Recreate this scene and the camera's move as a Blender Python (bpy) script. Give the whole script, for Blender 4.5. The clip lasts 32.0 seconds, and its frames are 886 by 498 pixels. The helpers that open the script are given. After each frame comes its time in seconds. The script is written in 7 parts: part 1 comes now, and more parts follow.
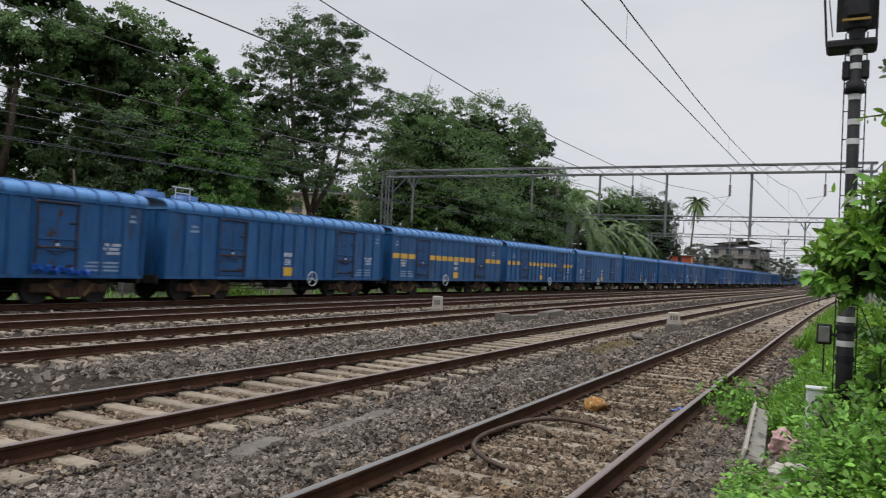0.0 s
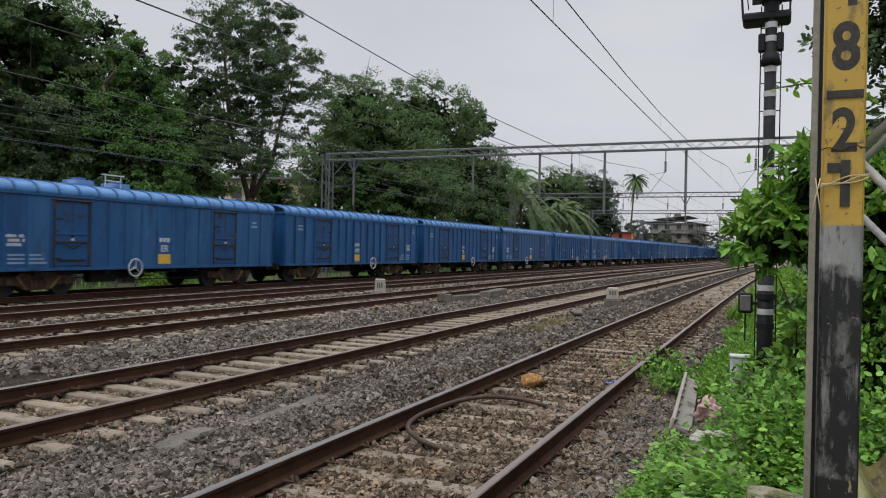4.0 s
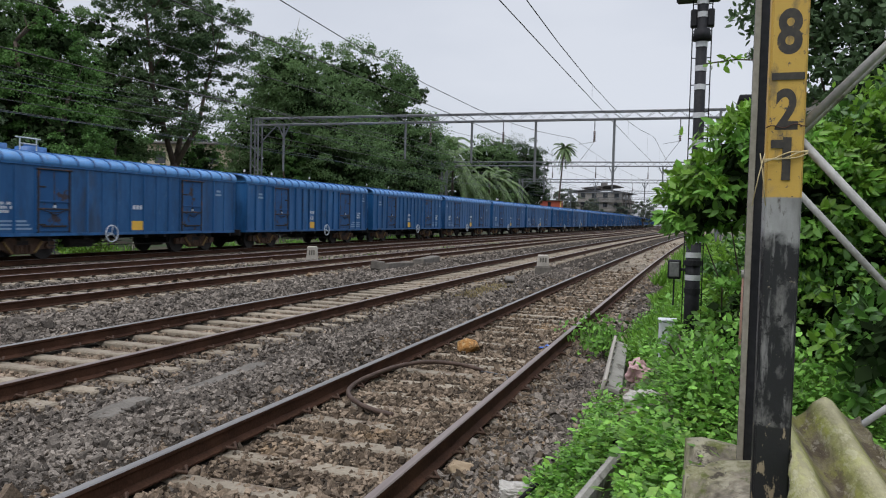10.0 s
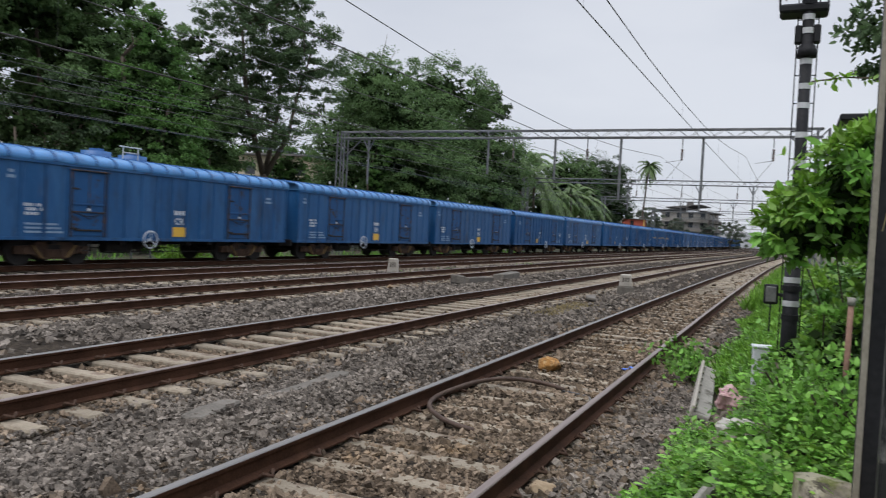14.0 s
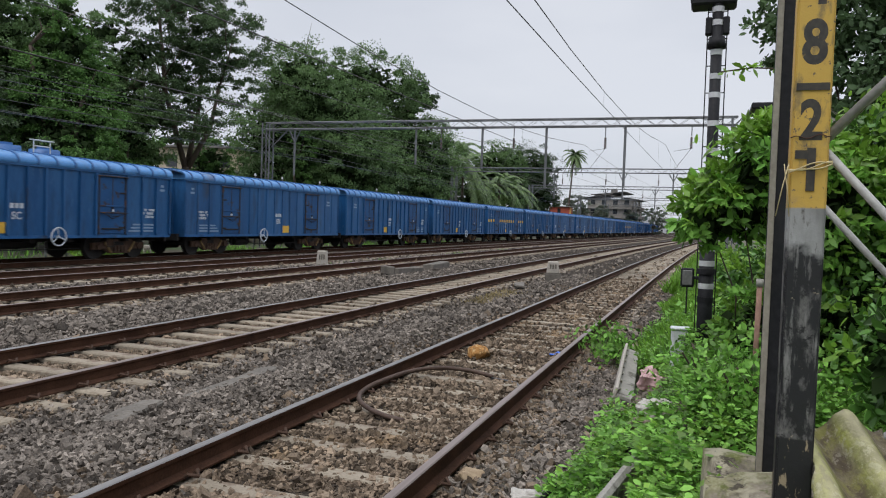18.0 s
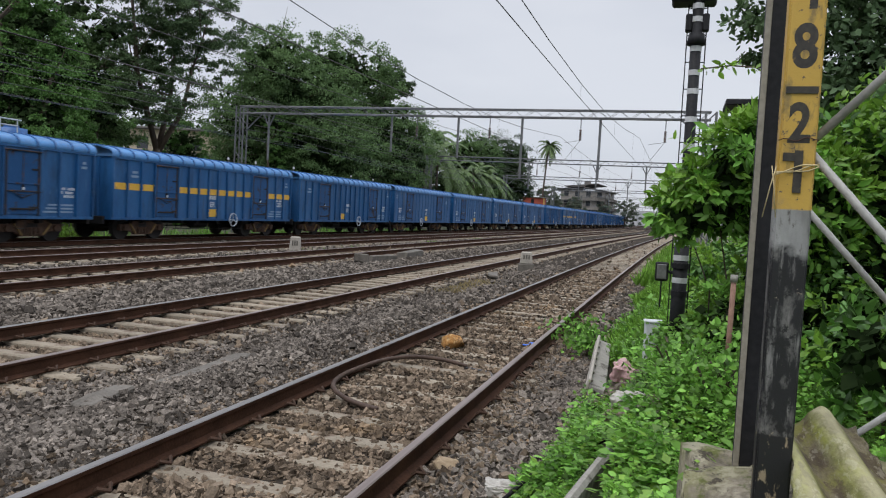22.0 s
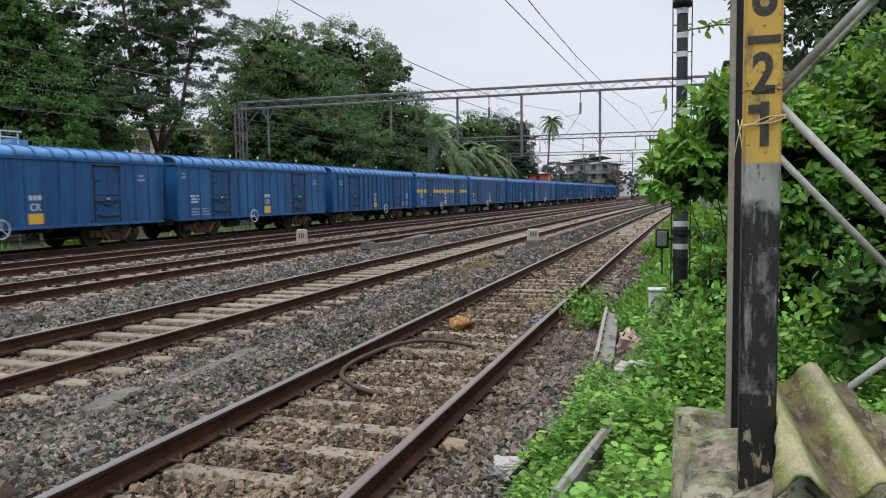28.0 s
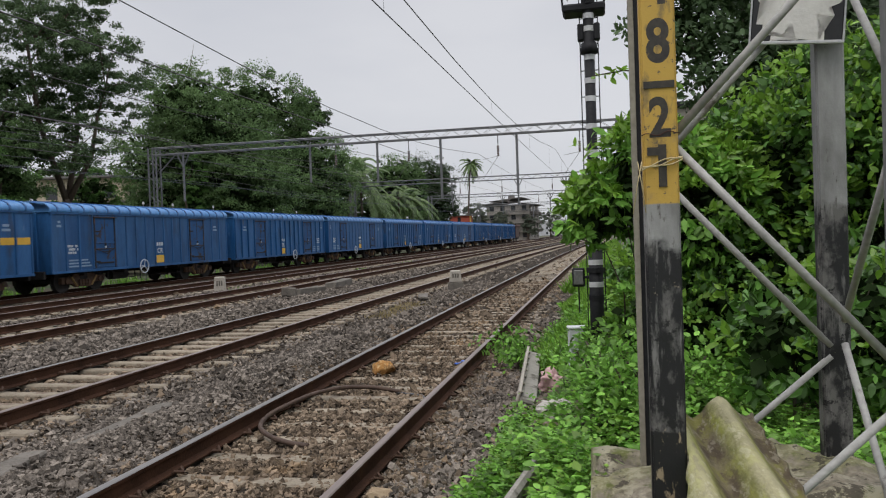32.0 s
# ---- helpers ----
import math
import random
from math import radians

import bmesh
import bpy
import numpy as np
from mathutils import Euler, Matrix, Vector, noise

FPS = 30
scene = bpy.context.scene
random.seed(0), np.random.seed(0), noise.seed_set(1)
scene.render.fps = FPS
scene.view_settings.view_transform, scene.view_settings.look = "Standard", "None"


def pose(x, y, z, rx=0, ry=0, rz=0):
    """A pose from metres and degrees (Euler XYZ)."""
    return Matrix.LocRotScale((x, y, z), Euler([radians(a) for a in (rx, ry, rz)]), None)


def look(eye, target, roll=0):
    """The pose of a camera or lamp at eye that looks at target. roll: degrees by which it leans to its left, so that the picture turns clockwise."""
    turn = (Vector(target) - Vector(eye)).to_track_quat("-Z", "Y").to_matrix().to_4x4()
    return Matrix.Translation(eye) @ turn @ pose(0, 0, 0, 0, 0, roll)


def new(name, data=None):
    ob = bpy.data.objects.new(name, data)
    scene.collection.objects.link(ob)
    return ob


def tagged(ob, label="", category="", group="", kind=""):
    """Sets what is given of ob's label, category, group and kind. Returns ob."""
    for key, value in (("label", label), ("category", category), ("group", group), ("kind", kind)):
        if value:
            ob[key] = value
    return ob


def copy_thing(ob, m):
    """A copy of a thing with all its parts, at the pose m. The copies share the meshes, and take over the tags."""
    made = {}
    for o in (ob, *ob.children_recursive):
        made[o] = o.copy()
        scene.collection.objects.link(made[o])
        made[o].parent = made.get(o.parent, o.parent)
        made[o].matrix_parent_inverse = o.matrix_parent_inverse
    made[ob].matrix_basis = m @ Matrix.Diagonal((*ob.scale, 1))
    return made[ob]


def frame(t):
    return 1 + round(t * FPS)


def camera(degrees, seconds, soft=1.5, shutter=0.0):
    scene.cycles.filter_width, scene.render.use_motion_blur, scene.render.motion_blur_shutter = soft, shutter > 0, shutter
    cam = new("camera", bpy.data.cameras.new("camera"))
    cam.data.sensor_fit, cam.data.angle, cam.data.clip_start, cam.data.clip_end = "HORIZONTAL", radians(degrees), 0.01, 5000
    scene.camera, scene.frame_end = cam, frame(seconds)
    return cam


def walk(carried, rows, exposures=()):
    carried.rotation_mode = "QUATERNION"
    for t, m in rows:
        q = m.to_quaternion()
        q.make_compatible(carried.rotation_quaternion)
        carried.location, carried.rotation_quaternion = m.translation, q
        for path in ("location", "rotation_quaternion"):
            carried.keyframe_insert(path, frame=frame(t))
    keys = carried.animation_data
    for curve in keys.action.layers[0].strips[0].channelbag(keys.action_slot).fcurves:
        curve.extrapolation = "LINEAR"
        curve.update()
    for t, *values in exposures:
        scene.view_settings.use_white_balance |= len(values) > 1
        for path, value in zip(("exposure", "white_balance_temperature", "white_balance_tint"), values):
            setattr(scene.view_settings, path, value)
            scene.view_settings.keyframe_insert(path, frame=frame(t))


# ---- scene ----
# ---- camera ----
cam = camera(60.9, 32.0, soft=1.1, shutter=0.25)
ROWS = [
    (0.0, 0.0, 0.0, 1.768, 27.89, 1.15, -2.81),
    (0.5, 0.018, -0.008, 1.768, 24.56, 1.4, -2.64),
    (1.0, 0.016, -0.008, 1.769, 23.19, 1.4, -2.78),
    (1.5, 0.03, 0.0, 1.772, 22.63, 1.43, -2.49),
    (2.0, 0.06, 0.042, 1.773, 22.55, 1.42, -2.32),
    (2.5, 0.098, 0.079, 1.773, 22.65, 1.43, -2.24),
    (3.0, 0.122, 0.136, 1.765, 22.94, 1.08, -1.79),
    (3.5, 0.125, 0.185, 1.751, 24.11, 0.11, -1.36),
    (5.5, 0.033, 0.049, 1.762, 20.94, -0.48, -1.23),
    (6.0, 0.028, 0.053, 1.759, 20.21, -1.39, -1.71),
    (6.5, 0.035, 0.054, 1.764, 20.03, -1.5, -1.74),
    (7.0, 0.041, 0.048, 1.765, 20.01, -1.5, -1.71),
    (7.5, 0.04, 0.043, 1.762, 19.66, -1.66, -1.7),
    (8.0, 0.042, 0.047, 1.758, 19.34, -1.86, -1.7),
    (8.5, 0.049, 0.046, 1.761, 19.21, -1.91, -1.72),
    (9.0, 0.048, 0.051, 1.756, 18.96, -2.04, -1.69),
    (9.5, 0.052, 0.056, 1.755, 18.59, -2.35, -1.5),
    (10.0, 0.05, 0.054, 1.753, 18.5, -2.41, -1.43),
    (10.5, 0.049, 0.046, 1.756, 17.04, -3.0, -1.6),
    (11.0, 0.021, 0.041, 1.753, 15.73, -3.29, -3.11),
    (11.5, -0.017, 0.036, 1.749, 13.73, -3.13, -5.41),
    (12.0, -0.022, 0.048, 1.75, 13.59, -2.92, -5.61),
    (12.5, -0.008, 0.068, 1.746, 18.23, -3.95, -4.1),
    (13.0, -0.003, 0.071, 1.759, 25.4, -2.86, -2.64),
    (13.5, -0.008, 0.037, 1.766, 28.33, -0.98, -2.47),
    (14.0, -0.02, 0.028, 1.753, 24.52, -1.51, -2.95),
    (14.5, 0.003, 0.042, 1.748, 19.73, -2.23, -2.58),
    (16.5, 0.017, 0.045, 1.757, 19.05, -2.08, -1.78),
    (17.0, 0.012, 0.038, 1.757, 19.13, -2.03, -1.84),
    (17.5, 0.007, 0.04, 1.753, 19.21, -2.03, -1.9),
    (18.0, 0.021, 0.044, 1.758, 19.21, -2.02, -1.91),
    (18.5, 0.019, 0.047, 1.76, 19.2, -2.01, -1.89),
    (19.0, 0.04, 0.058, 1.759, 18.26, -3.07, -1.79),
    (19.5, 0.01, 0.035, 1.757, 18.87, -3.45, -2.42),
    (20.0, -0.026, 0.017, 1.761, 19.74, -3.22, -3.61),
    (20.5, -0.049, 0.018, 1.763, 19.42, -3.18, -3.98),
    (21.0, -0.047, 0.031, 1.764, 18.76, -3.12, -3.88),
    (21.5, -0.041, 0.026, 1.768, 18.07, -3.02, -3.81),
    (22.0, -0.021, 0.03, 1.77, 17.2, -2.82, -3.1),
    (22.5, 0.002, 0.032, 1.773, 16.25, -2.43, -2.09),
    (23.0, 0.007, 0.033, 1.777, 15.93, -2.3, -1.73),
    (23.5, 0.009, 0.039, 1.772, 15.97, -2.29, -1.75),
    (24.0, 0.038, 0.057, 1.771, 15.93, -2.28, -1.7),
    (24.5, 0.064, 0.096, 1.778, 16.19, -2.44, -1.42),
    (25.0, 0.076, 0.141, 1.785, 19.08, -2.34, -1.1),
    (25.5, 0.065, 0.146, 1.774, 22.65, -3.4, -0.7),
    (27.5, 0.075, 0.124, 1.762, 19.06, -4.08, 0.59),
    (28.0, 0.072, 0.093, 1.756, 17.69, -4.1, 0.77),
    (28.5, 0.073, 0.089, 1.757, 17.3, -4.1, 1.0),
    (29.0, 0.056, 0.087, 1.761, 17.38, -3.89, 1.28),
    (29.5, 0.054, 0.089, 1.765, 17.73, -3.27, 1.78),
    (30.0, 0.066, 0.09, 1.763, 16.0, -1.93, 2.49),
    (30.5, 0.078, 0.092, 1.759, 13.26, -1.78, 2.02),
    (31.0, 0.092, 0.088, 1.762, 11.5, -1.66, 1.76),
    (31.5, 0.1, 0.098, 1.761, 10.54, -1.51, 1.68),
    (32.0, 0.099, 0.13, 1.762, 11.81, -1.01, 1.98),
]
EXPOSURES = [(0, 0.02, 6700, 10), (1.0, -0.15, 6700, 10), (3.5, -0.14, 6700, 10), (5.5, 0.05, 6450, 9.5), (12.0, 0.02, 6350, 9.5), (13.0, 0.2, 6400, 9.5), (14.0, 0.05, 6400, 9.5), (16.5, 0.05, 6450, 9.5), (25.0, 0.02, 6400, 9.5), (27.5, 0.19, 6400, 9.5), (29.0, 0.13, 6400, 9.5), (30.0, -0.06, 6400, 9.5), (31.0, -0.06, 6600, 10), (32.0, -0.06, 6700, 10)]
walk(cam, [(t, pose(x, y, z, 90 + pitch, roll, yaw)) for t, x, y, z, yaw, pitch, roll in ROWS], EXPOSURES)

# ---- light: bright overcast monsoon sky, high sun behind thin cloud ----
SKY_LIGHT, ZENITH_GAIN, SUN_LIGHT = 0.97, 2.3, 1.2
SUN_ELEVATION, SUN_AZIMUTH = 62.0, 200.0
world = bpy.data.worlds.new("overcast_sky")
scene.world = world
world.use_nodes = True
wn, wl = world.node_tree.nodes, world.node_tree.links
wn.clear()
w_out = wn.new("ShaderNodeOutputWorld")
w_bg = wn.new("ShaderNodeBackground")
w_sky = wn.new("ShaderNodeTexSky")
w_sky.sky_type, w_sky.sun_disc = "NISHITA", False
w_sky.sun_elevation, w_sky.sun_rotation = radians(SUN_ELEVATION), radians(SUN_AZIMUTH)
w_gain = wn.new("ShaderNodeVectorMath")
w_gain.operation = "SCALE"
w_gain.inputs[3].default_value = 0.1
w_coord = wn.new("ShaderNodeTexCoord")
w_map = wn.new("ShaderNodeMapping")
w_map.inputs["Scale"].default_value = (1.0, 1.0, 3.0)
w_noise = wn.new("ShaderNodeTexNoise")
w_noise.inputs["Scale"].default_value = 1.6
w_noise.inputs["Detail"].default_value = 5.0
w_ramp = wn.new("ShaderNodeValToRGB")
w_ramp.color_ramp.elements[0].position, w_ramp.color_ramp.elements[0].color = 0.32, (0.60, 0.63, 0.71, 1)
w_ramp.color_ramp.elements[1].position, w_ramp.color_ramp.elements[1].color = 0.68, (0.76, 0.78, 0.84, 1)
w_mix = wn.new("ShaderNodeMixRGB")
w_mix.inputs[0].default_value = 0.9
wl.new(w_coord.outputs["Generated"], w_map.inputs["Vector"])
wl.new(w_map.outputs[0], w_noise.inputs["Vector"])
wl.new(w_noise.outputs["Fac"], w_ramp.inputs[0])
wl.new(w_sky.outputs[0], w_gain.inputs[0])
wl.new(w_gain.outputs[0], w_mix.inputs[1])
wl.new(w_ramp.outputs[0], w_mix.inputs[2])
w_bg.inputs["Strength"].default_value = SKY_LIGHT
# an overcast sky is brighter overhead than towards the horizon
w_sep, w_up, w_lift = wn.new("ShaderNodeSeparateXYZ"), wn.new("ShaderNodeMapRange"), wn.new("ShaderNodeVectorMath")
w_up.interpolation_type = "SMOOTHSTEP"
w_up.inputs["From Min"].default_value, w_up.inputs["From Max"].default_value = 0.30, 1.0
w_up.inputs["To Min"].default_value, w_up.inputs["To Max"].default_value = 1.0, ZENITH_GAIN
w_lift.operation = "SCALE"
wl.new(w_coord.outputs["Generated"], w_sep.inputs[0])
wl.new(w_sep.outputs["Z"], w_up.inputs["Value"])
wl.new(w_up.outputs[0], w_lift.inputs[3])
wl.new(w_mix.outputs[0], w_lift.inputs[0])
wl.new(w_lift.outputs[0], w_bg.inputs["Color"])
wl.new(w_bg.outputs[0], w_out.inputs[0])

sun_data = bpy.data.lights.new("sun", "SUN")
sun_data.energy, sun_data.angle, sun_data.color = SUN_LIGHT, radians(32), (1.0, 0.97, 0.93)
sun = new("sun", sun_data)
sun.matrix_world = look((0, 0, 60), (60 * math.sin(radians(SUN_AZIMUTH)) * -0.53, 60 * math.cos(radians(SUN_AZIMUTH)) * -0.53, 0))


# ---- materials ----
def material(name, a, b, rough=0.8, metal=0.0, scale=4.0, fine=40.0, bump=0.2, spots=None, island=0.0, thing=0.0, spot_at=0.62,
             spot_scale=1.3, translucent=0.0, stretch=(1, 1, 1), dist=0.01, spec=0.5, vary=False, stains=()):
    """Two colours mixed by coarse and fine noise; optional worn spots of a third colour; fine relief."""
    m = bpy.data.materials.new(name)
    m.use_nodes = True
    n, l = m.node_tree.nodes, m.node_tree.links
    bsdf = n["Principled BSDF"]
    co = n.new("ShaderNodeTexCoord")
    mp = n.new("ShaderNodeMapping")
    mp.inputs["Scale"].default_value = stretch
    l.new(co.outputs["Object"], mp.inputs["Vector"])
    if vary:
        oi, ov = n.new("ShaderNodeObjectInfo"), n.new("ShaderNodeVectorMath")
        ov.operation = "SCALE"
        ov.inputs[0].default_value = (3.0, 57.0, 11.0)
        l.new(oi.outputs["Random"], ov.inputs[3])
        l.new(ov.outputs[0], mp.inputs["Location"])
    big, small = n.new("ShaderNodeTexNoise"), n.new("ShaderNodeTexNoise")
    big.inputs["Scale"].default_value, big.inputs["Detail"].default_value = scale, 4
    small.inputs["Scale"].default_value, small.inputs["Detail"].default_value = fine, 3
    for t in (big, small):
        l.new(mp.outputs[0], t.inputs["Vector"])
    add = n.new("ShaderNodeMath")
    add.operation = "MULTIPLY_ADD"
    add.inputs[1].default_value = 0.45
    l.new(small.outputs["Fac"], add.inputs[0])
    sc = n.new("ShaderNodeMath")
    sc.operation = "MULTIPLY"
    sc.inputs[1].default_value = 0.55
    l.new(big.outputs["Fac"], sc.inputs[0])
    l.new(sc.outputs[0], add.inputs[2])
    ramp = n.new("ShaderNodeValToRGB")
    ramp.color_ramp.elements[0].position, ramp.color_ramp.elements[0].color = 0.34, (*a, 1)
    ramp.color_ramp.elements[1].position, ramp.color_ramp.elements[1].color = 0.66, (*b, 1)
    l.new(add.outputs[0], ramp.inputs[0])
    colour = ramp.outputs[0]
    if spots:
        sn = n.new("ShaderNodeTexNoise")
        sn.inputs["Scale"].default_value, sn.inputs["Detail"].default_value, sn.inputs["Roughness"].default_value = spot_scale, 6, 0.65
        l.new(mp.outputs[0], sn.inputs["Vector"])
        sr = n.new("ShaderNodeValToRGB")
        sr.color_ramp.elements[0].position, sr.color_ramp.elements[1].position = spot_at, spot_at + 0.06
        l.new(sn.outputs["Fac"], sr.inputs[0])
        mx = n.new("ShaderNodeMixRGB")
        l.new(sr.outputs[0], mx.inputs[0])
        l.new(colour, mx.inputs[1])
        mx.inputs[2].default_value = (*spots, 1)
        colour = mx.outputs[0]
    for tone, at, soft, size, strength in stains:
        # broad soft-edged weathering: chalky fading, rust, soot
        sn = n.new("ShaderNodeTexNoise")
        sn.inputs["Scale"].default_value, sn.inputs["Detail"].default_value, sn.inputs["Roughness"].default_value = size, 8, 0.7
        l.new(mp.outputs[0], sn.inputs["Vector"])
        sr = n.new("ShaderNodeMapRange")
        sr.inputs["From Min"].default_value, sr.inputs["From Max"].default_value, sr.inputs["To Max"].default_value = at - soft, at + soft, strength
        l.new(sn.outputs["Fac"], sr.inputs["Value"])
        mx = n.new("ShaderNodeMixRGB")
        l.new(sr.outputs[0], mx.inputs[0])
        l.new(colour, mx.inputs[1])
        mx.inputs[2].default_value = (*tone, 1)
        colour = mx.outputs[0]
    for amount, node, sock in ((island, "ShaderNodeNewGeometry", "Random Per Island"), (thing, "ShaderNodeObjectInfo", "Random")):
        if amount:
            g = n.new(node)
            r = n.new("ShaderNodeMapRange")
            r.inputs["To Min"].default_value, r.inputs["To Max"].default_value = 1 - amount, 1 + amount
            l.new(g.outputs[sock], r.inputs["Value"])
            v = n.new("ShaderNodeVectorMath")
            v.operation = "SCALE"
            l.new(colour, v.inputs[0])
            l.new(r.outputs[0], v.inputs[3])
            colour = v.outputs[0]
    l.new(colour, bsdf.inputs["Base Color"])
    bsdf.inputs["Roughness"].default_value, bsdf.inputs["Metallic"].default_value = rough, metal
    bsdf.inputs["Specular IOR Level"].default_value = spec
    if bump:
        bp = n.new("ShaderNodeBump")
        bp.inputs["Strength"].default_value, bp.inputs["Distance"].default_value = bump, dist
        l.new(add.outputs[0], bp.inputs["Height"])
        l.new(bp.outputs[0], bsdf.inputs["Normal"])
    if translucent:
        tr = n.new("ShaderNodeBsdfTranslucent")
        l.new(colour, tr.inputs["Color"])
        ms = n.new("ShaderNodeMixShader")
        ms.inputs[0].default_value = translucent
        l.new(bsdf.outputs[0], ms.inputs[1])
        l.new(tr.outputs[0], ms.inputs[2])
        l.new(ms.outputs[0], n["Material Output"].inputs[0])
    return m


M_STONE = material("ballast_stone", (0.060, 0.050, 0.042), (0.270, 0.233, 0.196), 0.9, 0, 1.5, 60, 0.12, island=0.65, spots=(0.19, 0.145, 0.105), spot_at=0.62, spot_scale=0.5, spec=0.15)
M_STONE_BROWN = material("rust_stained_stone", (0.074, 0.053, 0.037), (0.275, 0.212, 0.152), 0.9, 0, 1.5, 60, 0.12, island=0.65, spots=(0.22, 0.155, 0.095), spot_at=0.58, spot_scale=0.6, spec=0.15)
# bed brown is darkened so that gaps between stones look shaded
M_BED_GAP_SHADE = material("ballast_bed", (0.012, 0.010, 0.008), (0.075, 0.060, 0.046), 0.95, 0, 6, 22, 1.0, spots=(0.10, 0.072, 0.046), spot_at=0.6, spot_scale=0.35, dist=0.05, spec=0.1)
M_EARTH = material("earth", (0.055, 0.044, 0.028), (0.12, 0.098, 0.066), 0.95, 0, 0.6, 12, 0.6, spots=(0.05, 0.085, 0.025), spot_at=0.5, spot_scale=0.4)
M_RAIL = material("rail_rust", (0.030, 0.014, 0.008), (0.080, 0.038, 0.022), 0.85, 0.0, 3, 50, 0.25, spec=0.15)
M_HEAD = material("rail_running_face", (0.19, 0.178, 0.17), (0.32, 0.305, 0.295), 0.45, 0.6, 1, 30, 0.05, stretch=(1, 0.02, 1))
M_HEAD_DULL = material("rail_top_dull", (0.19, 0.15, 0.135), (0.29, 0.24, 0.22), 0.5, 0.4, 1, 30, 0.1, stretch=(1, 0.02, 1))
M_CLIP = material("rail_clip_rust", (0.05, 0.028, 0.018), (0.10, 0.055, 0.035), 0.8, 0.3, 20, 80, 0.2)
M_SLEEPER = material("sleeper_concrete", (0.19, 0.155, 0.11), (0.34, 0.29, 0.22), 0.9, 0, 3, 40, 0.35, spots=(0.16, 0.115, 0.08), spot_at=0.58, thing=0.15)
M_BLUE = material("wagon_blue_paint", (0.008, 0.067, 0.195), (0.014, 0.102, 0.265), 0.5, 0.0, 0.7, 30, 0.12, spots=(0.028, 0.056, 0.115), spot_at=0.60, spot_scale=1.1, thing=0.10, stretch=(1, 1, 0.22), spec=0.3, vary=True,
                  stains=(((0.06, 0.17, 0.36), 0.56, 0.12, 0.9, 0.55), ((0.012, 0.035, 0.075), 0.60, 0.10, 2.1, 0.7), ((0.10, 0.065, 0.05), 0.70, 0.05, 1.6, 0.7), ((0.20, 0.28, 0.38), 0.66, 0.04, 5.0, 0.35)))
# roof blue is set paler than the sides
M_BLUE_ROOF = material("wagon_roof_pale_blue", (0.05, 0.20, 0.47), (0.10, 0.30, 0.62), 0.3, 0.0, 0.9, 18, 0.12, spots=(0.09, 0.16, 0.30), spot_at=0.62, spot_scale=0.5, vary=True,
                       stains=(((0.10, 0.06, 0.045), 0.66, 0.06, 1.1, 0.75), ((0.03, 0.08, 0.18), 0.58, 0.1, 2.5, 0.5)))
M_BLUE_DARK = material("wagon_door_paint", (0.014, 0.068, 0.185), (0.022, 0.098, 0.25), 0.6, 0.0, 1.2, 30, 0.15, spots=(0.05, 0.04, 0.045), spot_at=0.57, spot_scale=2.5, spec=0.2, vary=True,
                       stains=(((0.22, 0.30, 0.40), 0.66, 0.03, 7.0, 0.4),))
M_UNDER = material("underframe_grime", (0.012, 0.011, 0.011), (0.032, 0.028, 0.026), 0.85, 0.1, 3, 30, 0.3)
M_BOGIE = material("bogie_rust", (0.045, 0.026, 0.018), (0.12, 0.068, 0.042), 0.85, 0.1, 4, 40, 0.3)
M_YELLOW = material("yellow_paint", (0.62, 0.36, 0.03), (0.78, 0.47, 0.06), 0.55, 0, 3, 40, 0.1, spots=(0.4, 0.24, 0.05), spot_at=0.66, spot_scale=3)
M_WHITE = material("white_paint", (0.42, 0.47, 0.52), (0.62, 0.66, 0.70), 0.6, 0, 4, 40, 0.1)
M_PLATE_GREY = material("faded_lettering", (0.16, 0.26, 0.40), (0.26, 0.36, 0.48), 0.6, 0, 4, 40, 0.1)
M_TARP = material("blue_tarpaulin", (0.01, 0.10, 0.55), (0.03, 0.20, 0.80), 0.4, 0, 6, 40, 0.3)
M_VAN = material("brake_van_brown", (0.06, 0.035, 0.03), (0.11, 0.06, 0.045), 0.7, 0, 2, 30, 0.2)
M_STEEL = material("galvanised_steel", (0.115, 0.12, 0.125), (0.205, 0.21, 0.215), 0.6, 0.35, 3, 40, 0.15, spots=(0.15, 0.11, 0.08), spot_at=0.66)
M_STEEL_DARK = material("weathered_steel", (0.10, 0.10, 0.105), (0.17, 0.17, 0.175), 0.65, 0.3, 3, 40, 0.15)
M_WIRE = material("catenary_wire", (0.045, 0.043, 0.045), (0.08, 0.078, 0.08), 0.6, 0.4, 3, 40, 0.0)
M_PORCELAIN = material("insulator_glaze", (0.05, 0.028, 0.022), (0.09, 0.05, 0.04), 0.25, 0, 3, 40, 0.0)
M_BLACK = material("black_paint", (0.010, 0.010, 0.012), (0.028, 0.028, 0.03), 0.6, 0, 3, 40, 0.2, spots=(0.045, 0.04, 0.04), spot_at=0.66, spot_scale=4, spec=0.2)
M_BAND = material("white_band", (0.45, 0.45, 0.46), (0.66, 0.66, 0.67), 0.6, 0, 6, 40, 0.15, spots=(0.18, 0.17, 0.17), spot_at=0.62, spot_scale=8)
M_CONCRETE = material("old_concrete", (0.22, 0.205, 0.18), (0.36, 0.34, 0.30), 0.92, 0, 3, 40, 0.5, spots=(0.11, 0.10, 0.08), spot_at=0.57, spot_scale=2.5)
M_BARK = material("bark", (0.055, 0.04, 0.03), (0.13, 0.10, 0.075), 0.95, 0, 2, 14, 0.8, stretch=(1, 1, 0.2))


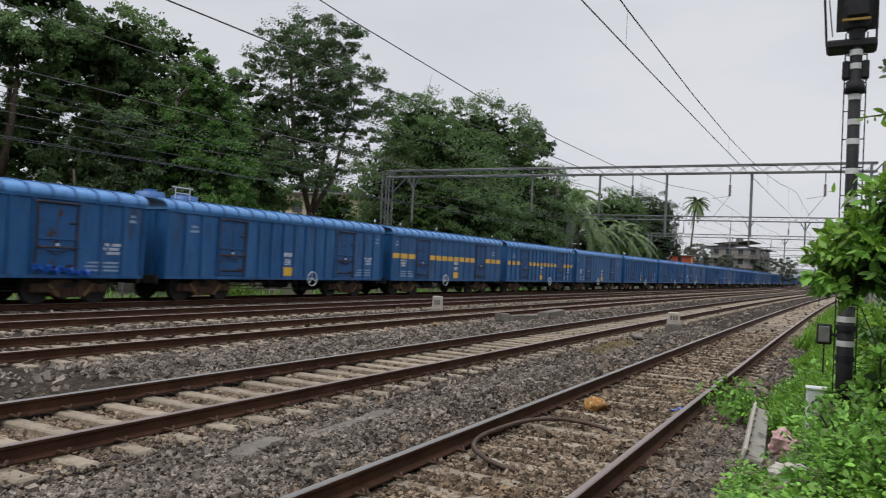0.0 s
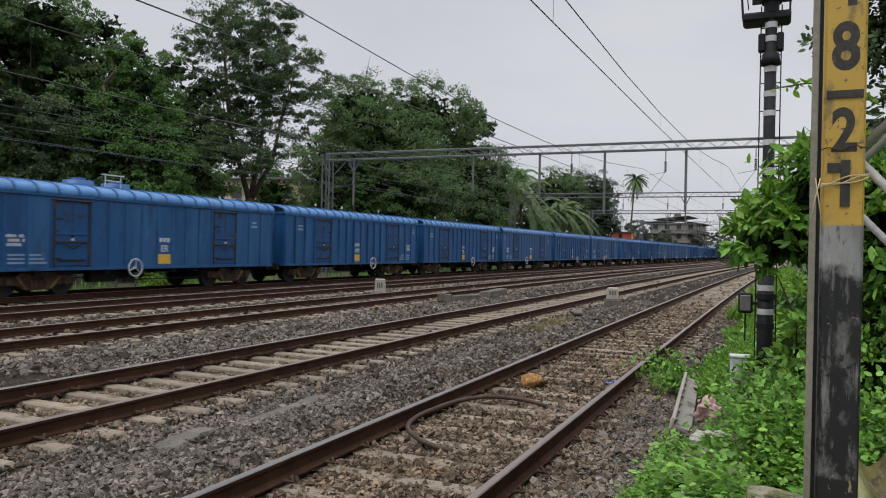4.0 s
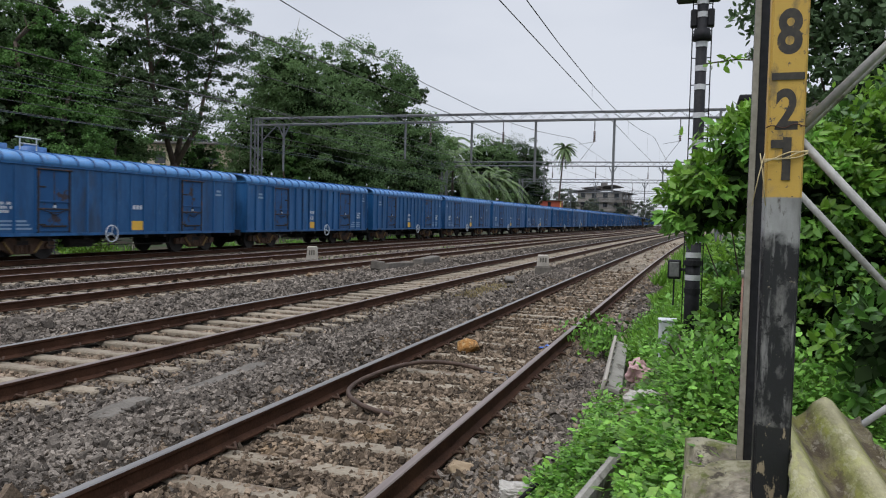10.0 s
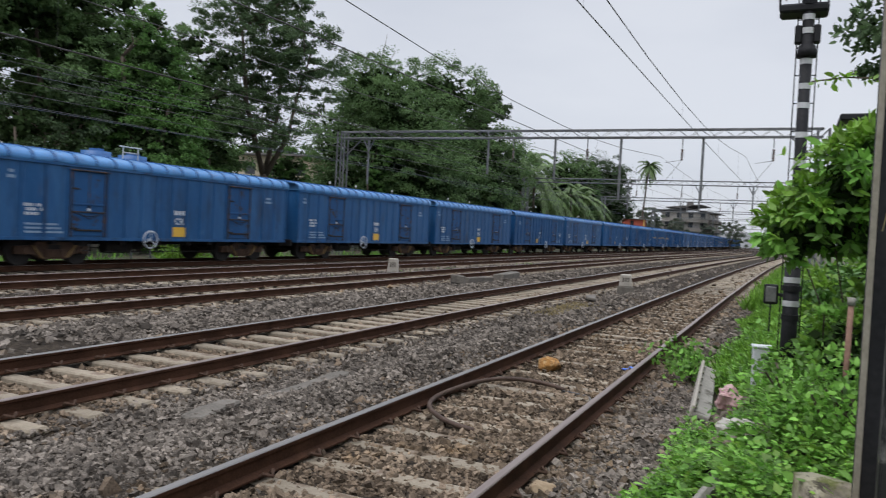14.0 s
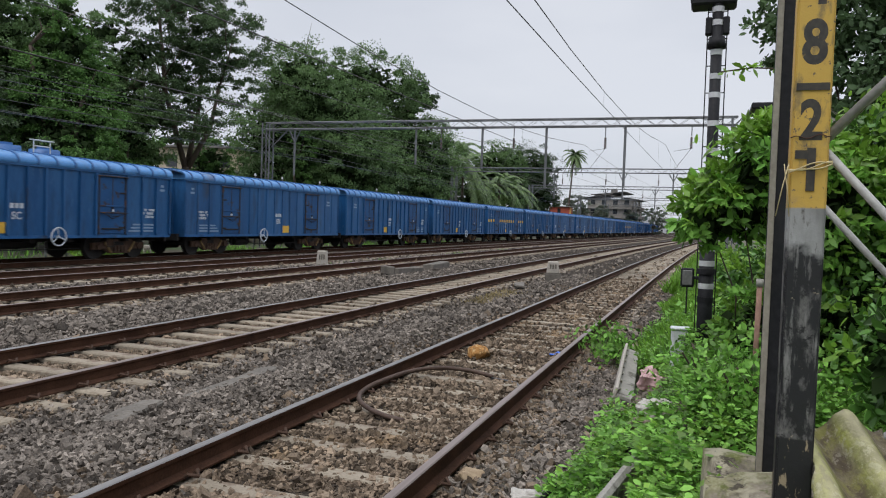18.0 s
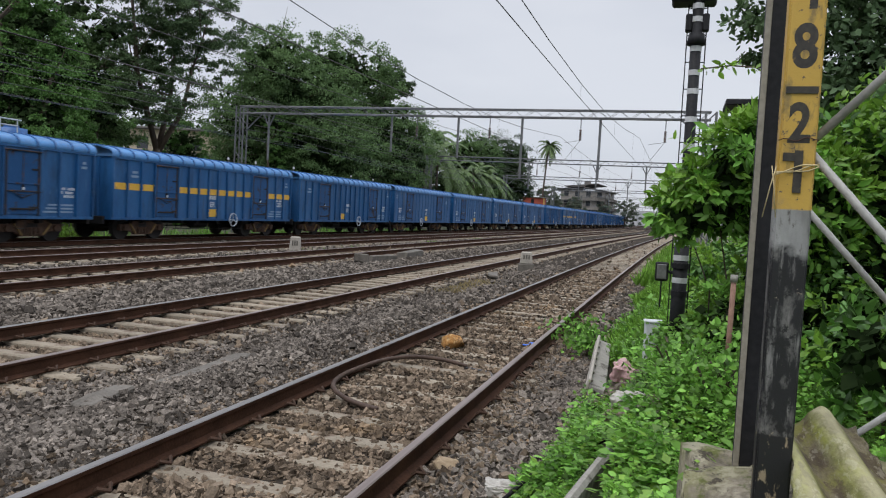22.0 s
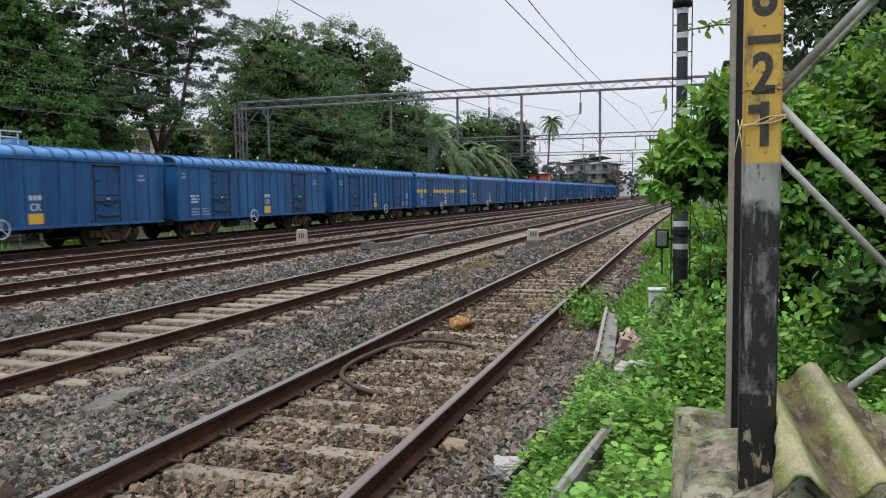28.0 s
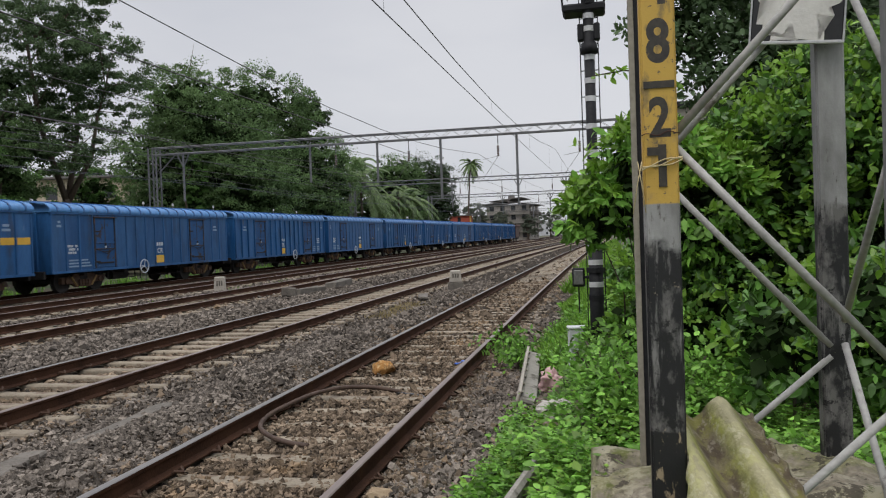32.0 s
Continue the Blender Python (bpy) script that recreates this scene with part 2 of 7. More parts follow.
M_BLUE_RIB = material("wagon_rib_paint", (0.03, 0.10, 0.26), (0.06, 0.16, 0.36), 0.5, 0, 1.2, 30, 0.1, spots=(0.10, 0.07, 0.06), spot_at=0.6, spot_scale=2.5)
M_DOOR_EDGE = material("rusty_door_edge", (0.018, 0.022, 0.035), (0.05, 0.045, 0.05), 0.8, 0, 3, 40, 0.2, spots=(0.10, 0.05, 0.03), spot_at=0.54, spot_scale=3)
M_ARM = material("worn_ochre_arm", (0.16, 0.10, 0.04), (0.30, 0.19, 0.07), 0.8, 0, 4, 40, 0.2)


def leaf_material(name, a, b, island=0.6, translucent=0.3, rough=0.5, spec=0.5):
    return material(name, a, b, rough, 0, 0.35, 6, 0.0, island=island, translucent=translucent, spec=spec)


M_LEAF_DARK = leaf_material("mango_leaf", (0.050, 0.092, 0.036), (0.105, 0.166, 0.068), 0.35, 0.25, 0.6, 0.3)
# deep green of dark trees; on understorey trees it also paints canopy shade
M_LEAF_DEEP = leaf_material("deep_green_shade_leaf", (0.032, 0.060, 0.024), (0.068, 0.110, 0.045), 0.35, 0.2, 0.6, 0.3)
M_LEAF_MID = leaf_material("tree_leaf", (0.075, 0.140, 0.046), (0.148, 0.240, 0.084), 0.35, 0.3, 0.6, 0.3)
M_LEAF_BRIGHT = leaf_material("bright_leaf", (0.064, 0.145, 0.032), (0.122, 0.245, 0.055), 0.35, 0.3, 0.6, 0.3)
# darkened leaf green: the shade inside crowns is put into this colour
M_LEAF_INNER_SHADE = leaf_material("inner_shade_leaf", (0.018, 0.032, 0.012), (0.035, 0.058, 0.02), 0.5, 0.1, 0.9, 0.05)
# distance haze is mixed into this pale grey-green
M_LEAF_FAR = leaf_material("leaf_with_painted_haze", (0.125, 0.150, 0.115), (0.19, 0.22, 0.16), 0.3, 0.35, 0.8, 0.2)
M_PALM = leaf_material("palm_leaf", (0.065, 0.12, 0.036), (0.165, 0.245, 0.08), 0.55)
M_BUSH = leaf_material("shrub_leaf", (0.055, 0.135, 0.024), (0.120, 0.255, 0.048), 0.6, 0.25, 0.42)
M_BUSH_LIGHT = leaf_material("shrub_pale_leaf", (0.14, 0.28, 0.03), (0.25, 0.43, 0.06), 0.4, 0.4, 0.42)
M_WEED = leaf_material("weed_leaf", (0.105, 0.255, 0.040), (0.255, 0.48, 0.085), 0.65, 0.3, 0.5, 0.35)
M_GRASS = leaf_material("grass_blade", (0.11, 0.24, 0.02), (0.20, 0.38, 0.05), 0.4, 0.3, 0.6)


# ---- small builders ----
def mesh_from(name, verts, faces, mat, smooth=False):
    me = bpy.data.meshes.new(name)
    me.from_pydata([tuple(v) for v in verts], [], faces)
    me.materials.append(mat)
    if smooth:
        me.polygons.foreach_set("use_smooth", [True] * len(me.polygons))
    me.update()
    return me


def fast_mesh(name, verts, faces, mat, smooth=False):
    """verts (n, 3) and faces (m, k) as arrays, for large joined meshes."""
    me = bpy.data.meshes.new(name)
    faces = np.asarray(faces, dtype=np.int32)
    m, k = faces.shape
    me.vertices.add(len(verts))
    me.vertices.foreach_set("co", np.asarray(verts, dtype=np.float32).ravel())
    me.loops.add(m * k)
    me.loops.foreach_set("vertex_index", faces.ravel())
    me.polygons.add(m)
    me.polygons.foreach_set("loop_start", np.arange(0, m * k, k, dtype=np.int32))
    me.polygons.foreach_set("loop_total", np.full(m, k, dtype=np.int32))
    me.polygons.foreach_set("use_smooth", np.full(m, smooth, dtype=bool))
    me.materials.append(mat)
    me.update(calc_edges=True)
    return me


def mesh_part(name, me, parent=None, label="", m=None):
    ob = new(name, me)
    if parent is not None:
        ob.parent = parent
    if m is not None:
        ob.matrix_basis = m
    if label:
        ob["label"] = label
    return ob


def part(name, bm, mat, parent=None, label="", smooth=False):
    me = bpy.data.meshes.new(name)
    bm.to_mesh(me)
    bm.free()
    me.materials.append(mat)
    if smooth:
        me.polygons.foreach_set("use_smooth", [True] * len(me.polygons))
    return mesh_part(name, me, parent, label)


def thing(name, x, y, z, label, category, group="", rz=0.0, kind=""):
    ob = new(name)
    ob.empty_display_size = 0.2
    ob.matrix_basis = pose(x, y, z, 0, 0, rz)
    return tagged(ob, label, category, group, kind)


def box(bm, x0, x1, y0, y1, z0, z1, bevel=0.0):
    g = bmesh.ops.create_cube(bm, size=1.0, matrix=Matrix.LocRotScale(((x0 + x1) / 2, (y0 + y1) / 2, (z0 + z1) / 2), None, (abs(x1 - x0), abs(y1 - y0), abs(z1 - z0))))
    if bevel:
        bmesh.ops.bevel(bm, geom=list({e for v in g["verts"] for e in v.link_edges}), offset=bevel, segments=1, affect="EDGES")
    return bm


def boxed(*a):
    return box(bmesh.new(), *a)


def rod(bm, p, q, r, seg=8, r2=None):
    p, q = Vector(p), Vector(q)
    d = q - p
    m = Matrix.Translation((p + q) / 2) @ d.to_track_quat("Z", "Y").to_matrix().to_4x4()
    bmesh.ops.create_cone(bm, cap_ends=True, segments=seg, radius1=r, radius2=r if r2 is None else r2, depth=d.length, matrix=m)
    return bm


def rodded(p, q, r, seg=8, r2=None):
    return rod(bmesh.new(), p, q, r, seg, r2)


def tube_along(points, r, seg=5, radii=None):
    """A bent tube through points."""
    pts = [Vector(p) for p in points]
    verts, faces = [], []
    for i, p in enumerate(pts):
        d = (pts[min(i + 1, len(pts) - 1)] - pts[max(i - 1, 0)]).normalized()
        u = d.cross(Vector((0, 0, 1)))
        u = u.normalized() if u.length > 1e-3 else Vector((1, 0, 0))
        v = u.cross(d)
        rr = float(radii[i] if radii else r)
        for k in range(seg):
            a = 2 * math.pi * k / seg
            verts.append(p + rr * (math.cos(a) * u + math.sin(a) * v))
    for i in range(len(pts) - 1):
        for k in range(seg):
            a, b = i * seg + k, i * seg + (k + 1) % seg
            faces.append((a, b, b + seg, a + seg))
    faces.append(tuple(range(seg))[::-1])
    faces.append(tuple(range(len(verts) - seg, len(verts))))
    return verts, faces


# ---- the lie of the line: a slow curve to the right ----
BEND_Y = np.arange(0.0, 1801.0)
BEND_SLOPE = np.interp(BEND_Y, [0, 110, 200, 300, 520, 700], [0, 0.0387, 0.0, -0.02, -0.03, 0.0])
BEND_X = np.concatenate([[0.0], np.cumsum((BEND_SLOPE[1:] + BEND_SLOPE[:-1]) / 2)])


def bend(y):
    """How far the line has swung to the right at y: right first, then back."""
    return np.interp(y, BEND_Y, BEND_X)


TRACKS = {"near": -2.69, "second": -7.29, "third": -12.81, "fourth": -17.37, "train": -21.95}
GAUGE = 1.745 / 2


# ---- ground, ballast, bank ----
def sheet(name, xs, ys, height, mat, follow=True):
    xs, ys = np.asarray(xs, float), np.asarray(ys, float)
    gx, gy = np.meshgrid(xs, ys)
    px = gx + (bend(gy) if follow else 0)
    gz = height(gx, gy)
    verts = np.stack([px, gy, gz], -1).reshape(-1, 3)
    nx, ny = len(xs), len(ys)
    i = np.arange(nx * ny).reshape(ny, nx)
    faces = np.stack([i[:-1, :-1], i[:-1, 1:], i[1:, 1:], i[1:, :-1]], -1).reshape(-1, 4)
    return fast_mesh(name, verts, faces, mat, True)


def wob(x, y, s, k=0.0):
    """Cheap smooth unevenness."""
    return np.sin(x * s * 1.3 + k) * np.cos(y * s + 2 * k) + 0.5 * np.sin(x * s * 2.9 + y * s * 2.3 + 3 * k)


def bed_height(x, y):
    """Ballast surface; rail tops are at zero."""
    z = np.full_like(x, -0.235) + 0.012 * wob(x, y, 2.2)
    for name, c in TRACKS.items():
        d = np.abs(x - c)
        inside = 0.02 if name == "near" else np.where(d > 0.93, 0.022, -0.022) if name == "second" else 0.0
        z = np.where(d < 1.4, -0.235 + inside + 0.008 * wob(x, y, 3.0, 1), z)
    ridge = np.exp(-((x + 4.55) / 0.42) ** 2) * 0.17 * (0.75 + 0.25 * wob(x, y, 0.5, 2))
    low = np.exp(-((x + 5.6) / 0.5) ** 2) * 0.03
    mound = np.exp(-((x + 9.9) / 0.7) ** 2) * 0.10 + np.exp(-((x + 15.1) / 0.6) ** 2) * 0.05
    return z + ridge - low + mound


def bank_height(x, y):
    """The overgrown bank beside the near track, rising away from it."""
    x0 = -1.05 + 0.12 * np.sin(y * 0.9) + 0.05 * np.sin(y * 2.3)
    rise = np.clip((x - x0) / 1.1, 0, 1)
    top = np.where(y < 9, 0.45, np.where(y < 22, 0.45 - (y - 9) * 0.03, 0.06))
    near = np.clip((4.5 - y) / 2.5, 0, 1) * 0.22 - np.clip((1.4 - y) / 0.8, 0, 1) * 0.55
    return -0.26 + rise * rise * (3 - 2 * rise) * (0.26 + top + near) + 0.03 * wob(x, y, 1.6, 4) * rise + 0.30 * np.exp(-((y - 7.6) / 1.7) ** 2) * np.clip((x + 0.3) / 0.35, 0, 1)


ground = tagged(new("ground", sheet("ground", [-900, -300, -120, -60, -40, -30, -24, 0, 6, 12, 30, 60, 150, 400, 900],
                                    [-300, -100, -40, -10, 0, 20, 40, 80, 120, 200, 320, 500, 900, 1800], lambda x, y: -0.42 + 0.0 * x, M_EARTH, False)),
                "bare brown earth with patchy grass round the railway", "ground", kind="structure")
xs = np.concatenate([np.arange(-24.5, -10, 0.5), np.arange(-10, -0.5, 0.16)])
ys = np.concatenate([np.arange(-12, 26, 0.3), np.arange(26, 60, 1.2), np.arange(60, 640, 8)])
ballast_bed = tagged(new("ballast_bed", sheet("ballast_bed", xs, ys, bed_height, M_BED_GAP_SHADE)), "brown ballast bed under five tracks, darkened for shade between stones", "ballast", kind="structure")
ys2 = np.concatenate([np.arange(-12, 26, 0.25), np.arange(26, 60, 1.5), np.arange(60, 640, 10)])
bank = tagged(new("bank", sheet("bank", np.concatenate([np.arange(-1.5, 0.8, 0.12), np.arange(0.8, 9, 0.5), [9.4, 12, 20, 40]]), ys2,
                                lambda x, y: np.where(x > 9.2, -0.3, bank_height(x, y)), M_EARTH)), "low earth bank beside the track, overgrown with weeds", "bank", kind="structure")


# ---- rails ----
def rail_mesh(side_x, dull):
    prof = [(-0.075, -0.172), (0.075, -0.172), (0.075, -0.158), (0.012, -0.135), (0.010, -0.05), (0.034, -0.035), (0.036, -0.008), (0.028, 0.0),
            (-0.028, 0.0), (-0.036, -0.008), (-0.034, -0.035), (-0.010, -0.05), (-0.012, -0.135), (-0.075, -0.158)]
    ys = np.concatenate([np.arange(-14, 40, 2.0), np.arange(40, 640, 6.0)])
    k = len(prof)
    p = np.array(prof)
    verts = np.concatenate([np.stack([side_x + bend(y) + p[:, 0], np.full(k, y), p[:, 1]], -1) for y in ys])
    faces = [(i * k + j, i * k + (j + 1) % k, (i + 1) * k + (j + 1) % k, (i + 1) * k + j) for i in range(len(ys) - 1) for j in range(k)]
    me = fast_mesh("rail", verts, faces, M_RAIL)
    me.materials.append(M_HEAD_DULL if dull else M_HEAD)
    idx = np.zeros(len(faces), dtype=np.int32)
    for j in (6, 7, 8):
        idx[j::k] = 1
    me.polygons.foreach_set("material_index", idx)
    return me


for tname, c in TRACKS.items():
    for s in (-1, 1):
        dull = tname in ("third", "fourth", "train") or s > 0
        tagged(new("rail", rail_mesh(c + s * GAUGE, dull)),
               "rusty steel rail with a %s running surface" % ("dull brown" if dull else "worn bright"), "rail", "rails", "structure")


# ---- wagons ----
BODY, PITCH, SIDE = 13.45, 14.36, 1.55
RIBS = [0.06, 0.82, 1.60, 2.40]
RIBS = RIBS + [3.88 + (BODY - 7.76) * i / 8 for i in range(9)] + [BODY - a for a in RIBS]
ROOF = [(1.60, 3.18), (1.615, 3.24), (1.60, 3.33), (1.52, 3.43), (1.36, 3.51), (1.0, 3.58), (0.5, 3.63), (0.0, 3.645)]
ROOF = ROOF + [(-x, z) for x, z in ROOF[-2::-1]]


def text_mesh(body, size, mat, bold=0.0):
    cu = bpy.data.curves.new("lettering", "FONT")
    cu.body, cu.size, cu.extrude, cu.align_x, cu.offset = body, size, 0.004, "CENTER", bold
    ob = new("lettering", cu)
    me = bpy.data.meshes.new_from_object(ob.evaluated_get(bpy.context.evaluated_depsgraph_get()))
    bpy.data.objects.remove(ob)
    me.materials.clear()
    me.materials.append(mat)
    return me


# all lettering is cut once, early
CODES = {c: text_mesh(c, 0.33, M_WHITE, 0.006) for c in ("CR", "ER", "WR", "NR", "SC")}
DIGITS = {c: text_mesh(c, 0.17, M_WHITE, 0.0055) for c in "4821"}
SIDE_TEXT = Matrix(((0, 0, 1, 0), (1, 0, 0, 0), (0, 1, 0, 0), (0, 0, 0, 1)))


def roof_strip(y0, y1, out=0.0):
    bm = bmesh.new()
    rows = []
    for y in (y0, y1):
        rows.append([bm.verts.new((x * (1 + out / 1.6), y, z + out)) for x, z in ROOF])
    low = [[bm.verts.new((x * 0.97, y, z - 0.05)) for x, z in ROOF] for y in (y0, y1)]
    n = len(ROOF)
    for i in range(n - 1):
        bm.faces.new((rows[0][i], rows[0][i + 1], rows[1][i + 1], rows[1][i]))
    for r, l2 in ((rows[0], low[0]), (rows[1], low[1])):
        for i in range(n - 1):
            bm.faces.new((r[i], l2[i], l2[i + 1], r[i + 1]))
    for i in (0, n - 1):
        bm.faces.new((rows[0][i], rows[1][i], low[1][i], low[0][i]))
    if y1 - y0 > 1:
        for r in rows:
            bm.faces.new(r)
    bmesh.ops.recalc_face_normals(bm, faces=bm.faces)
    return bm


def build_wagon():
    """A covered bogie wagon at its middle on the rails; its length runs along y."""
    w = thing("covered_wagon", 0, 0, 0, "blue covered freight wagon with ribbed steel sides", "freight wagon", "wagons of the train")
    h = BODY / 2
    bm = boxed(-SIDE, SIDE, -h, h, 0.80, 3.2)
    part("body", bm, M_BLUE, w)
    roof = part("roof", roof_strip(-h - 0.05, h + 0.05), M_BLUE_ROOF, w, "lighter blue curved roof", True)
    rib = roof_strip(-0.035, 0.035, 0.028)
    rib_ob = part("roof_rib", rib, M_BLUE_RIB, roof)
    rib_ob.location.y = -h + 0.35
    for i in range(1, 18):
        mesh_part("roof_rib", rib_ob.data, roof, m=pose(0, -h + 0.35 + i * (BODY - 0.7) / 17, 0))
    for s in (-1, 1):
        part("cant_rail", boxed(s * SIDE, s * (SIDE + 0.05), -h, h, 3.10, 3.19, 0.01), M_BLUE, w)
        part("side_sill", boxed(s * SIDE, s * (SIDE + 0.03), -h, h, 0.80, 0.90, 0.008), M_BLUE, w)
    post = boxed(-0.03, 0.075, -0.04, 0.04, 0.90, 3.10, 0.012)
    me = bpy.data.meshes.new("side_post")
    post.to_mesh(me)
    post.free()
    me.materials.append(M_BLUE)
    for s in (-1, 1):
        for u in RIBS:
            mesh_part("side_post", me, w, m=pose(s * SIDE, h - u, 0))
    for e in (-1, 1):
        for x in (-0.95, -0.3, 0.3, 0.95):
            part("end_post", boxed(x - 0.05, x + 0.05, e * h, e * (h + 0.07), 0.85, 3.15, 0.015), M_BLUE, w)
        part("headstock", boxed(-1.3, 1.3, e * h, e * (h + 0.12), 0.62, 0.92, 0.02), M_UNDER, w)
        part("coupler", boxed(-0.14, 0.14, e * (h + 0.1), e * (h + 0.47), 0.74, 1.0, 0.04), M_BOGIE, w)
    for s in (-1, 1):
        for u in (3.12, BODY - 3.12):
            y = h - u
            d = part("door", boxed(s * SIDE, s * (SIDE + 0.035), y - 0.60, y + 0.60, 0.95, 2.98, 0.01), M_BLUE_DARK, w)
            x0 = s * (SIDE + 0.03)
            part("door_lintel", boxed(s * SIDE, s * (SIDE + 0.10), y - 0.74, y + 0.72, 2.99, 3.04, 0.012), M_DOOR_EDGE, d)
            part("door_bar", boxed(x0, x0 + s * 0.04, y - 0.60, y + 0.60, 1.68, 1.73, 0.01), M_DOOR_EDGE, d)
            part("door_seam", boxed(x0, x0 + s * 0.012, y - 0.02, y + 0.02, 1.75, 2.95), M_DOOR_EDGE, d)
            part("door_bar", boxed(x0, x0 + s * 0.03, y - 0.6, y + 0.6, 1.92, 1.98, 0.01), M_BLUE_DARK, d)
            part("door_bar", boxed(x0, x0 + s * 0.05, y - 0.5, y + 0.5, 1.10, 1.16, 0.01), M_UNDER, d)
            hb = bmesh.new()
            box(hb, x0, x0 + s * 0.04, y - 0.05, y + 0.03, 1.72, 1.92, 0.01)
            for p, q in (((-0.55, 1.70), (-0.2, 1.60)), ((-0.2, 1.60), (0.15, 1.58)), ((0.15, 1.58), (0.72, 1.71)), ((-0.3, 1.62), (-0.05, 1.49)), ((-0.05, 1.49), (0.25, 1.58))):
                rod(hb, (x0 + s * 0.06, y + p[0], p[1]), (x0 + s * 0.06, y + q[0], q[1]), 0.013, 6)
            part("latch", hb, M_UNDER, d)
            # the latch's reflection, added as a small white box
            part("latch_glint", boxed(x0, x0 + s * 0.05, y - 0.045, y + 0.045, 1.74, 1.83, 0.01), M_WHITE, d, "small white box painted as the latch's glint")
            for yy in (y - 0.64, y + 0.64):
                part("door_jamb", boxed(s * SIDE, s * (SIDE + 0.06), yy - 0.03, yy + 0.03, 0.92, 3.0, 0.01), M_DOOR_EDGE, d)
            for zz in (1.15, 2.4):
                part("hinge", boxed(x0, x0 + s * 0.03, y + 0.35, y + 0.66, zz, zz + 0.06, 0.01), M_UNDER, d)
            st = bmesh.new()
            for yy in (y - 0.16, y + 0.16):
                rod(st, (s * (SIDE - 0.02), yy, 0.86), (s * (SIDE - 0.02), yy, 0.48), 0.014, 6)
            rod(st, (s * (SIDE - 0.02), y - 0.16, 0.48), (s * (SIDE - 0.02), y + 0.16, 0.48), 0.016, 6)
            part("step", st, M_UNDER, w)
        # lettering panels, too small to read
        x1 = s * (SIDE + 0.008)
        part("number_plate", boxed(s * SIDE, x1, h - 7.39, h - 6.78, 0.97, 1.32), M_YELLOW, w, "yellow painted panel")
        tb = bmesh.new()
        for q in range(3):
            box(tb, s * SIDE, x1, h - 7.33 + 0.18 * q, h - 7.20 + 0.18 * q, 1.76, 1.92)
        tagged(part("stencil", tb, M_WHITE, w, "white stencilled marks too small to read"), kind="stuff")
        tb = bmesh.new()
        for r, (a, b) in enumerate(((0.9, 1.5), (0.95, 1.5), (0.88, 1.46))):
            n = 5 + r
            for q in range(n):
                if (q * 7 + r * 3) % 5:
                    box(tb, s * SIDE, x1, h - b + (b - a) * q / n, h - b + (b - a) * (q + 0.72) / n, 1.55 + 0.13 * r, 1.64 + 0.13 * r)
        tagged(part("stencil", tb, M_WHITE, w, "white stencilled lines too small to read"), kind="stuff")
        tb = bmesh.new()
        for r in range(3):
            box(tb, s * SIDE, x1, h - 2.25 + 0.1 * r, h - 1.66, 1.02 + 0.12 * r, 1.08 + 0.12 * r)
            box(tb, s * SIDE, x1, h - 1.50, h - 0.95, 1.02 + 0.12 * r, 1.08 + 0.12 * r)
        tagged(part("stencil", tb, M_PLATE_GREY, w, "faded stencilled lines too small to read"), kind="stuff")
        tb = bmesh.new()
        for r, (a, b) in enumerate(((0.35, 0.6), (0.4, 0.55))):
            box(tb, s * SIDE, x1, h - b, h - a, 2.6 + 0.16 * r, 2.69 + 0.16 * r)
            box(tb, s * SIDE, x1, -h + 1.05 + r * 0.05, -h + 1.45 - r * 0.05, 2.45 + 0.16 * r, 2.54 + 0.16 * r)
        tagged(part("stencil", tb, M_PLATE_GREY, w), kind="stuff")
    # underframe between the bogies
    ub = bmesh.new()
    box(ub, -0.28, 0.28, -h, h, 0.62, 0.82)
    for y in (-4.6, -2.2, -1.1, 0.4, 2.0, 4.6):
        box(ub, -1.35, 1.35, y - 0.1, y + 0.1, 0.66, 0.82)
    part("underframe", ub, M_UNDER, w)
    part("brake_cylinder", rodded((0.35, -0.3, 0.6), (0.35, 0.75, 0.6), 0.2, 12), M_UNDER, w)
    part("air_reservoir", rodded((-0.75, 1.2, 0.55), (-0.75, 2.3, 0.55), 0.2, 12), M_UNDER, w)
    for s in (-1, 1):
        gb = bmesh.new()
        rod(gb, (s * 1.2, h - 6.0, 0.8), (s * 1.2, h - 6.0, 0.3), 0.02, 6)
        rod(gb, (s * 1.2, h - 5.6, 0.8), (s * 1.2, h - 5.6, 0.3), 0.02, 6)
        rod(gb, (s * 1.2, -2.6, 0.42), (s * 1.2, 2.6, 0.42), 0.015, 6)
        part("brake_rigging", gb, M_UNDER, w)
        # hand brake wheel on a bracket
        verts, faces = [], []
        for i in range(20):
            a = 2 * math.pi * i / 20
            for j in range(6):
                b = 2 * math.pi * j / 6
                r = 0.30 + 0.024 * math.cos(b)
                verts.append((s * (SIDE + 0.16) + 0.025 * math.sin(b), h - 5.6 + r * math.cos(a), 0.86 + r * math.sin(a)))
                faces.append((i * 6 + j, i * 6 + (j + 1) % 6, ((i + 1) % 20) * 6 + (j + 1) % 6, ((i + 1) % 20) * 6 + j))
        wheel = mesh_part("brake_wheel", mesh_from("brake_wheel", verts, faces, M_WHITE, True), w, "white hand brake wheel")
        sb = bmesh.new()
        for i in range(3):
            a = math.pi / 2 + i * math.pi * 2 / 3 + 0.15
            rod(sb, (s * (SIDE + 0.15), h - 5.6, 0.86), (s * (SIDE + 0.16), h - 5.6 + 0.28 * math.cos(a), 0.86 + 0.28 * math.sin(a)), 0.018, 6)
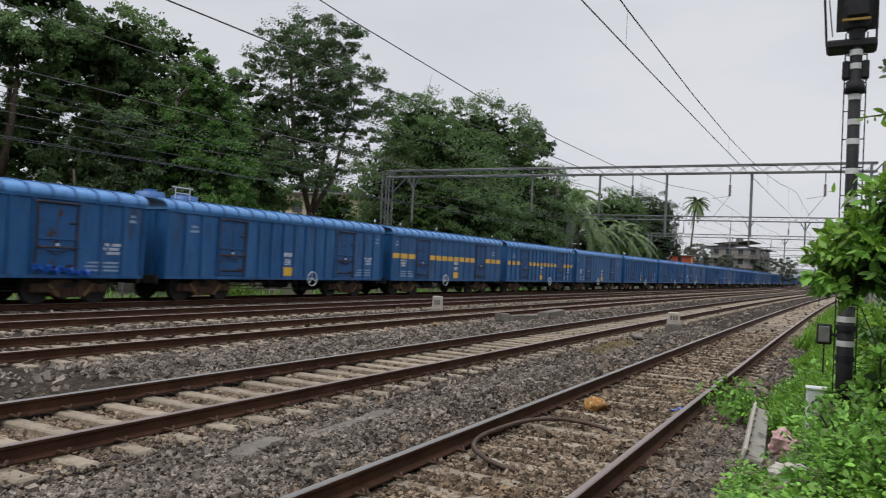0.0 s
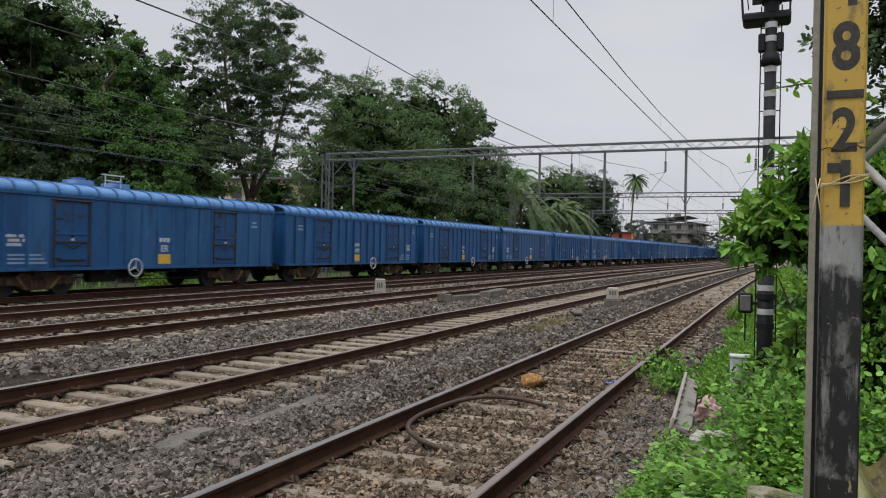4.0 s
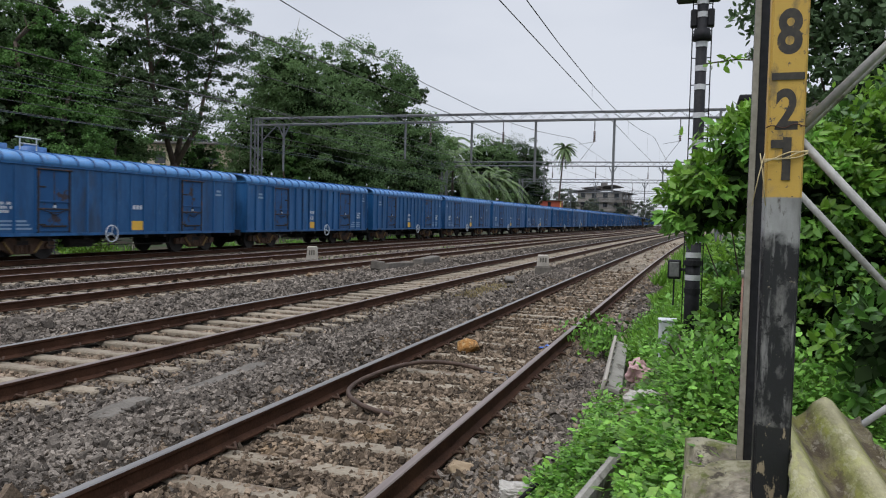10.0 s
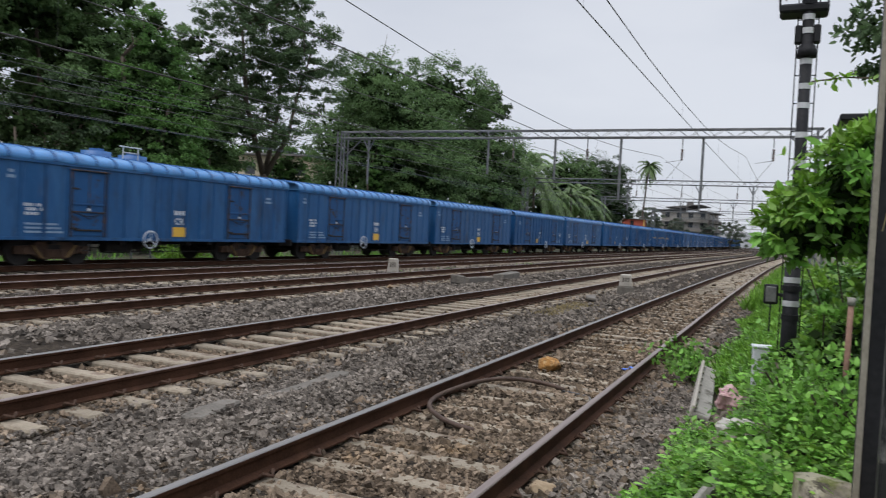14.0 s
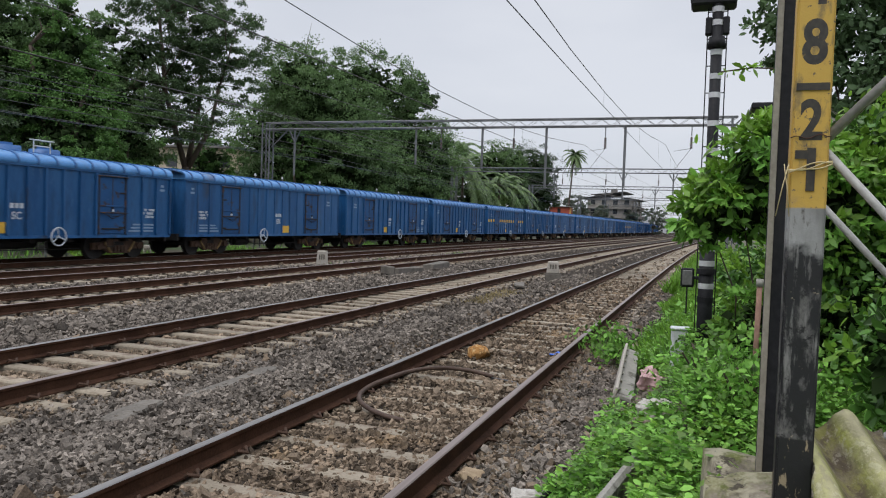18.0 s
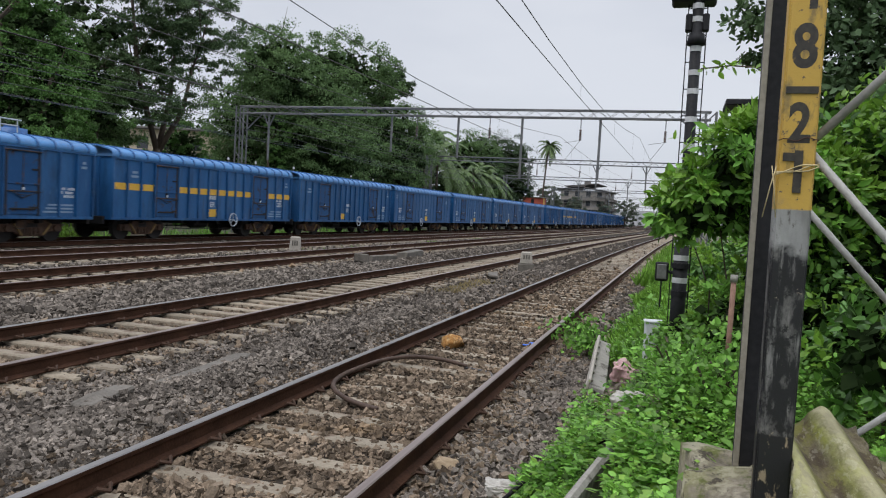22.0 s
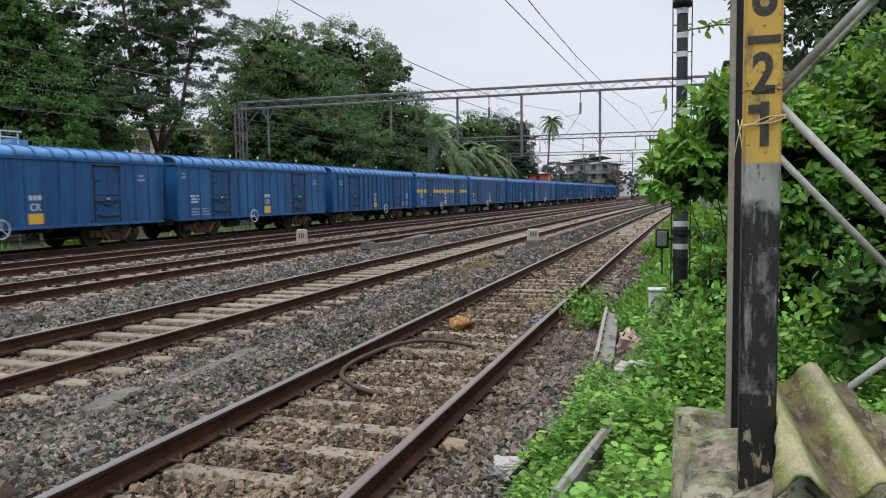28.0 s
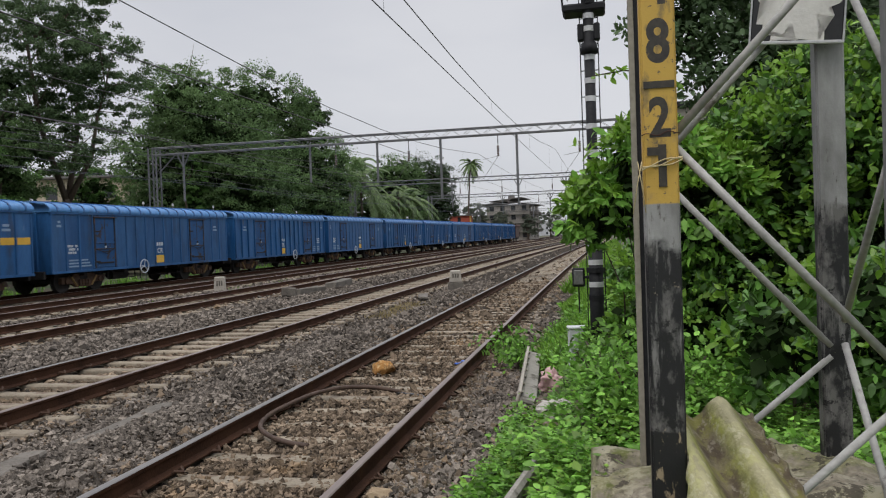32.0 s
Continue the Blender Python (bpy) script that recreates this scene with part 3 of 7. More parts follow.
        rod(sb, (s * SIDE, h - 5.6, 0.86), (s * (SIDE + 0.18), h - 5.6, 0.86), 0.035, 8)
        part("spoke", sb, M_WHITE, wheel)
    # bogies
    for yb in (-4.45, 4.45):
        b = part("bogie", boxed(-1.15, 1.15, yb - 0.25, yb + 0.25, 0.42, 0.66, 0.03), M_UNDER, w)
        for ya in (yb - 1.0, yb + 1.0):
            ws = bmesh.new()
            rod(ws, (-1.1, ya, 0.47), (1.1, ya, 0.47), 0.08, 10)
            for s in (-1, 1):
                rod(ws, (s * 0.80, ya, 0.47), (s * 0.935, ya, 0.47), 0.47, 28)
                rod(ws, (s * 0.77, ya, 0.47), (s * 0.81, ya, 0.47), 0.50, 28)
                rod(ws, (s * 0.93, ya, 0.47), (s * 0.98, ya, 0.47), 0.13, 12)
            part("wheelset", ws, M_UNDER, b)
        for s in (-1, 1):
            f = bmesh.new()
            x0, x1 = s * 1.0, s * 1.14
            prof = [(-1.28, 0.36), (-0.72, 0.36), (-0.42, 0.20), (0.42, 0.20), (0.72, 0.36), (1.28, 0.36), (1.28, 0.60), (0.8, 0.62), (0.55, 0.74), (-0.55, 0.74), (-0.8, 0.62), (-1.28, 0.60)]
            a = [f.verts.new((x0, yb + u, z)) for u, z in prof]
            c = [f.verts.new((x1, yb + u, z)) for u, z in prof]
            f.faces.new(a)
            f.faces.new(c)
            for i in range(len(prof)):
                j = (i + 1) % len(prof)
                f.faces.new((a[i], a[j], c[j], c[i]))
            bmesh.ops.recalc_face_normals(f, faces=f.faces)
            part("side_frame", f, M_BOGIE, b)
            sp = bmesh.new()
            for u in (-0.26, -0.09, 0.09, 0.26):
                rod(sp, (s * 1.16, yb + u, 0.26), (s * 1.16, yb + u, 0.50), 0.065, 8)
            part("spring", sp, M_BOGIE, b)
            for u in (-1.0, 1.0):
                part("axle_box", rodded((s * 1.0, yb + u, 0.47), (s * 1.2, yb + u, 0.47), 0.12, 10), M_BOGIE, b)
            for u in (-0.58, 0.58):
                part("brake_hanger", rodded((s * 1.17, yb + u * 1.3, 0.62), (s * 1.17, yb + u * 0.75, 0.24), 0.04, 6), M_ARM, b)
    return w


WAGONS = 36
STRIPED = (2, 3, 19, 26)
LETTERS = {8: "CR", 9: "", 11: "ER", 25: "CR", 20: "ER", 23: "CR", 14: "NR", 15: "SC", 17: "CR"}
REVERSED = (2, 4, 7, 9, 12, 13, 14, 16, 21, 22, 23, 24, 26, 27, 29, 32)
PANEL_APART = (15, 16, 17, 18, 20)
wagons = {}


def stripe_parts(w):
    """Yellow panels between the side posts, as on a few wagons."""
    h = BODY / 2
    edges = sorted(RIBS)
    for s in (-1, 1):
        for a, b in zip(edges, edges[1:]):
            if 2.3 < (a + b) / 2 < 3.95 or BODY - 3.95 < (a + b) / 2 < BODY - 2.3:
                continue
            part("stripe_panel", boxed(s * SIDE, s * (SIDE + 0.008), h - b + 0.07, h - a - 0.07, 1.96, 2.22), M_YELLOW, w, "yellow painted stripe panel")


def build_train():
    first = build_wagon()
    for k in range(WAGONS):
        w = first if k == 0 else copy_thing(first, Matrix())
        wagons[k] = w
    for k in STRIPED:
        stripe_parts(wagons[k])
        wagons[k]["label"] = "blue covered freight wagon with a broken yellow stripe"
    for k in range(WAGONS):
        code = LETTERS.get(k, ("CR", "ER", "WR")[k % 3])
        if code:
            for s in (-1, 1):
                ob = mesh_part("lettering", CODES[code], wagons[k], "white railway code letters")
                ob.matrix_basis = Matrix.Translation((s * (SIDE + 0.006), BODY / 2 - 7.085, 1.42)) @ (SIDE_TEXT if s > 0 else pose(0, 0, 0, 0, 0, 180) @ SIDE_TEXT)
    # on some wagons the yellow panel stands clear of the letters
    for k in PANEL_APART:
        for child in wagons[k].children:
            if child.name.startswith("number_plate"):
                child.location.y -= 0.71
    # crumpled blue sheeting caught on a door of the first wagon
    v, f = [], []
    for i in range(26):
        for j in range(5):
            u = i / 25
            v.append((SIDE + 0.06 + 0.06 * math.sin(i * 1.9 + j) + 0.03 * j, BODY / 2 - 3.9 + u * 1.9, 1.12 - 0.16 * u + (j - 2) * 0.06 * (0.6 + 0.5 * math.sin(i * 1.3)) + 0.05 * math.sin(i * 2.7 + j * 2)))
    f = [(i * 5 + j, i * 5 + j + 1, (i + 1) * 5 + j + 1, (i + 1) * 5 + j) for i in range(25) for j in range(4)]
    me = mesh_from("tarpaulin", v, f, M_TARP)
    tp = mesh_part("tarpaulin", me, wagons[0], "crumpled bright blue plastic sheet")
    so = tp.modifiers.new("thick", "SOLIDIFY")
    so.thickness = 0.012
    wagons[0]["label"] = "blue covered freight wagon with a torn blue sheet on its door"
    # brake van at the tail
    van = thing("brake_van", 0, 0, 0, "dark brown guard's brake van with open end platforms, moving", "brake van", "wagons of the train")
    part("body", boxed(-1.45, 1.45, -2.6, 2.6, 0.85, 3.2, 0.03), M_VAN, van)
    part("roof", roof_strip(-4.2, 4.2), M_VAN, van, "", True)
    part("underframe", boxed(-1.2, 1.2, -4.2, 4.2, 0.6, 0.85, 0.02), M_UNDER, van)
    for e in (-1, 1):
        for s in (-1, 1):
            part("platform_post", rodded((s * 1.4, e * 4.1, 0.85), (s * 1.4, e * 4.1, 3.2), 0.04), M_VAN, van)
            part("wheel", rodded((s * 0.8, e * 2.0, 0.47), (s * 0.94, e * 2.0, 0.47), 0.5, 24), M_UNDER, van)
        part("railing", boxed(-1.4, 1.4, e * 4.1, e * 4.15, 1.65, 1.75, 0.01), M_VAN, van)
    for s in (-1, 1):
        part("window", boxed(s * 1.44, s * 1.47, 0.6, 1.4, 2.0, 2.7), M_BLACK, van)
    wagons[WAGONS] = van


build_train()


# ---- overhead line ----
def joined(name, segments, r, mat, parent, label="", seg=5):
    """Straight thin bars as one part, for lacing."""
    verts, faces = [], []
    for p, q in segments:
        v, f = tube_along([p, q], r, seg)
        n = len(verts)
        verts += v
        faces += [tuple(i + n for i in g) for g in f]
    return tagged(mesh_part(name, mesh_from(name, verts, faces, mat), parent, label), kind="stuff" if len(segments) > 4 else "")


def portal(y, xl, xr, zb, drops, far=False, i_fork=False):
    """A lattice portal across the tracks: boom on two lattice legs, with drop arms."""
    o = thing("overhead_portal", 0, y, 0, "grey galvanised lattice portal spanning the tracks", "portal frame", "overhead line portals")
    dep, wid = 0.44, 0.5
    mat = M_STEEL
    sg = 4 if far else 6
    boom = joined("boom", [((xl, -wid / 2, zb), (xr, -wid / 2, zb))], 0.048, mat, o, seg=sg)
    for dy, dz in ((wid / 2, 0), (-wid / 2, dep), (wid / 2, dep)):
        joined("chord", [((xl, dy, zb + dz), (xr, dy, zb + dz))], 0.048, mat, boom, seg=sg)
    n = int((xr - xl) / 0.62)
    for dy in (-wid / 2, wid / 2):
        lac = []
        for i in range(n):
            a, b = xl + (xr - xl) * i / n, xl + (xr - xl) * (i + 1) / n
            lac.append(((a, dy, zb if i % 2 else zb + dep), (b, dy, zb + dep if i % 2 else zb)))
        joined("lacing", lac, 0.011, mat, boom, seg=4)
    joined("cross_tie", [((x, -wid / 2, zb + dep), (x, wid / 2, zb + dep)) for x in np.linspace(xl, xr, n // 2)], 0.02, mat, boom, seg=4)
    for x in (xl, xr):
        leg = joined("leg", [((x - 0.28, -0.25, -0.4), (x - 0.28, -0.25, zb + dep))], 0.06, mat, o, seg=sg)
        for dx, dy in ((0.28, -0.25), (-0.28, 0.25), (0.28, 0.25)):
            joined("leg_post", [((x + dx, dy, -0.4), (x + dx, dy, zb + dep))], 0.06, mat, leg, seg=sg)
        m = 14
        zz = np.linspace(-0.3, zb + dep, m + 1)
        for dy in (-0.25, 0.25):
            joined("leg_lacing", [((x - 0.28 if i % 2 else x + 0.28, dy, zz[i]), (x + 0.28 if i % 2 else x - 0.28, dy, zz[i + 1])) for i in range(m)], 0.022, mat, leg, seg=4)
        s = 1 if x == xl else -1
        joined("knee_brace", [((x + s * 0.3, 0, zb - 1.2), (x + s * 1.6, 0, zb))], 0.045, mat, o, seg=sg)
    for x, z1 in drops:
        d = joined("drop_arm", [((x, 0, zb), (x, 0, z1))], 0.075, mat, o, seg=8)
        if (far or z1 < 4.65) and x < -20 or i_fork:
            joined("drop_fork", [((x, 0, zb - 0.9), (x - 0.45, 0, zb)), ((x, 0, zb - 0.9), (x + 0.45, 0, zb))], 0.05, mat, d, seg=5)
    return o


SPAN_AT = (45.0, 83.0, 118.0, 160.0, 205.0, 255.0)
for i, y in enumerate(SPAN_AT):
    b = float(bend(np.array(y)))
    drops = [(-4.97 + b, 4.1), (-9.6 + b, 4.0), (-13.6 + b, 5.15), (-18.0 + b, 5.4), (-26.8 + b, 4.6)] if i == 0 else [(-4.6 + b, 4.8), (-9.8 + b, 4.8), (-17.2 + b, 4.8)]
    portal(y, -28.9 + b, 1.1 + b, 7.7, drops if i < 4 else drops[:2], i > 1, i in (1, 2))

# insulators hung between boom and wires
for y in SPAN_AT[:3]:
    for c in (-2.2, -7.0, -12.5, -17.2):
        x = c + float(bend(np.array(y)))
        ins = thing("insulator", x + 0.9, y, 6.35, "brown ribbed porcelain insulator hanging from the portal", "insulator", "insulators")
        joined("hanger", [((0, 0, 0.75), (0, 0, 1.35))], 0.03, M_STEEL_DARK, ins)
        bm = bmesh.new()
        for k in range(6):
            bmesh.ops.create_cone(bm, cap_ends=True, segments=10, radius1=0.09, radius2=0.045, depth=0.09, matrix=Matrix.Translation((0, 0, 0.1 + k * 0.11)))
        tagged(part("insulator_shed", bm, M_PORCELAIN, ins), kind="stuff")
        joined("register_arm", [((0, 0, 0.05), (-0.9, 0, -0.1)), ((0, 0, 0.05), (-0.9, 0, -1.2))], 0.012, M_STEEL_DARK, ins)


def wire_line(name, pts, r, label, category="wire"):
    v, f = tube_along(pts, r, 4)
    return tagged(new(name, mesh_from(name, v, f, M_WIRE)), label, category, "overhead wires")


LOW_SAG = {"near": (15.5, 5.26, 0.0017), "second": (21.0, 5.45, 0.00217)}
SUPPORTS = [-35.0] + list(SPAN_AT)
for tname, c in TRACKS.items():
    contact, carrier, hang = [], [], []
    for y0, y1 in zip(SUPPORTS, SUPPORTS[1:]):
        mid, half = (y0 + y1) / 2, (y1 - y0) / 2
        sag = (1.25 if tname == "near" else 0.75) * (half / 40) ** 2
        for y in np.linspace(y0, y1, 17)[:-1]:
            x = c + float(bend(np.array(y)))
            z = 6.6 - sag + sag * ((y - mid) / half) ** 2
            if y0 < 0 and tname in LOW_SAG:
                ym, zm, k = LOW_SAG[tname]
                z = zm + k * (y - ym) ** 2
            carrier.append((x, y, z))
            low = 4.72 + 0.0095 * max(0, y) if y < 45 else 5.12
            contact.append((x, y, low))
            if abs(y - mid) < half * 0.9 and y > -12:
                hang.append(((x, y, low), (x, y, carrier[-1][2])))
    cat = wire_line("catenary_wire", carrier, 0.011, "sagging dark carrier wire over the track")
    joined("dropper", hang[::2], 0.003, M_WIRE, cat, seg=3)
    wire_line("contact_wire", contact, 0.011, "taut dark contact wire over the track")
# feeder wires along the far side of the yard
for x, z in ((-25.5, 6.2), (-26.2, 7.4), (-27.4, 8.6), (-29.6, 8.3), (-24.2, 5.6)):
    pts = []
    for y0, y1 in zip(SUPPORTS, SUPPORTS[1:]):
        for y in np.linspace(y0, y1, 9)[:-1]:
            t = (y - y0) / (y1 - y0)
            pts.append((x + float(bend(np.array(y))), y, z - 1.6 * t * (1 - t)))
    wire_line("feeder_wire", pts, 0.012, "slack dark feeder wire beside the tracks")


# ---- lattice column with the location number ----
def peeling_post_material(bare=False):
    """Bands of paint up the column: chipped black, bare grey, yellow."""
    m = bpy.data.materials.new("peeling_post_paint")
    m.use_nodes = True
    n, l = m.node_tree.nodes, m.node_tree.links
    bsdf = n["Principled BSDF"]
    co = n.new("ShaderNodeTexCoord")
    sep = n.new("ShaderNodeSeparateXYZ")
    l.new(co.outputs["Object"], sep.inputs[0])

    def noise_node(scale, detail=5, stretch=(1, 1, 1)):
        mp = n.new("ShaderNodeMapping")
        mp.inputs["Scale"].default_value = stretch
        l.new(co.outputs["Object"], mp.inputs[0])
        t = n.new("ShaderNodeTexNoise")
        t.inputs["Scale"].default_value, t.inputs["Detail"].default_value, t.inputs["Roughness"].default_value = scale, detail, 0.65
        l.new(mp.outputs[0], t.inputs["Vector"])
        return t.outputs["Fac"]

    def step(value, at, soft):
        r = n.new("ShaderNodeMapRange")
        r.inputs["From Min"].default_value, r.inputs["From Max"].default_value = at - soft, at + soft
        l.new(value, r.inputs["Value"])
        return r.outputs[0]

    def mixed(f, a, b):
        x = n.new("ShaderNodeMixRGB")
        for sock, v in zip(x.inputs, (f, a, b)):
            if isinstance(v, tuple):
                sock.default_value = (*v, 1)
            else:
                l.new(v, sock)
        return x.outputs[0]

    def shifted(amount, scale):
        a = n.new("ShaderNodeMath")
        a.operation = "MULTIPLY_ADD"
        a.inputs[1].default_value = amount
        l.new(noise_node(scale), a.inputs[0])
        l.new(sep.outputs["Z"], a.inputs[2])
        return a.outputs[0]

    black = mixed(step(noise_node(14, 12, (1, 1, 0.5)), 0.535, 0.05), (0.010, 0.010, 0.011), (0.135, 0.13, 0.122))
    black = mixed(step(noise_node(38, 8, (1, 1, 0.12)), 0.60, 0.05), black, (0.20, 0.195, 0.185))
    black = mixed(step(noise_node(30, 8), 0.58, 0.03), black, (0.008, 0.008, 0.008))
    black = mixed(step(noise_node(26, 8), 0.67, 0.02), black, (0.26, 0.22, 0.16))
    low = mixed(step(noise_node(34, 10, (1, 1, 0.4)), 0.575, 0.02), (0.010, 0.010, 0.010), (0.30, 0.24, 0.15))
    grey = mixed(step(noise_node(9, 8, (1, 1, 0.3)), 0.5, 0.12), (0.19, 0.188, 0.18), (0.36, 0.36, 0.35))
    grey = mixed(step(noise_node(40, 7, (1, 1, 0.3)), 0.64, 0.03), grey, (0.10, 0.09, 0.08))
    yellow = mixed(step(noise_node(22, 8, (1, 1, 0.5)), 0.58, 0.05), mixed(noise_node(6, 6, (1, 1, 0.3)), (0.44, 0.27, 0.05), (0.62, 0.40, 0.07)), (0.26, 0.18, 0.06))
    yellow = mixed(step(noise_node(60, 7), 0.64, 0.02), yellow, (0.12, 0.09, 0.06))
    yellow = mixed(step(noise_node(5, 9, (1, 1, 0.7)), 0.575, 0.06), yellow, (0.33, 0.24, 0.12))
    yellow = mixed(step(noise_node(21, 10, (1, 1, 1.6)), 0.66, 0.02), yellow, (0.10, 0.08, 0.05))
    colour = mixed(step(shifted(0.02, 20), 1.275, 0.003), low, black)
    colour = mixed(step(shifted(0.22, 9), 1.83, 0.02), colour, grey)
    colour = mixed(step(shifted(0.004, 20), 1.823, 0.002), colour, yellow)
    if bare:
        colour = mixed(step(shifted(0.12, 6), 1.87, 0.012), black, grey)
    l.new(colour, bsdf.inputs["Base Color"])
    bsdf.inputs["Roughness"].default_value = 0.6
    bp = n.new("ShaderNodeBump")
    bp.inputs["Strength"].default_value, bp.inputs["Distance"].default_value = 0.4, 0.003
    l.new(noise_node(45), bp.inputs["Height"])
    l.new(bp.outputs[0], bsdf.inputs["Normal"])
    return m


M_POST = peeling_post_material()
M_LACING = material("bar_paint", (0.25, 0.245, 0.23), (0.42, 0.41, 0.38), 0.6, 0.1, 6, 60, 0.2, spots=(0.14, 0.12, 0.10), spot_at=0.62, spot_scale=6)
M_STRIP = material("beige_strip", (0.20, 0.18, 0.14), (0.34, 0.31, 0.25), 0.7, 0, 6, 60, 0.2)
M_POST_BACK = peeling_post_material(True)
M_POST_PLAIN = material("post_grey_paint", (0.13, 0.13, 0.13), (0.24, 0.24, 0.235), 0.7, 0.1, 5, 60, 0.3, spots=(0.03, 0.03, 0.03), spot_at=0.6, spot_scale=3, stretch=(1, 1, 0.4))
M_DIGIT = material("worn_black_digit", (0.016, 0.015, 0.014), (0.055, 0.046, 0.033), 0.6, 0, 12, 60, 0.1, spots=(0.30, 0.195, 0.05), spot_at=0.60, spot_scale=20)
COL_A = (0.247, 2.03)
COL_SIDE = 0.55


def channel_column(name, x, y, parent, mat, flip=1, wide=0.08):
    """A rolled channel standing upright: web to the front, flanges behind."""
    bm = bmesh.new()
    z0, z1 = 0.62, 4.2
    box(bm, x - wide / 2, x + wide / 2, y - 0.004, y + 0.004, z0, z1, 0.002)
    for s in (-1, 1):
        box(bm, x + s * wide / 2 - 0.004, x + s * wide / 2 + 0.004, y + flip * 0.003, y + flip * 0.05, z0, z1, 0.002)
    return part(name, bm, mat, parent)


col = thing("lattice_column", 0, 0, 0, "steel lattice column with a yellow number face and peeling black base", "column")
channel_column("front_channel", COL_A[0], COL_A[1], col, M_POST, wide=0.076)["label"] = "front face painted yellow, grey and chipped black"
part("cover_strip", boxed(COL_A[0] - 0.046, COL_A[0] - 0.028, COL_A[1] + COL_SIDE - 0.012, COL_A[1] + COL_SIDE - 0.0045, 0.62, 4.2, 0.002), M_STRIP, col, "pale beige edge strip")
channel_column("corner_channel", COL_A[0] + COL_SIDE, COL_A[1], col, M_POST_PLAIN)
channel_column("corner_channel", COL_A[0], COL_A[1] + COL_SIDE, col, M_BLACK, 1)["label"] = "black corner channel behind the number face"
channel_column("corner_channel", COL_A[0] + COL_SIDE - 0.014, COL_A[1] + COL_SIDE, col, M_POST_BACK, wide=0.074)
XA, XB, YA, YB = COL_A[0], COL_A[0] + COL_SIDE, COL_A[1], COL_A[1] + COL_SIDE
for zc in (0.83, 1.96, 3.08):
    for (xa, ya), (xb, yb), dz, rise in (((XA + 0.035, YA + 0.02), (XB - 0.03, YA + 0.02), 0.0, 0.55 if zc > 1 else 0.50), ((XA + 0.03, YB), (XB - 0.03, YB), -0.03, 0.56), ((XB, YA + 0.05), (XB, YB - 0.03), 0.05, 0.52)):
        part("lacing_bar", rodded((xa, ya, zc + dz), (xb, yb, zc - 0.54 + dz), 0.0102, 10), M_LACING, col, smooth=True)
        up = 0.12 if zc < 1 and ya == YB else 0.03
        part("lacing_bar", rodded((xa, ya, zc + up + dz), (xb, yb, zc + rise + dz), 0.0102, 10), M_LACING, col, smooth=True)
for ch, z, sz in (("4", 2.306, 0.142), ("8", 2.166, 0.142), ("2", 1.986, 0.130)):
    me = DIGITS[ch]
    me.materials.clear()
    me.materials.append(M_DIGIT)
    ob = mesh_part("digit", me, col, "worn black digit %s" % ch)
    ob.matrix_basis = Matrix.Translation((COL_A[0], COL_A[1] - 0.003, z)) @ pose(0, 0, 0, 90, 0, 0) @ Matrix.Diagonal((sz / 0.17 * 0.78, sz / 0.17, 0.3, 1))
part("digit", boxed(COL_A[0] - 0.036, COL_A[0] + 0.036, COL_A[1] - 0.0075, COL_A[1] - 0.003, 2.100, 2.117), M_DIGIT, col, "worn black dividing bar")
ghost = DIGITS["2"].copy()
ghost.materials.clear()
ghost.materials.append(material("ghost_digit", (0.17, 0.165, 0.155), (0.25, 0.245, 0.23), 0.7, 0, 14, 60, 0.1))
ob = mesh_part("digit", ghost, col, "faint old digit 2 under the paint")
ob.matrix_basis = Matrix.Translation((COL_A[0], COL_A[1] - 0.0032, 1.735)) @ pose(0, 0, 0, 90, 0, 0) @ Matrix.Diagonal((0.62, 0.72, 0.1, 1))
one = bmesh.new()
box(one, COL_A[0] - 0.006, COL_A[0] + 0.013, COL_A[1] - 0.0075, COL_A[1] - 0.003, 1.862, 1.964)
box(one, COL_A[0] - 0.032, COL_A[0] - 0.0055, COL_A[1] - 0.0075, COL_A[1] - 0.003, 1.938, 1.958)
part("digit", one, M_DIGIT, col, "worn black digit 1")
# straw twine tied round the face
v, f = [], []
M_TWINE = material("straw_twine", (0.42, 0.33, 0.17), (0.62, 0.52, 0.3), 0.9, 0, 30, 90, 0.3)
for k in range(3):
    pts = [(COL_A[0] + (-0.046 + 0.096 * i / 12), COL_A[1] - 0.010 - 0.004 * math.sin(i), 1.903 + 0.004 * math.sin(i * 0.55 + k * 2) + 0.022 * (i / 12) + 0.004 * k) for i in range(13)]
    a, b = tube_along(pts, 0.0018, 5)
    n = len(v)
    v += a
    f += [tuple(i + n for i in g) for g in b]
for x, dx in ((-0.045, -0.012), (-0.055, 0.008)):
    a, b = tube_along([(COL_A[0] + x, COL_A[1] - 0.009, 1.925), (COL_A[0] + x + dx, COL_A[1] - 0.014, 1.87), (COL_A[0] + x + dx * 2, COL_A[1] - 0.011, 1.80)], 0.0013, 5)
    n = len(v)
    v += a
    f += [tuple(i + n for i in g) for g in b]
tagged(new("twine", mesh_from("twine", v, f, M_TWINE, True)), "straw-coloured twine tied round the number post", "twine")

# dark rusty wire round the face
pts = [(COL_A[0] - 0.044 + 0.088 * i / 10, COL_A[1] - 0.0085 - 0.002 * math.sin(i * 2.0), 1.987 + 0.004 * math.sin(i * 1.1) + 0.006 * i / 10) for i in range(11)]
v, f = tube_along(pts, 0.0014, 5)
tagged(new("binding_wire", mesh_from("binding_wire", v, f, material("rusty_wire", (0.04, 0.018, 0.012), (0.09, 0.04, 0.025), 0.8, 0.2, 30, 90, 0.2), True)), "thin rusty wire tied round the number post", "wire")

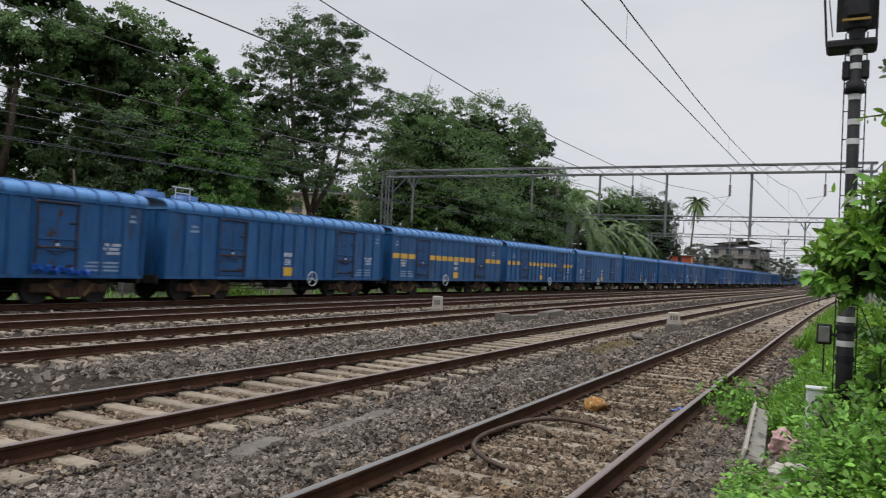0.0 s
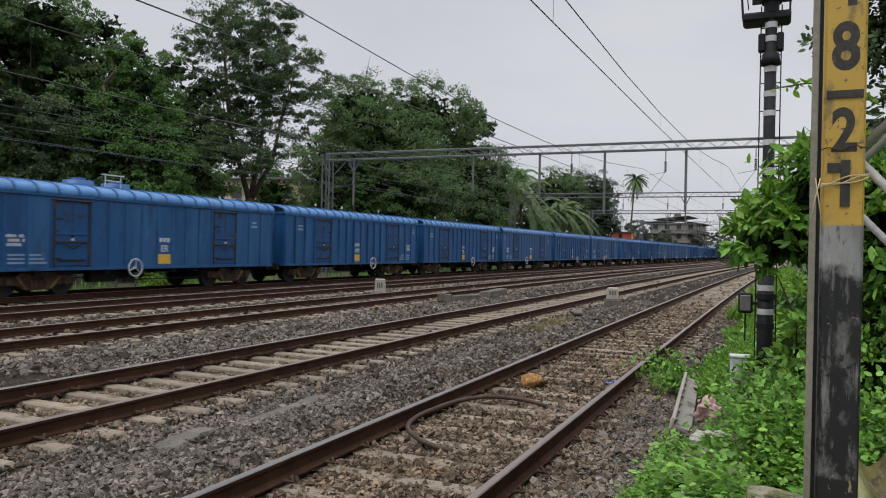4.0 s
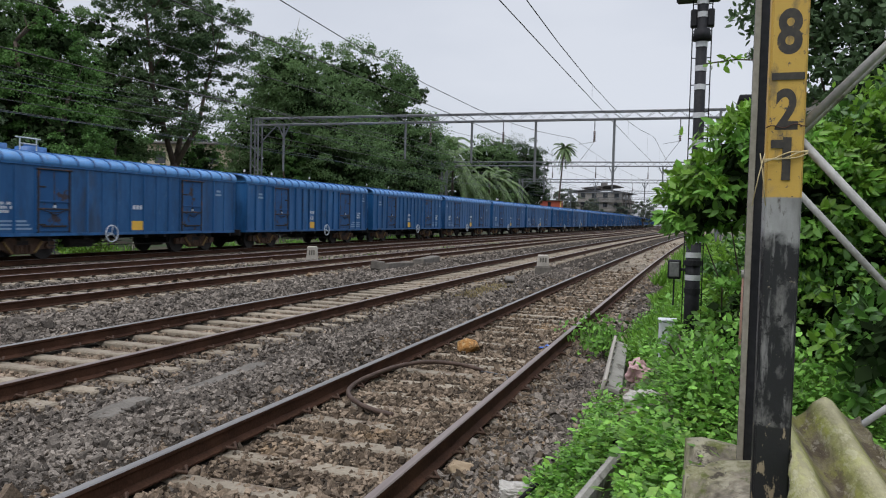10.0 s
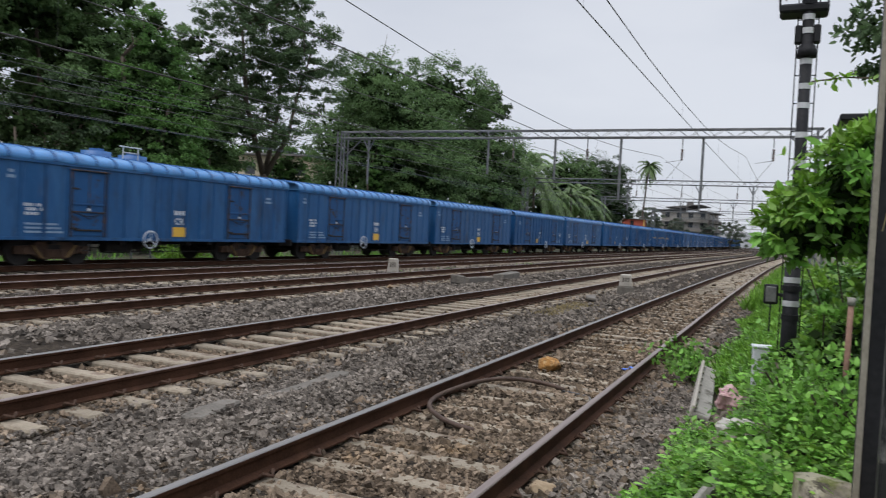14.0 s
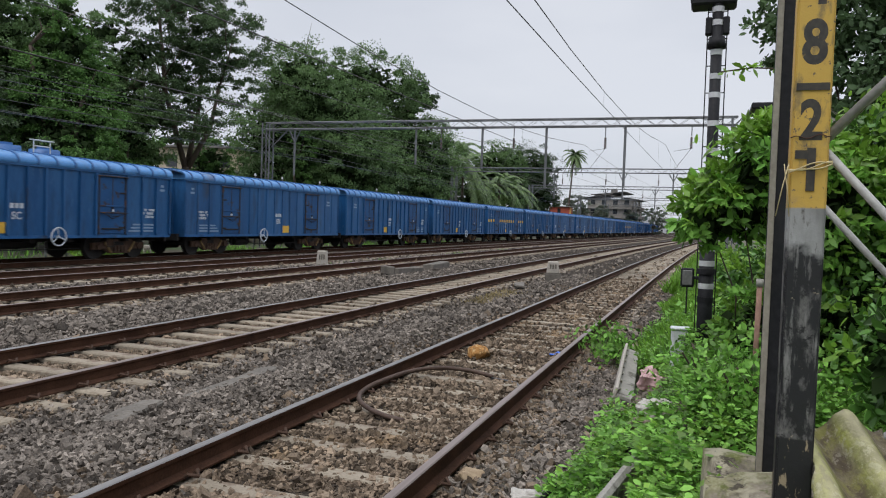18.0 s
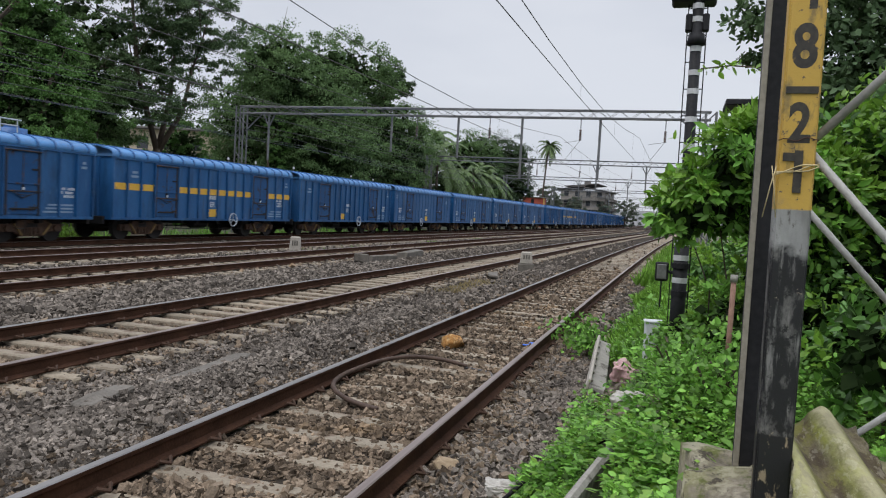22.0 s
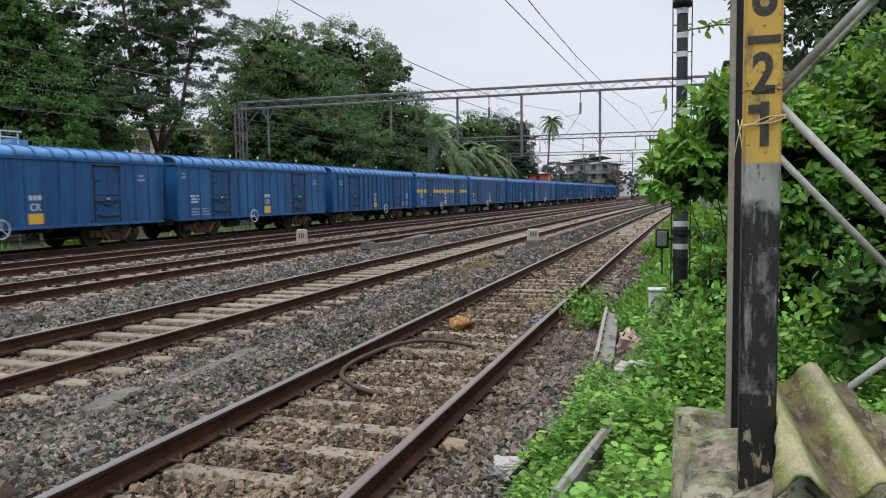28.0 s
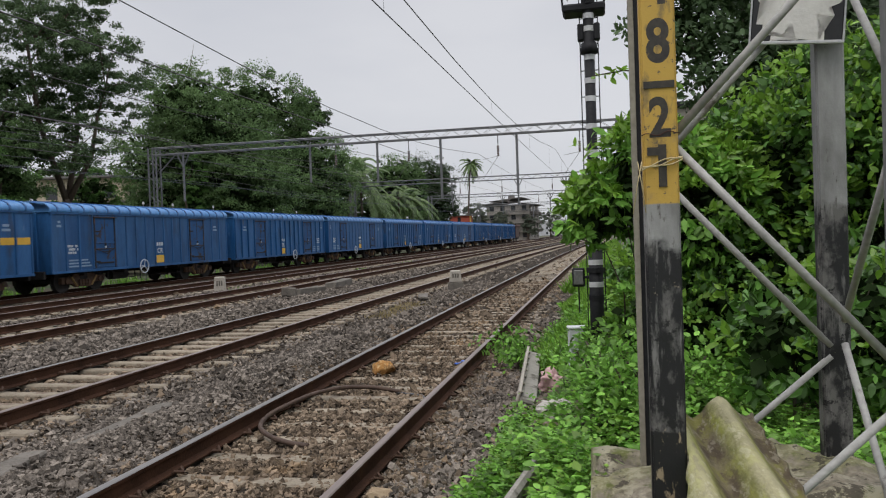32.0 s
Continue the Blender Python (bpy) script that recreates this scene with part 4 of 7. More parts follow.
# warning plate on the column's back corner
M_PLATE = material("black_sign_enamel", (0.016, 0.016, 0.018), (0.03, 0.03, 0.032), 0.45, 0, 3, 40, 0.1)
M_PAPER = material("torn_paper", (0.66, 0.64, 0.60), (0.80, 0.78, 0.74), 0.9, 0, 9, 60, 0.3, spots=(0.38, 0.25, 0.15), spot_at=0.62, spot_scale=9)
plate = thing("warning_plate", XB - 0.115, YB - 0.03, 2.30, "black metal plate with torn white paper remnants", "sign", rz=-6)
pl = boxed(-0.125, 0.125, -0.004, 0.004, 0, 0.30, 0.003)
part("panel", pl, M_PLATE, plate)
rng = np.random.default_rng(17)
tear = bmesh.new()
ring = []
for i in range(64):
    a = 2 * math.pi * i / 64
    r = 0.098 * (1 + 0.22 * math.sin(5 * a + 1) + 0.13 * math.sin(11 * a) + 0.10 * rng.normal())
    ring.append(tear.verts.new((max(-0.12, min(0.12, r * math.cos(a) * 1.1)), -0.0055, max(0.004, 0.12 + r * 1.2 * math.sin(a)))))
tear.faces.new(ring)
bmesh.ops.triangulate(tear, faces=tear.faces)
part("torn_paper", tear, M_PAPER, plate, "torn white paper with rust stains")
part("rim", boxed(-0.13, 0.13, -0.007, 0.002, -0.006, 0.004, 0.002), M_BAND, plate, "thin white rim")
for x in (-0.1275, 0.1275):
    part("rim", boxed(x - 0.0025, x + 0.0025, -0.007, 0.002, -0.004, 0.30, 0.001), M_BAND, plate, "thin white rim")
plate.rotation_euler.y = radians(5)

# concrete plinth and leaning corrugated sheet
bm = bmesh.new()
bmesh.ops.create_grid(bm, x_segments=26, y_segments=18, size=0.5)
for vv in bm.verts:
    vv.co.x, vv.co.y = vv.co.x * 1.2, vv.co.y * 1.0
    e = max(abs(vv.co.x) / 0.6, abs(vv.co.y) / 0.5)
    vv.co.z = (0.0 if e < 0.93 else -0.06 if e < 0.99 else -0.75) + 0.07 * noise.noise(vv.co * 3.6) + 0.035 * noise.noise(vv.co * 11) - 0.07 * max(0, e - 0.6)
    vv.co.x += 0.09 * noise.noise(vv.co * 4 + Vector((5, 0, 0)))
    vv.co.y += 0.07 * noise.noise(vv.co * 4 + Vector((0, 9, 0)))
    if vv.co.x > -0.26 and vv.co.y < -0.12:
        vv.co.z -= min(0.4, (vv.co.x + 0.26) * 3.0) * min(1.0, (-0.12 - vv.co.y) * 8)
    if e < 0.93:
        vv.co.z += 0.11 * math.exp(-((vv.co.x + 0.2) / 0.11) ** 2)
M_PLINTH = material("mossy_concrete", (0.075, 0.063, 0.043), (0.31, 0.27, 0.20), 0.95, 0, 11, 50, 0.8, spots=(0.075, 0.085, 0.02), spot_at=0.55, spot_scale=9,
                    stains=(((0.16, 0.17, 0.04), 0.53, 0.06, 4.0, 0.75), ((0.40, 0.36, 0.28), 0.54, 0.04, 8.0, 0.6), ((0.03, 0.022, 0.014), 0.565, 0.02, 13.0, 0.85)))
plinth = tagged(part("concrete_plinth", bm, M_PLINTH, None, "", True), "weathered concrete footing of the steel column", "footing")
plinth.location = (0.62, 2.30, 1.03)

M_SHEET = material("mossy_sheet", (0.07, 0.055, 0.03), (0.36, 0.33, 0.19), 0.9, 0, 14, 120, 0.7, spots=(0.17, 0.20, 0.03), spot_at=0.53, spot_scale=9, stretch=(1, 0.4, 1),
                   stains=(((0.30, 0.31, 0.05), 0.51, 0.05, 9.0, 0.8), ((0.045, 0.032, 0.02), 0.535, 0.03, 15.0, 0.85), ((0.48, 0.45, 0.34), 0.575, 0.015, 34.0, 0.7)))
# colour follows the sheet's height: dark brown valleys, mossy green flanks, pale crests
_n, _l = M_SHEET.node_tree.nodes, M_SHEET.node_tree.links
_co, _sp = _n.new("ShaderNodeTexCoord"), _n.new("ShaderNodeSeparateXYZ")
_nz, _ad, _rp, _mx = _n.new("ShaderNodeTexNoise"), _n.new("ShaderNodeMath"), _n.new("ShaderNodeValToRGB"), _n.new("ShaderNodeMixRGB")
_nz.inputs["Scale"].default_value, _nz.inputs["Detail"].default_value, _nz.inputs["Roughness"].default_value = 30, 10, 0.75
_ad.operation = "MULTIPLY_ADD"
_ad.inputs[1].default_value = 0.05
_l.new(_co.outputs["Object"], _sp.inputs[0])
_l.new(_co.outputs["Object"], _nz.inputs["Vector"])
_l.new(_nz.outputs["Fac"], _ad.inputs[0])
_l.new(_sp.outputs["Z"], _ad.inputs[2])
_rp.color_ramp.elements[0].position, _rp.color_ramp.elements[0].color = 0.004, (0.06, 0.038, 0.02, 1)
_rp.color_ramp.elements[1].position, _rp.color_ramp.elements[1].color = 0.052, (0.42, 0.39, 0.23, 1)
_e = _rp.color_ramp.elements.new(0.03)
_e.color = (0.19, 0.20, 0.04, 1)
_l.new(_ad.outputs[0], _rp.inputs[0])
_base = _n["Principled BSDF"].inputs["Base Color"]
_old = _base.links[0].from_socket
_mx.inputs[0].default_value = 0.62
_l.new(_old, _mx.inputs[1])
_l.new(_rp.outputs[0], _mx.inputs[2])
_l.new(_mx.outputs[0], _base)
v, f = [], []
NU, NV = 73, 24
for i in range(NU):
    for j in range(NV):
        u, w2 = i / (NU - 1), j / (NV - 1)
        edge = 0.006 * math.sin(i * 0.23) + 0.003 * math.sin(i * 0.71 + 1) if j in (0, NV - 1) else 0.0
        yl = 0.40 + w2 * 0.75
        left = -0.275 + 0.17 * yl if yl < 0.68 else -0.157
        sx = left + (0.09 - left) * u + (0.004 * math.sin(j * 1.7) if i in (0, NU - 1) else 0.0)
        v.append((sx, yl + edge, 0.031 * math.cos(sx * 2 * math.pi / 0.146) + 0.004 * math.sin(w2 * 5 + u * 3)))
f = [(i * NV + j, (i + 1) * NV + j, (i + 1) * NV + j + 1, i * NV + j + 1) for i in range(NU - 1) for j in range(NV - 1)]
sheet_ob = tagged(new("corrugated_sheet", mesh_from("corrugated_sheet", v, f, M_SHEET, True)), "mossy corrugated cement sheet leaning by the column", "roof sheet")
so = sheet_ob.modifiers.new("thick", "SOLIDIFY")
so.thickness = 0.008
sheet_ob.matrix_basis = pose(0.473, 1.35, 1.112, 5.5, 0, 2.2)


# ---- colour-light signal ----
MAST = (0.045, 7.45)
sig = thing("signal_post", MAST[0], MAST[1], 0.3, "black and white banded railway signal post with ladder and hooded head", "railway signal")
mast = part("mast", rodded((0, 0, 0), (0, 0, 3.6), 0.05, 18), M_BLACK, sig, smooth=True)
part("base_sleeve", rodded((0, 0, 0), (0, 0, 1.33), 0.068, 18), M_BLACK, sig, smooth=True)
for z, r in ((0.95, 0.0715), (1.16, 0.0715), (1.30, 0.0715), (1.55, 0.053), (1.75, 0.053), (1.97, 0.053), (2.2, 0.053), (2.45, 0.053), (2.71, 0.053), (2.88, 0.053), (3.10, 0.053), (3.37, 0.053), (3.49, 0.053)):
    part("white_band", rodded((0, 0, z - 0.025), (0, 0, z + 0.025), r, 18), M_BAND, sig)
for z, r in ((0.45, 0.074), (0.80, 0.076), (1.06, 0.08)):
    part("clamp", rodded((0, 0, z), (0, 0, z + 0.05), r, 18), M_BLACK, sig)
part("joint_ball", rodded((0, 0, 3.14), (0, 0, 3.24), 0.085, 16, 0.07), M_BLACK, sig, smooth=True)
for s in (-1, 1):
    part("ladder_rail", rodded((s * 0.085, 0.10, 0.1), (s * 0.085, 0.10, 3.7), 0.006, 6), M_BLACK, sig)
for i in range(14):
    part("ladder_rung", rodded((-0.085, 0.10, 0.25 + i * 0.25), (0.085, 0.10, 0.25 + i * 0.25), 0.005, 6), M_BLACK, sig)
for s in (-1, 1):
    part("junction_box", boxed(s * 0.075 - 0.03, s * 0.075 + 0.03, -0.04, 0.05, 3.26, 3.42, 0.012), M_BLACK, sig)
part("platform", boxed(-0.24, 0.16, -0.06, 0.2, 3.53, 3.61, 0.02), M_BLACK, sig)
for x in (-0.235, 0.15):
    part("guard_rail", rodded((x, 0, 3.57), (x - 0.06 if x < 0 else x, 0, 4.5), 0.01, 6), M_BLACK, sig)
part("guard_rail", rodded((-0.19, 0, 3.65), (-0.28, 0, 4.5), 0.005, 6), M_BLACK, sig)
hd = bmesh.new()
prof = [(-0.085, 3.70), (0.085, 3.70), (0.11, 3.75), (0.11, 4.6), (-0.11, 4.6), (-0.11, 3.75)]
a = [hd.verts.new((x, -0.08, z)) for x, z in prof]
c = [hd.verts.new((x * 0.9, 0.10, z)) for x, z in prof]
hd.faces.new(a)
hd.faces.new(c)
for i in range(6):
    hd.faces.new((a[i], a[(i + 1) % 6], c[(i + 1) % 6], c[i]))
bmesh.ops.recalc_face_normals(hd, faces=hd.faces)
head = part("signal_head", hd, M_BLACK, sig)
for z in (3.80, 4.12, 4.44):
    part("lamp_housing", boxed(-0.085, 0.085, -0.15, -0.075, z - 0.03, z + 0.2, 0.02), M_BLACK, head)
M_BRASS = material("dull_brass", (0.20, 0.12, 0.03), (0.3, 0.19, 0.05), 0.5, 0.6, 5, 50, 0.1)
part("trim", boxed(-0.12, 0.10, -0.15, -0.138, 3.735, 3.76, 0.004), M_BRASS, head, "dull brass edge")
part("back_board", boxed(-0.165, 0.165, 0.10, 0.112, 3.72, 4.7, 0.005), M_BLACK, head)
part("neck", rodded((0, 0, 3.6), (0, 0, 3.73), 0.065, 14), M_BLACK, sig)
part("repeater_box", boxed(-0.225, -0.105, -0.03, 0.02, 0.93, 1.11, 0.012), M_BLACK, sig)
part("repeater_glass", boxed(-0.21, -0.12, -0.04, -0.028, 0.95, 1.09, 0.006), material("dusty_glass", (0.10, 0.10, 0.10), (0.18, 0.18, 0.17), 0.25, 0, 6, 40, 0.05), sig)
part("bracket", rodded((-0.165, 0, 0.93), (-0.165, 0, 0.68), 0.008, 6), M_BLACK, sig)
part("bracket", rodded((-0.11, 0, 1.02), (0, 0, 1.02), 0.014, 6), M_BLACK, sig)


# ---- foliage ----
def leaf_cloud(rng, centres, normals, size, aspect=0.5, droop=0.3, spread=0.9, flat=False, face=None, fine=False):
    """Oval, diamond (flat) or three-cornered (fine) leaves at centres; face turns their upper sides; returns verts and faces."""
    n = len(centres)
    d = normals + spread * rng.normal(size=(n, 3))
    d[:, 2] -= droop
    d /= np.linalg.norm(d, axis=1, keepdims=True) + 1e-9
    side = rng.normal(size=(n, 3))
    if face is not None:
        side = face / (np.linalg.norm(face, axis=1, keepdims=True) + 1e-9) + 0.38 * side
    u = np.cross(d, side)
    u /= np.linalg.norm(u, axis=1, keepdims=True) + 1e-9
    w = np.cross(u, d)
    s = (size * rng.uniform(0.6, 1.35, size=n))[:, None]
    base = centres
    tip = centres + d * s
    if fine:
        low = centres + d * s * 0.25
        return np.stack([low + u * s * aspect * 0.5, tip, low - u * s * aspect * 0.5], 1).reshape(-1, 3), (np.arange(n) * 3)[:, None] + np.array([[0, 1, 2]])
    mid = centres + d * s * 0.45 - w * s * 0.10
    l2 = mid + u * s * aspect * 0.5 + w * s * 0.10
    r2 = mid - u * s * aspect * 0.5 + w * s * 0.10
    if flat:
        i = (np.arange(n) * 4)[:, None]
        return np.stack([base, l2, tip, r2], 1).reshape(-1, 3), i + np.array([[0, 1, 2, 3]])
    # oval leaf of six corners, its tip bent down a little
    half = u * s * aspect * 0.5
    low, high = centres + d * s * 0.28, centres + d * s * 0.68 - w * s * 0.05
    tip = tip - w * s * 0.16
    verts = np.stack([base, low + half * 0.92, high + half * 0.8, tip, high - half * 0.8, low - half * 0.92], 1).reshape(-1, 3)
    return verts, (np.arange(n) * 6)[:, None] + np.arange(6)[None, :]


def blob_points(rng, blobs, n, shell=0.55, clump=0.0, lump=0.15):
    """Points in the outer shell of several ellipsoids (cx, cy, cz, rx, ry, rz), gathered into domed clumps; also their outward sides."""
    b = np.array(blobs, float)
    wgt = (b[:, 3] * b[:, 4] + b[:, 4] * b[:, 5] + b[:, 3] * b[:, 5])
    k = rng.choice(len(b), size=n, p=wgt / wgt.sum())
    if clump:
        m = max(1, int(n / clump))
        kk = rng.choice(len(b), size=m, p=wgt / wgt.sum())
        d = rng.normal(size=(m, 3))
        d /= np.linalg.norm(d, axis=1, keepdims=True)
        rad = rng.uniform(shell, 1.04, size=(m, 1)) ** 0.6
        cc = b[kk, :3] + d * rad * b[kk, 3:]
        j = rng.integers(0, m, size=n)
        e = rng.normal(size=(n, 3))
        e /= np.linalg.norm(e, axis=1, keepdims=True)
        e[:, 2] = np.abs(e[:, 2]) - 0.35 * rng.uniform(size=n)
        reach = (lump * b[:, 3:].mean(1))[kk[j]] * rng.lognormal(0, 0.4, size=m)[j] * rng.uniform(0.55, 1.1, size=n)
        p = cc[j] + e * reach[:, None] * [1, 1, 0.8]
        nn = d[j] + e + [0, 0, 0.5]
    else:
        d = rng.normal(size=(n, 3))
        d /= np.linalg.norm(d, axis=1, keepdims=True)
        p = b[k, :3] + d * rng.uniform(shell, 1.05, size=(n, 1)) * b[k, 3:]
        nn = d
    return p, nn


def trunk_with_limbs(rng, h_trunk, r, blobs):
    verts, faces = [], []

    def add(pts, radii, seg):
        v, f = tube_along(pts, 0, seg, radii)
        n = len(verts)
        verts.extend(v)
        faces.extend([tuple(i + n for i in g) for g in f])

    lean = rng.normal(size=2) * 0.15
    top = Vector((lean[0] * 2, lean[1] * 2, h_trunk))
    add([(0, 0, -0.4), (lean[0] * 0.5, lean[1] * 0.5, h_trunk * 0.4), tuple(top)], [r * 1.25, r, r * 0.8], 9)
    # the trunk forks into a few leaders; each leaf mass hangs on the nearest one
    high = max(b[2] for b in blobs)
    forks = []
    for i in range(3):
        a = 2.1 * i + rng.uniform(-0.4, 0.4)
        reach = 0.16 * max(high - h_trunk, 2.0)
        end = Vector((top.x + math.cos(a) * reach, top.y + math.sin(a) * reach, h_trunk + (high - h_trunk) * (0.42 + 0.16 * i)))
        mid = top.lerp(end, 0.5) + Vector((math.cos(a), math.sin(a), 0)) * reach * 0.25
        add([tuple(top - Vector((0, 0, 0.3))), tuple(mid), tuple(end)], [r * 0.62, r * 0.45, r * 0.26], 7)
        forks += [mid, end]
    for bx in blobs:
        c = Vector(bx[:3])
        root = min(forks, key=lambda q: (q - c).length + (4 if q.z > c.z + 1 else 0))
        m = root.lerp(c, 0.5) + Vector(rng.normal(size=3)) * 0.3
        add([tuple(root), tuple(m), tuple(c)], [r * 0.24, r * 0.16, r * 0.06], 5)
        for _ in range(3):
            e = c + Vector(rng.normal(size=3)) * 0.45 * bx[3]
            add([tuple(m), tuple(m.lerp(e, 0.55)), tuple(e)], [r * 0.12, r * 0.08, r * 0.03], 5)
    return mesh_from("trunk", verts, faces, M_BARK, True)


def tree(seed, x, y, h_trunk, r, blobs, leaves, size, mat, label, core=True, clump=75, droop=0.35, z=-0.4, light=None, lump=0.17):
    """Trunk, limbs and a crown of many small leaves in domed clumps."""
    rng = np.random.default_rng(seed)
    o = thing("tree", x, y, z, label, "tree", "trees beyond the yard")
    mesh_part("trunk", trunk_with_limbs(rng, h_trunk, r, blobs), o)
    leaves, size, clump = int(leaves * 2.0), size * 0.68, clump * 2.0
    p, nn = blob_points(rng, blobs, leaves, 0.5, clump, lump)
    v, f = leaf_cloud(rng, p, nn * 0.35, size, 0.8, droop, 0.9, face=nn, fine=True)
    crown = mesh_part("crown", fast_mesh("crown", v, f, mat), o)
    # inner leaves in a darkened green, painting the crown's inside shade
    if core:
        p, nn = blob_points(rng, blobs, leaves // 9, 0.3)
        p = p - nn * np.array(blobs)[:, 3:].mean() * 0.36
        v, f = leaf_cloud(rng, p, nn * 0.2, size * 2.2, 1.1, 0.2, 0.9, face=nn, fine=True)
        mesh_part("inner_foliage", fast_mesh("inner_foliage", v, f, M_LEAF_INNER_SHADE), crown, "inner leaves coloured dark as shade")
    if light is not None:
        p, nn = blob_points(rng, blobs, leaves // 4, 0.95, clump / 2, lump)
        p[:, 2] += 0.1
        v, f = leaf_cloud(rng, p, nn * 0.35, size, 0.8, droop, 0.9, face=nn, fine=True)
        mesh_part("young_leaves", fast_mesh("young_leaves", v, f, light), crown, "lighter young leaves")
    return o


def crown_blobs(seed, width, depth, z0, z1, n, fill=0.34):
    """A spread of overlapping leaf masses between heights z0 and z1."""
    rng = np.random.default_rng(seed)
    out = []
    for i in range(n):
        t = (i + 0.5) / n
        z = z0 + (z1 - z0) * t
        k = math.sin(math.pi * min(1, 0.25 + 0.7 * t)) ** 0.7
        a = rng.uniform(0, 2 * math.pi)
        q = rng.uniform(0.25, 0.62) * k
        rr = fill * width * rng.uniform(0.75, 1.15) * (0.65 + 0.35 * k)
        out.append((math.cos(a) * q * width / 2 * 1.1, math.sin(a) * q * depth / 2 * 1.1, z, rr, rr * depth / width, rr * rng.uniform(0.55, 0.75)))
    return out


def cone_blobs(seed, width, z0, z1, n):
    """Leaf masses stacked to a rounded point, as on a drooping broad-based tree."""
    rng = np.random.default_rng(seed)
    out = []
    for i in range(n):
        t = (i + 0.3) / n
        w = width / 2 * (1 - 0.78 * t ** 1.6)
        a = i * 2.4 + rng.uniform(-0.3, 0.3)
        rr = max(1.1, w * rng.uniform(0.5, 0.62))
        out.append((math.cos(a) * (w - rr) * 0.95, math.sin(a) * (w - rr) * 0.95, z0 + (z1 - z0) * t, rr, rr, rr * 0.85))
    return out


def dome_blobs(seed, r, z0, z1):
    """One close rounded crown with slight swellings."""
    rng = np.random.default_rng(seed)
    h, mid = (z1 - z0) / 2, (z0 + z1) / 2
    out = [(0, 0, mid, r, r, h)]
    for i in range(9):
        a, k = i * 2.4, rng.uniform(-0.6, 0.7)
        q = r * 0.55 * math.sqrt(1 - k * k)
        out.append((math.cos(a) * q, math.sin(a) * q, mid + k * h * 0.6, r * 0.52, r * 0.52, h * 0.36))
    return out


# the wooded far side of the yard
tree(1, -41.5, 25.0, 6.0, 0.38, crown_blobs(1, 12, 12, 6, 19.5, 13, 0.24), 36000, 0.27, M_LEAF_MID, "tall dense green tree behind the tracks")
tree(2, -38.5, 30.5, 6.0, 0.35, crown_blobs(2, 9.5, 10, 5, 15.0, 11), 37000, 0.27, M_LEAF_MID, "dense mid green tree behind the tracks")
tree(3, -33.5, 32.2, 4.5, 0.32, cone_blobs(3, 9.5, 1.8, 13.4, 17), 50000, 0.21, M_LEAF_BRIGHT, "rounded bright green tree behind the tracks", droop=0.6, lump=0.24)
tree(4, -36.0, 46.3, 5.6, 0.36, crown_blobs(14, 13.5, 11, 9.0, 20.0, 17, 0.24), 54000, 0.22, M_LEAF_DARK, "tall airy dark tree with a forked trunk", core=False, clump=80)
tree(19, -40.0, 43.0, 4.0, 0.3, crown_blobs(19, 9, 9, 3, 15.5, 10, 0.3), 20000, 0.24, M_LEAF_MID, "leafy green tree filling the wood behind the tracks")
tree(5, -38.3, 52.5, 2.0, 0.22, crown_blobs(5, 10, 8, 1.0, 7.2, 12, 0.26), 16000, 0.24, M_LEAF_BRIGHT, "leafy bright tree behind the tall forked tree")
tree(6, -36.0, 62.0, 6.0, 0.45, crown_blobs(6, 15.5, 13, 4, 16.2, 15, 0.36), 50000, 0.27, M_LEAF_MID, "broad spreading green tree beyond the portal", light=M_LEAF_MID)
tree(7, -35.0, 75.0, 6.0, 0.45, crown_blobs(7, 16.5, 15, 4, 18.2, 16, 0.36), 50000, 0.30, M_LEAF_MID, "broad dense green tree beyond the portal", light=M_LEAF_MID)
tree(8, -32.3, 81.5, 5.0, 0.30, crown_blobs(8, 7.5, 7.5, 2, 18.0, 12, 0.3), 24000, 0.27, M_LEAF_DEEP, "dark upright tree beside the tracks")
tree(20, -30.2, 86.0, 3.0, 0.25, crown_blobs(20, 5.0, 5.0, 2, 12.4, 8, 0.32), 14000, 0.27, M_LEAF_DEEP, "slim dark tree beside the tracks")
tree(9, -33.0, 58.0, 2.0, 0.22, cone_blobs(9, 3.4, 1.5, 9.6, 9), 12400, 0.19, M_LEAF_BRIGHT, "narrow creeper-covered green tree", droop=0.9)
tree(10, -34.5, 128.0, 6.0, 0.4, dome_blobs(10, 5.4, 3.5, 16.5), 26000, 0.36, M_LEAF_MID, "tall rounded green tree far along the line")
tree(11, -31.5, 140.0, 6.0, 0.4, dome_blobs(11, 5.6, 1.5, 17.6), 34000, 0.36, M_LEAF_DEEP, "tall rounded dark tree far along the line")
tree(21, -62.0, 80.0, 4.0, 0.4, crown_blobs(21, 24, 14, 2, 12, 12, 0.26), 16000, 0.36, M_LEAF_MID, "row of leafy trees behind the houses")
tree(23, -34.5, 106.0, 2.0, 0.25, crown_blobs(23, 10, 8, 0.8, 9.0, 9, 0.32), 14000, 0.32, M_LEAF_DEEP, "low dark tree behind the palms")
tree(22, -51.0, 57.0, 3.0, 0.3, crown_blobs(22, 11, 9, 1.5, 8.5, 9, 0.3), 14000, 0.26, M_LEAF_BRIGHT, "bright leafy tree beside the cream house")
tree(12, -42.0, 36.0, 5.0, 0.3, crown_blobs(12, 13, 9, 5, 16.5, 10), 18000, 0.27, M_LEAF_MID, "tree deep in the wood behind the tracks")
tree(13, -34.0, 26.0, 2.0, 0.2, crown_blobs(13, 8, 7, 1, 8, 6), 9000, 0.22, M_LEAF_DEEP, "low dark tree at the edge of the wood")
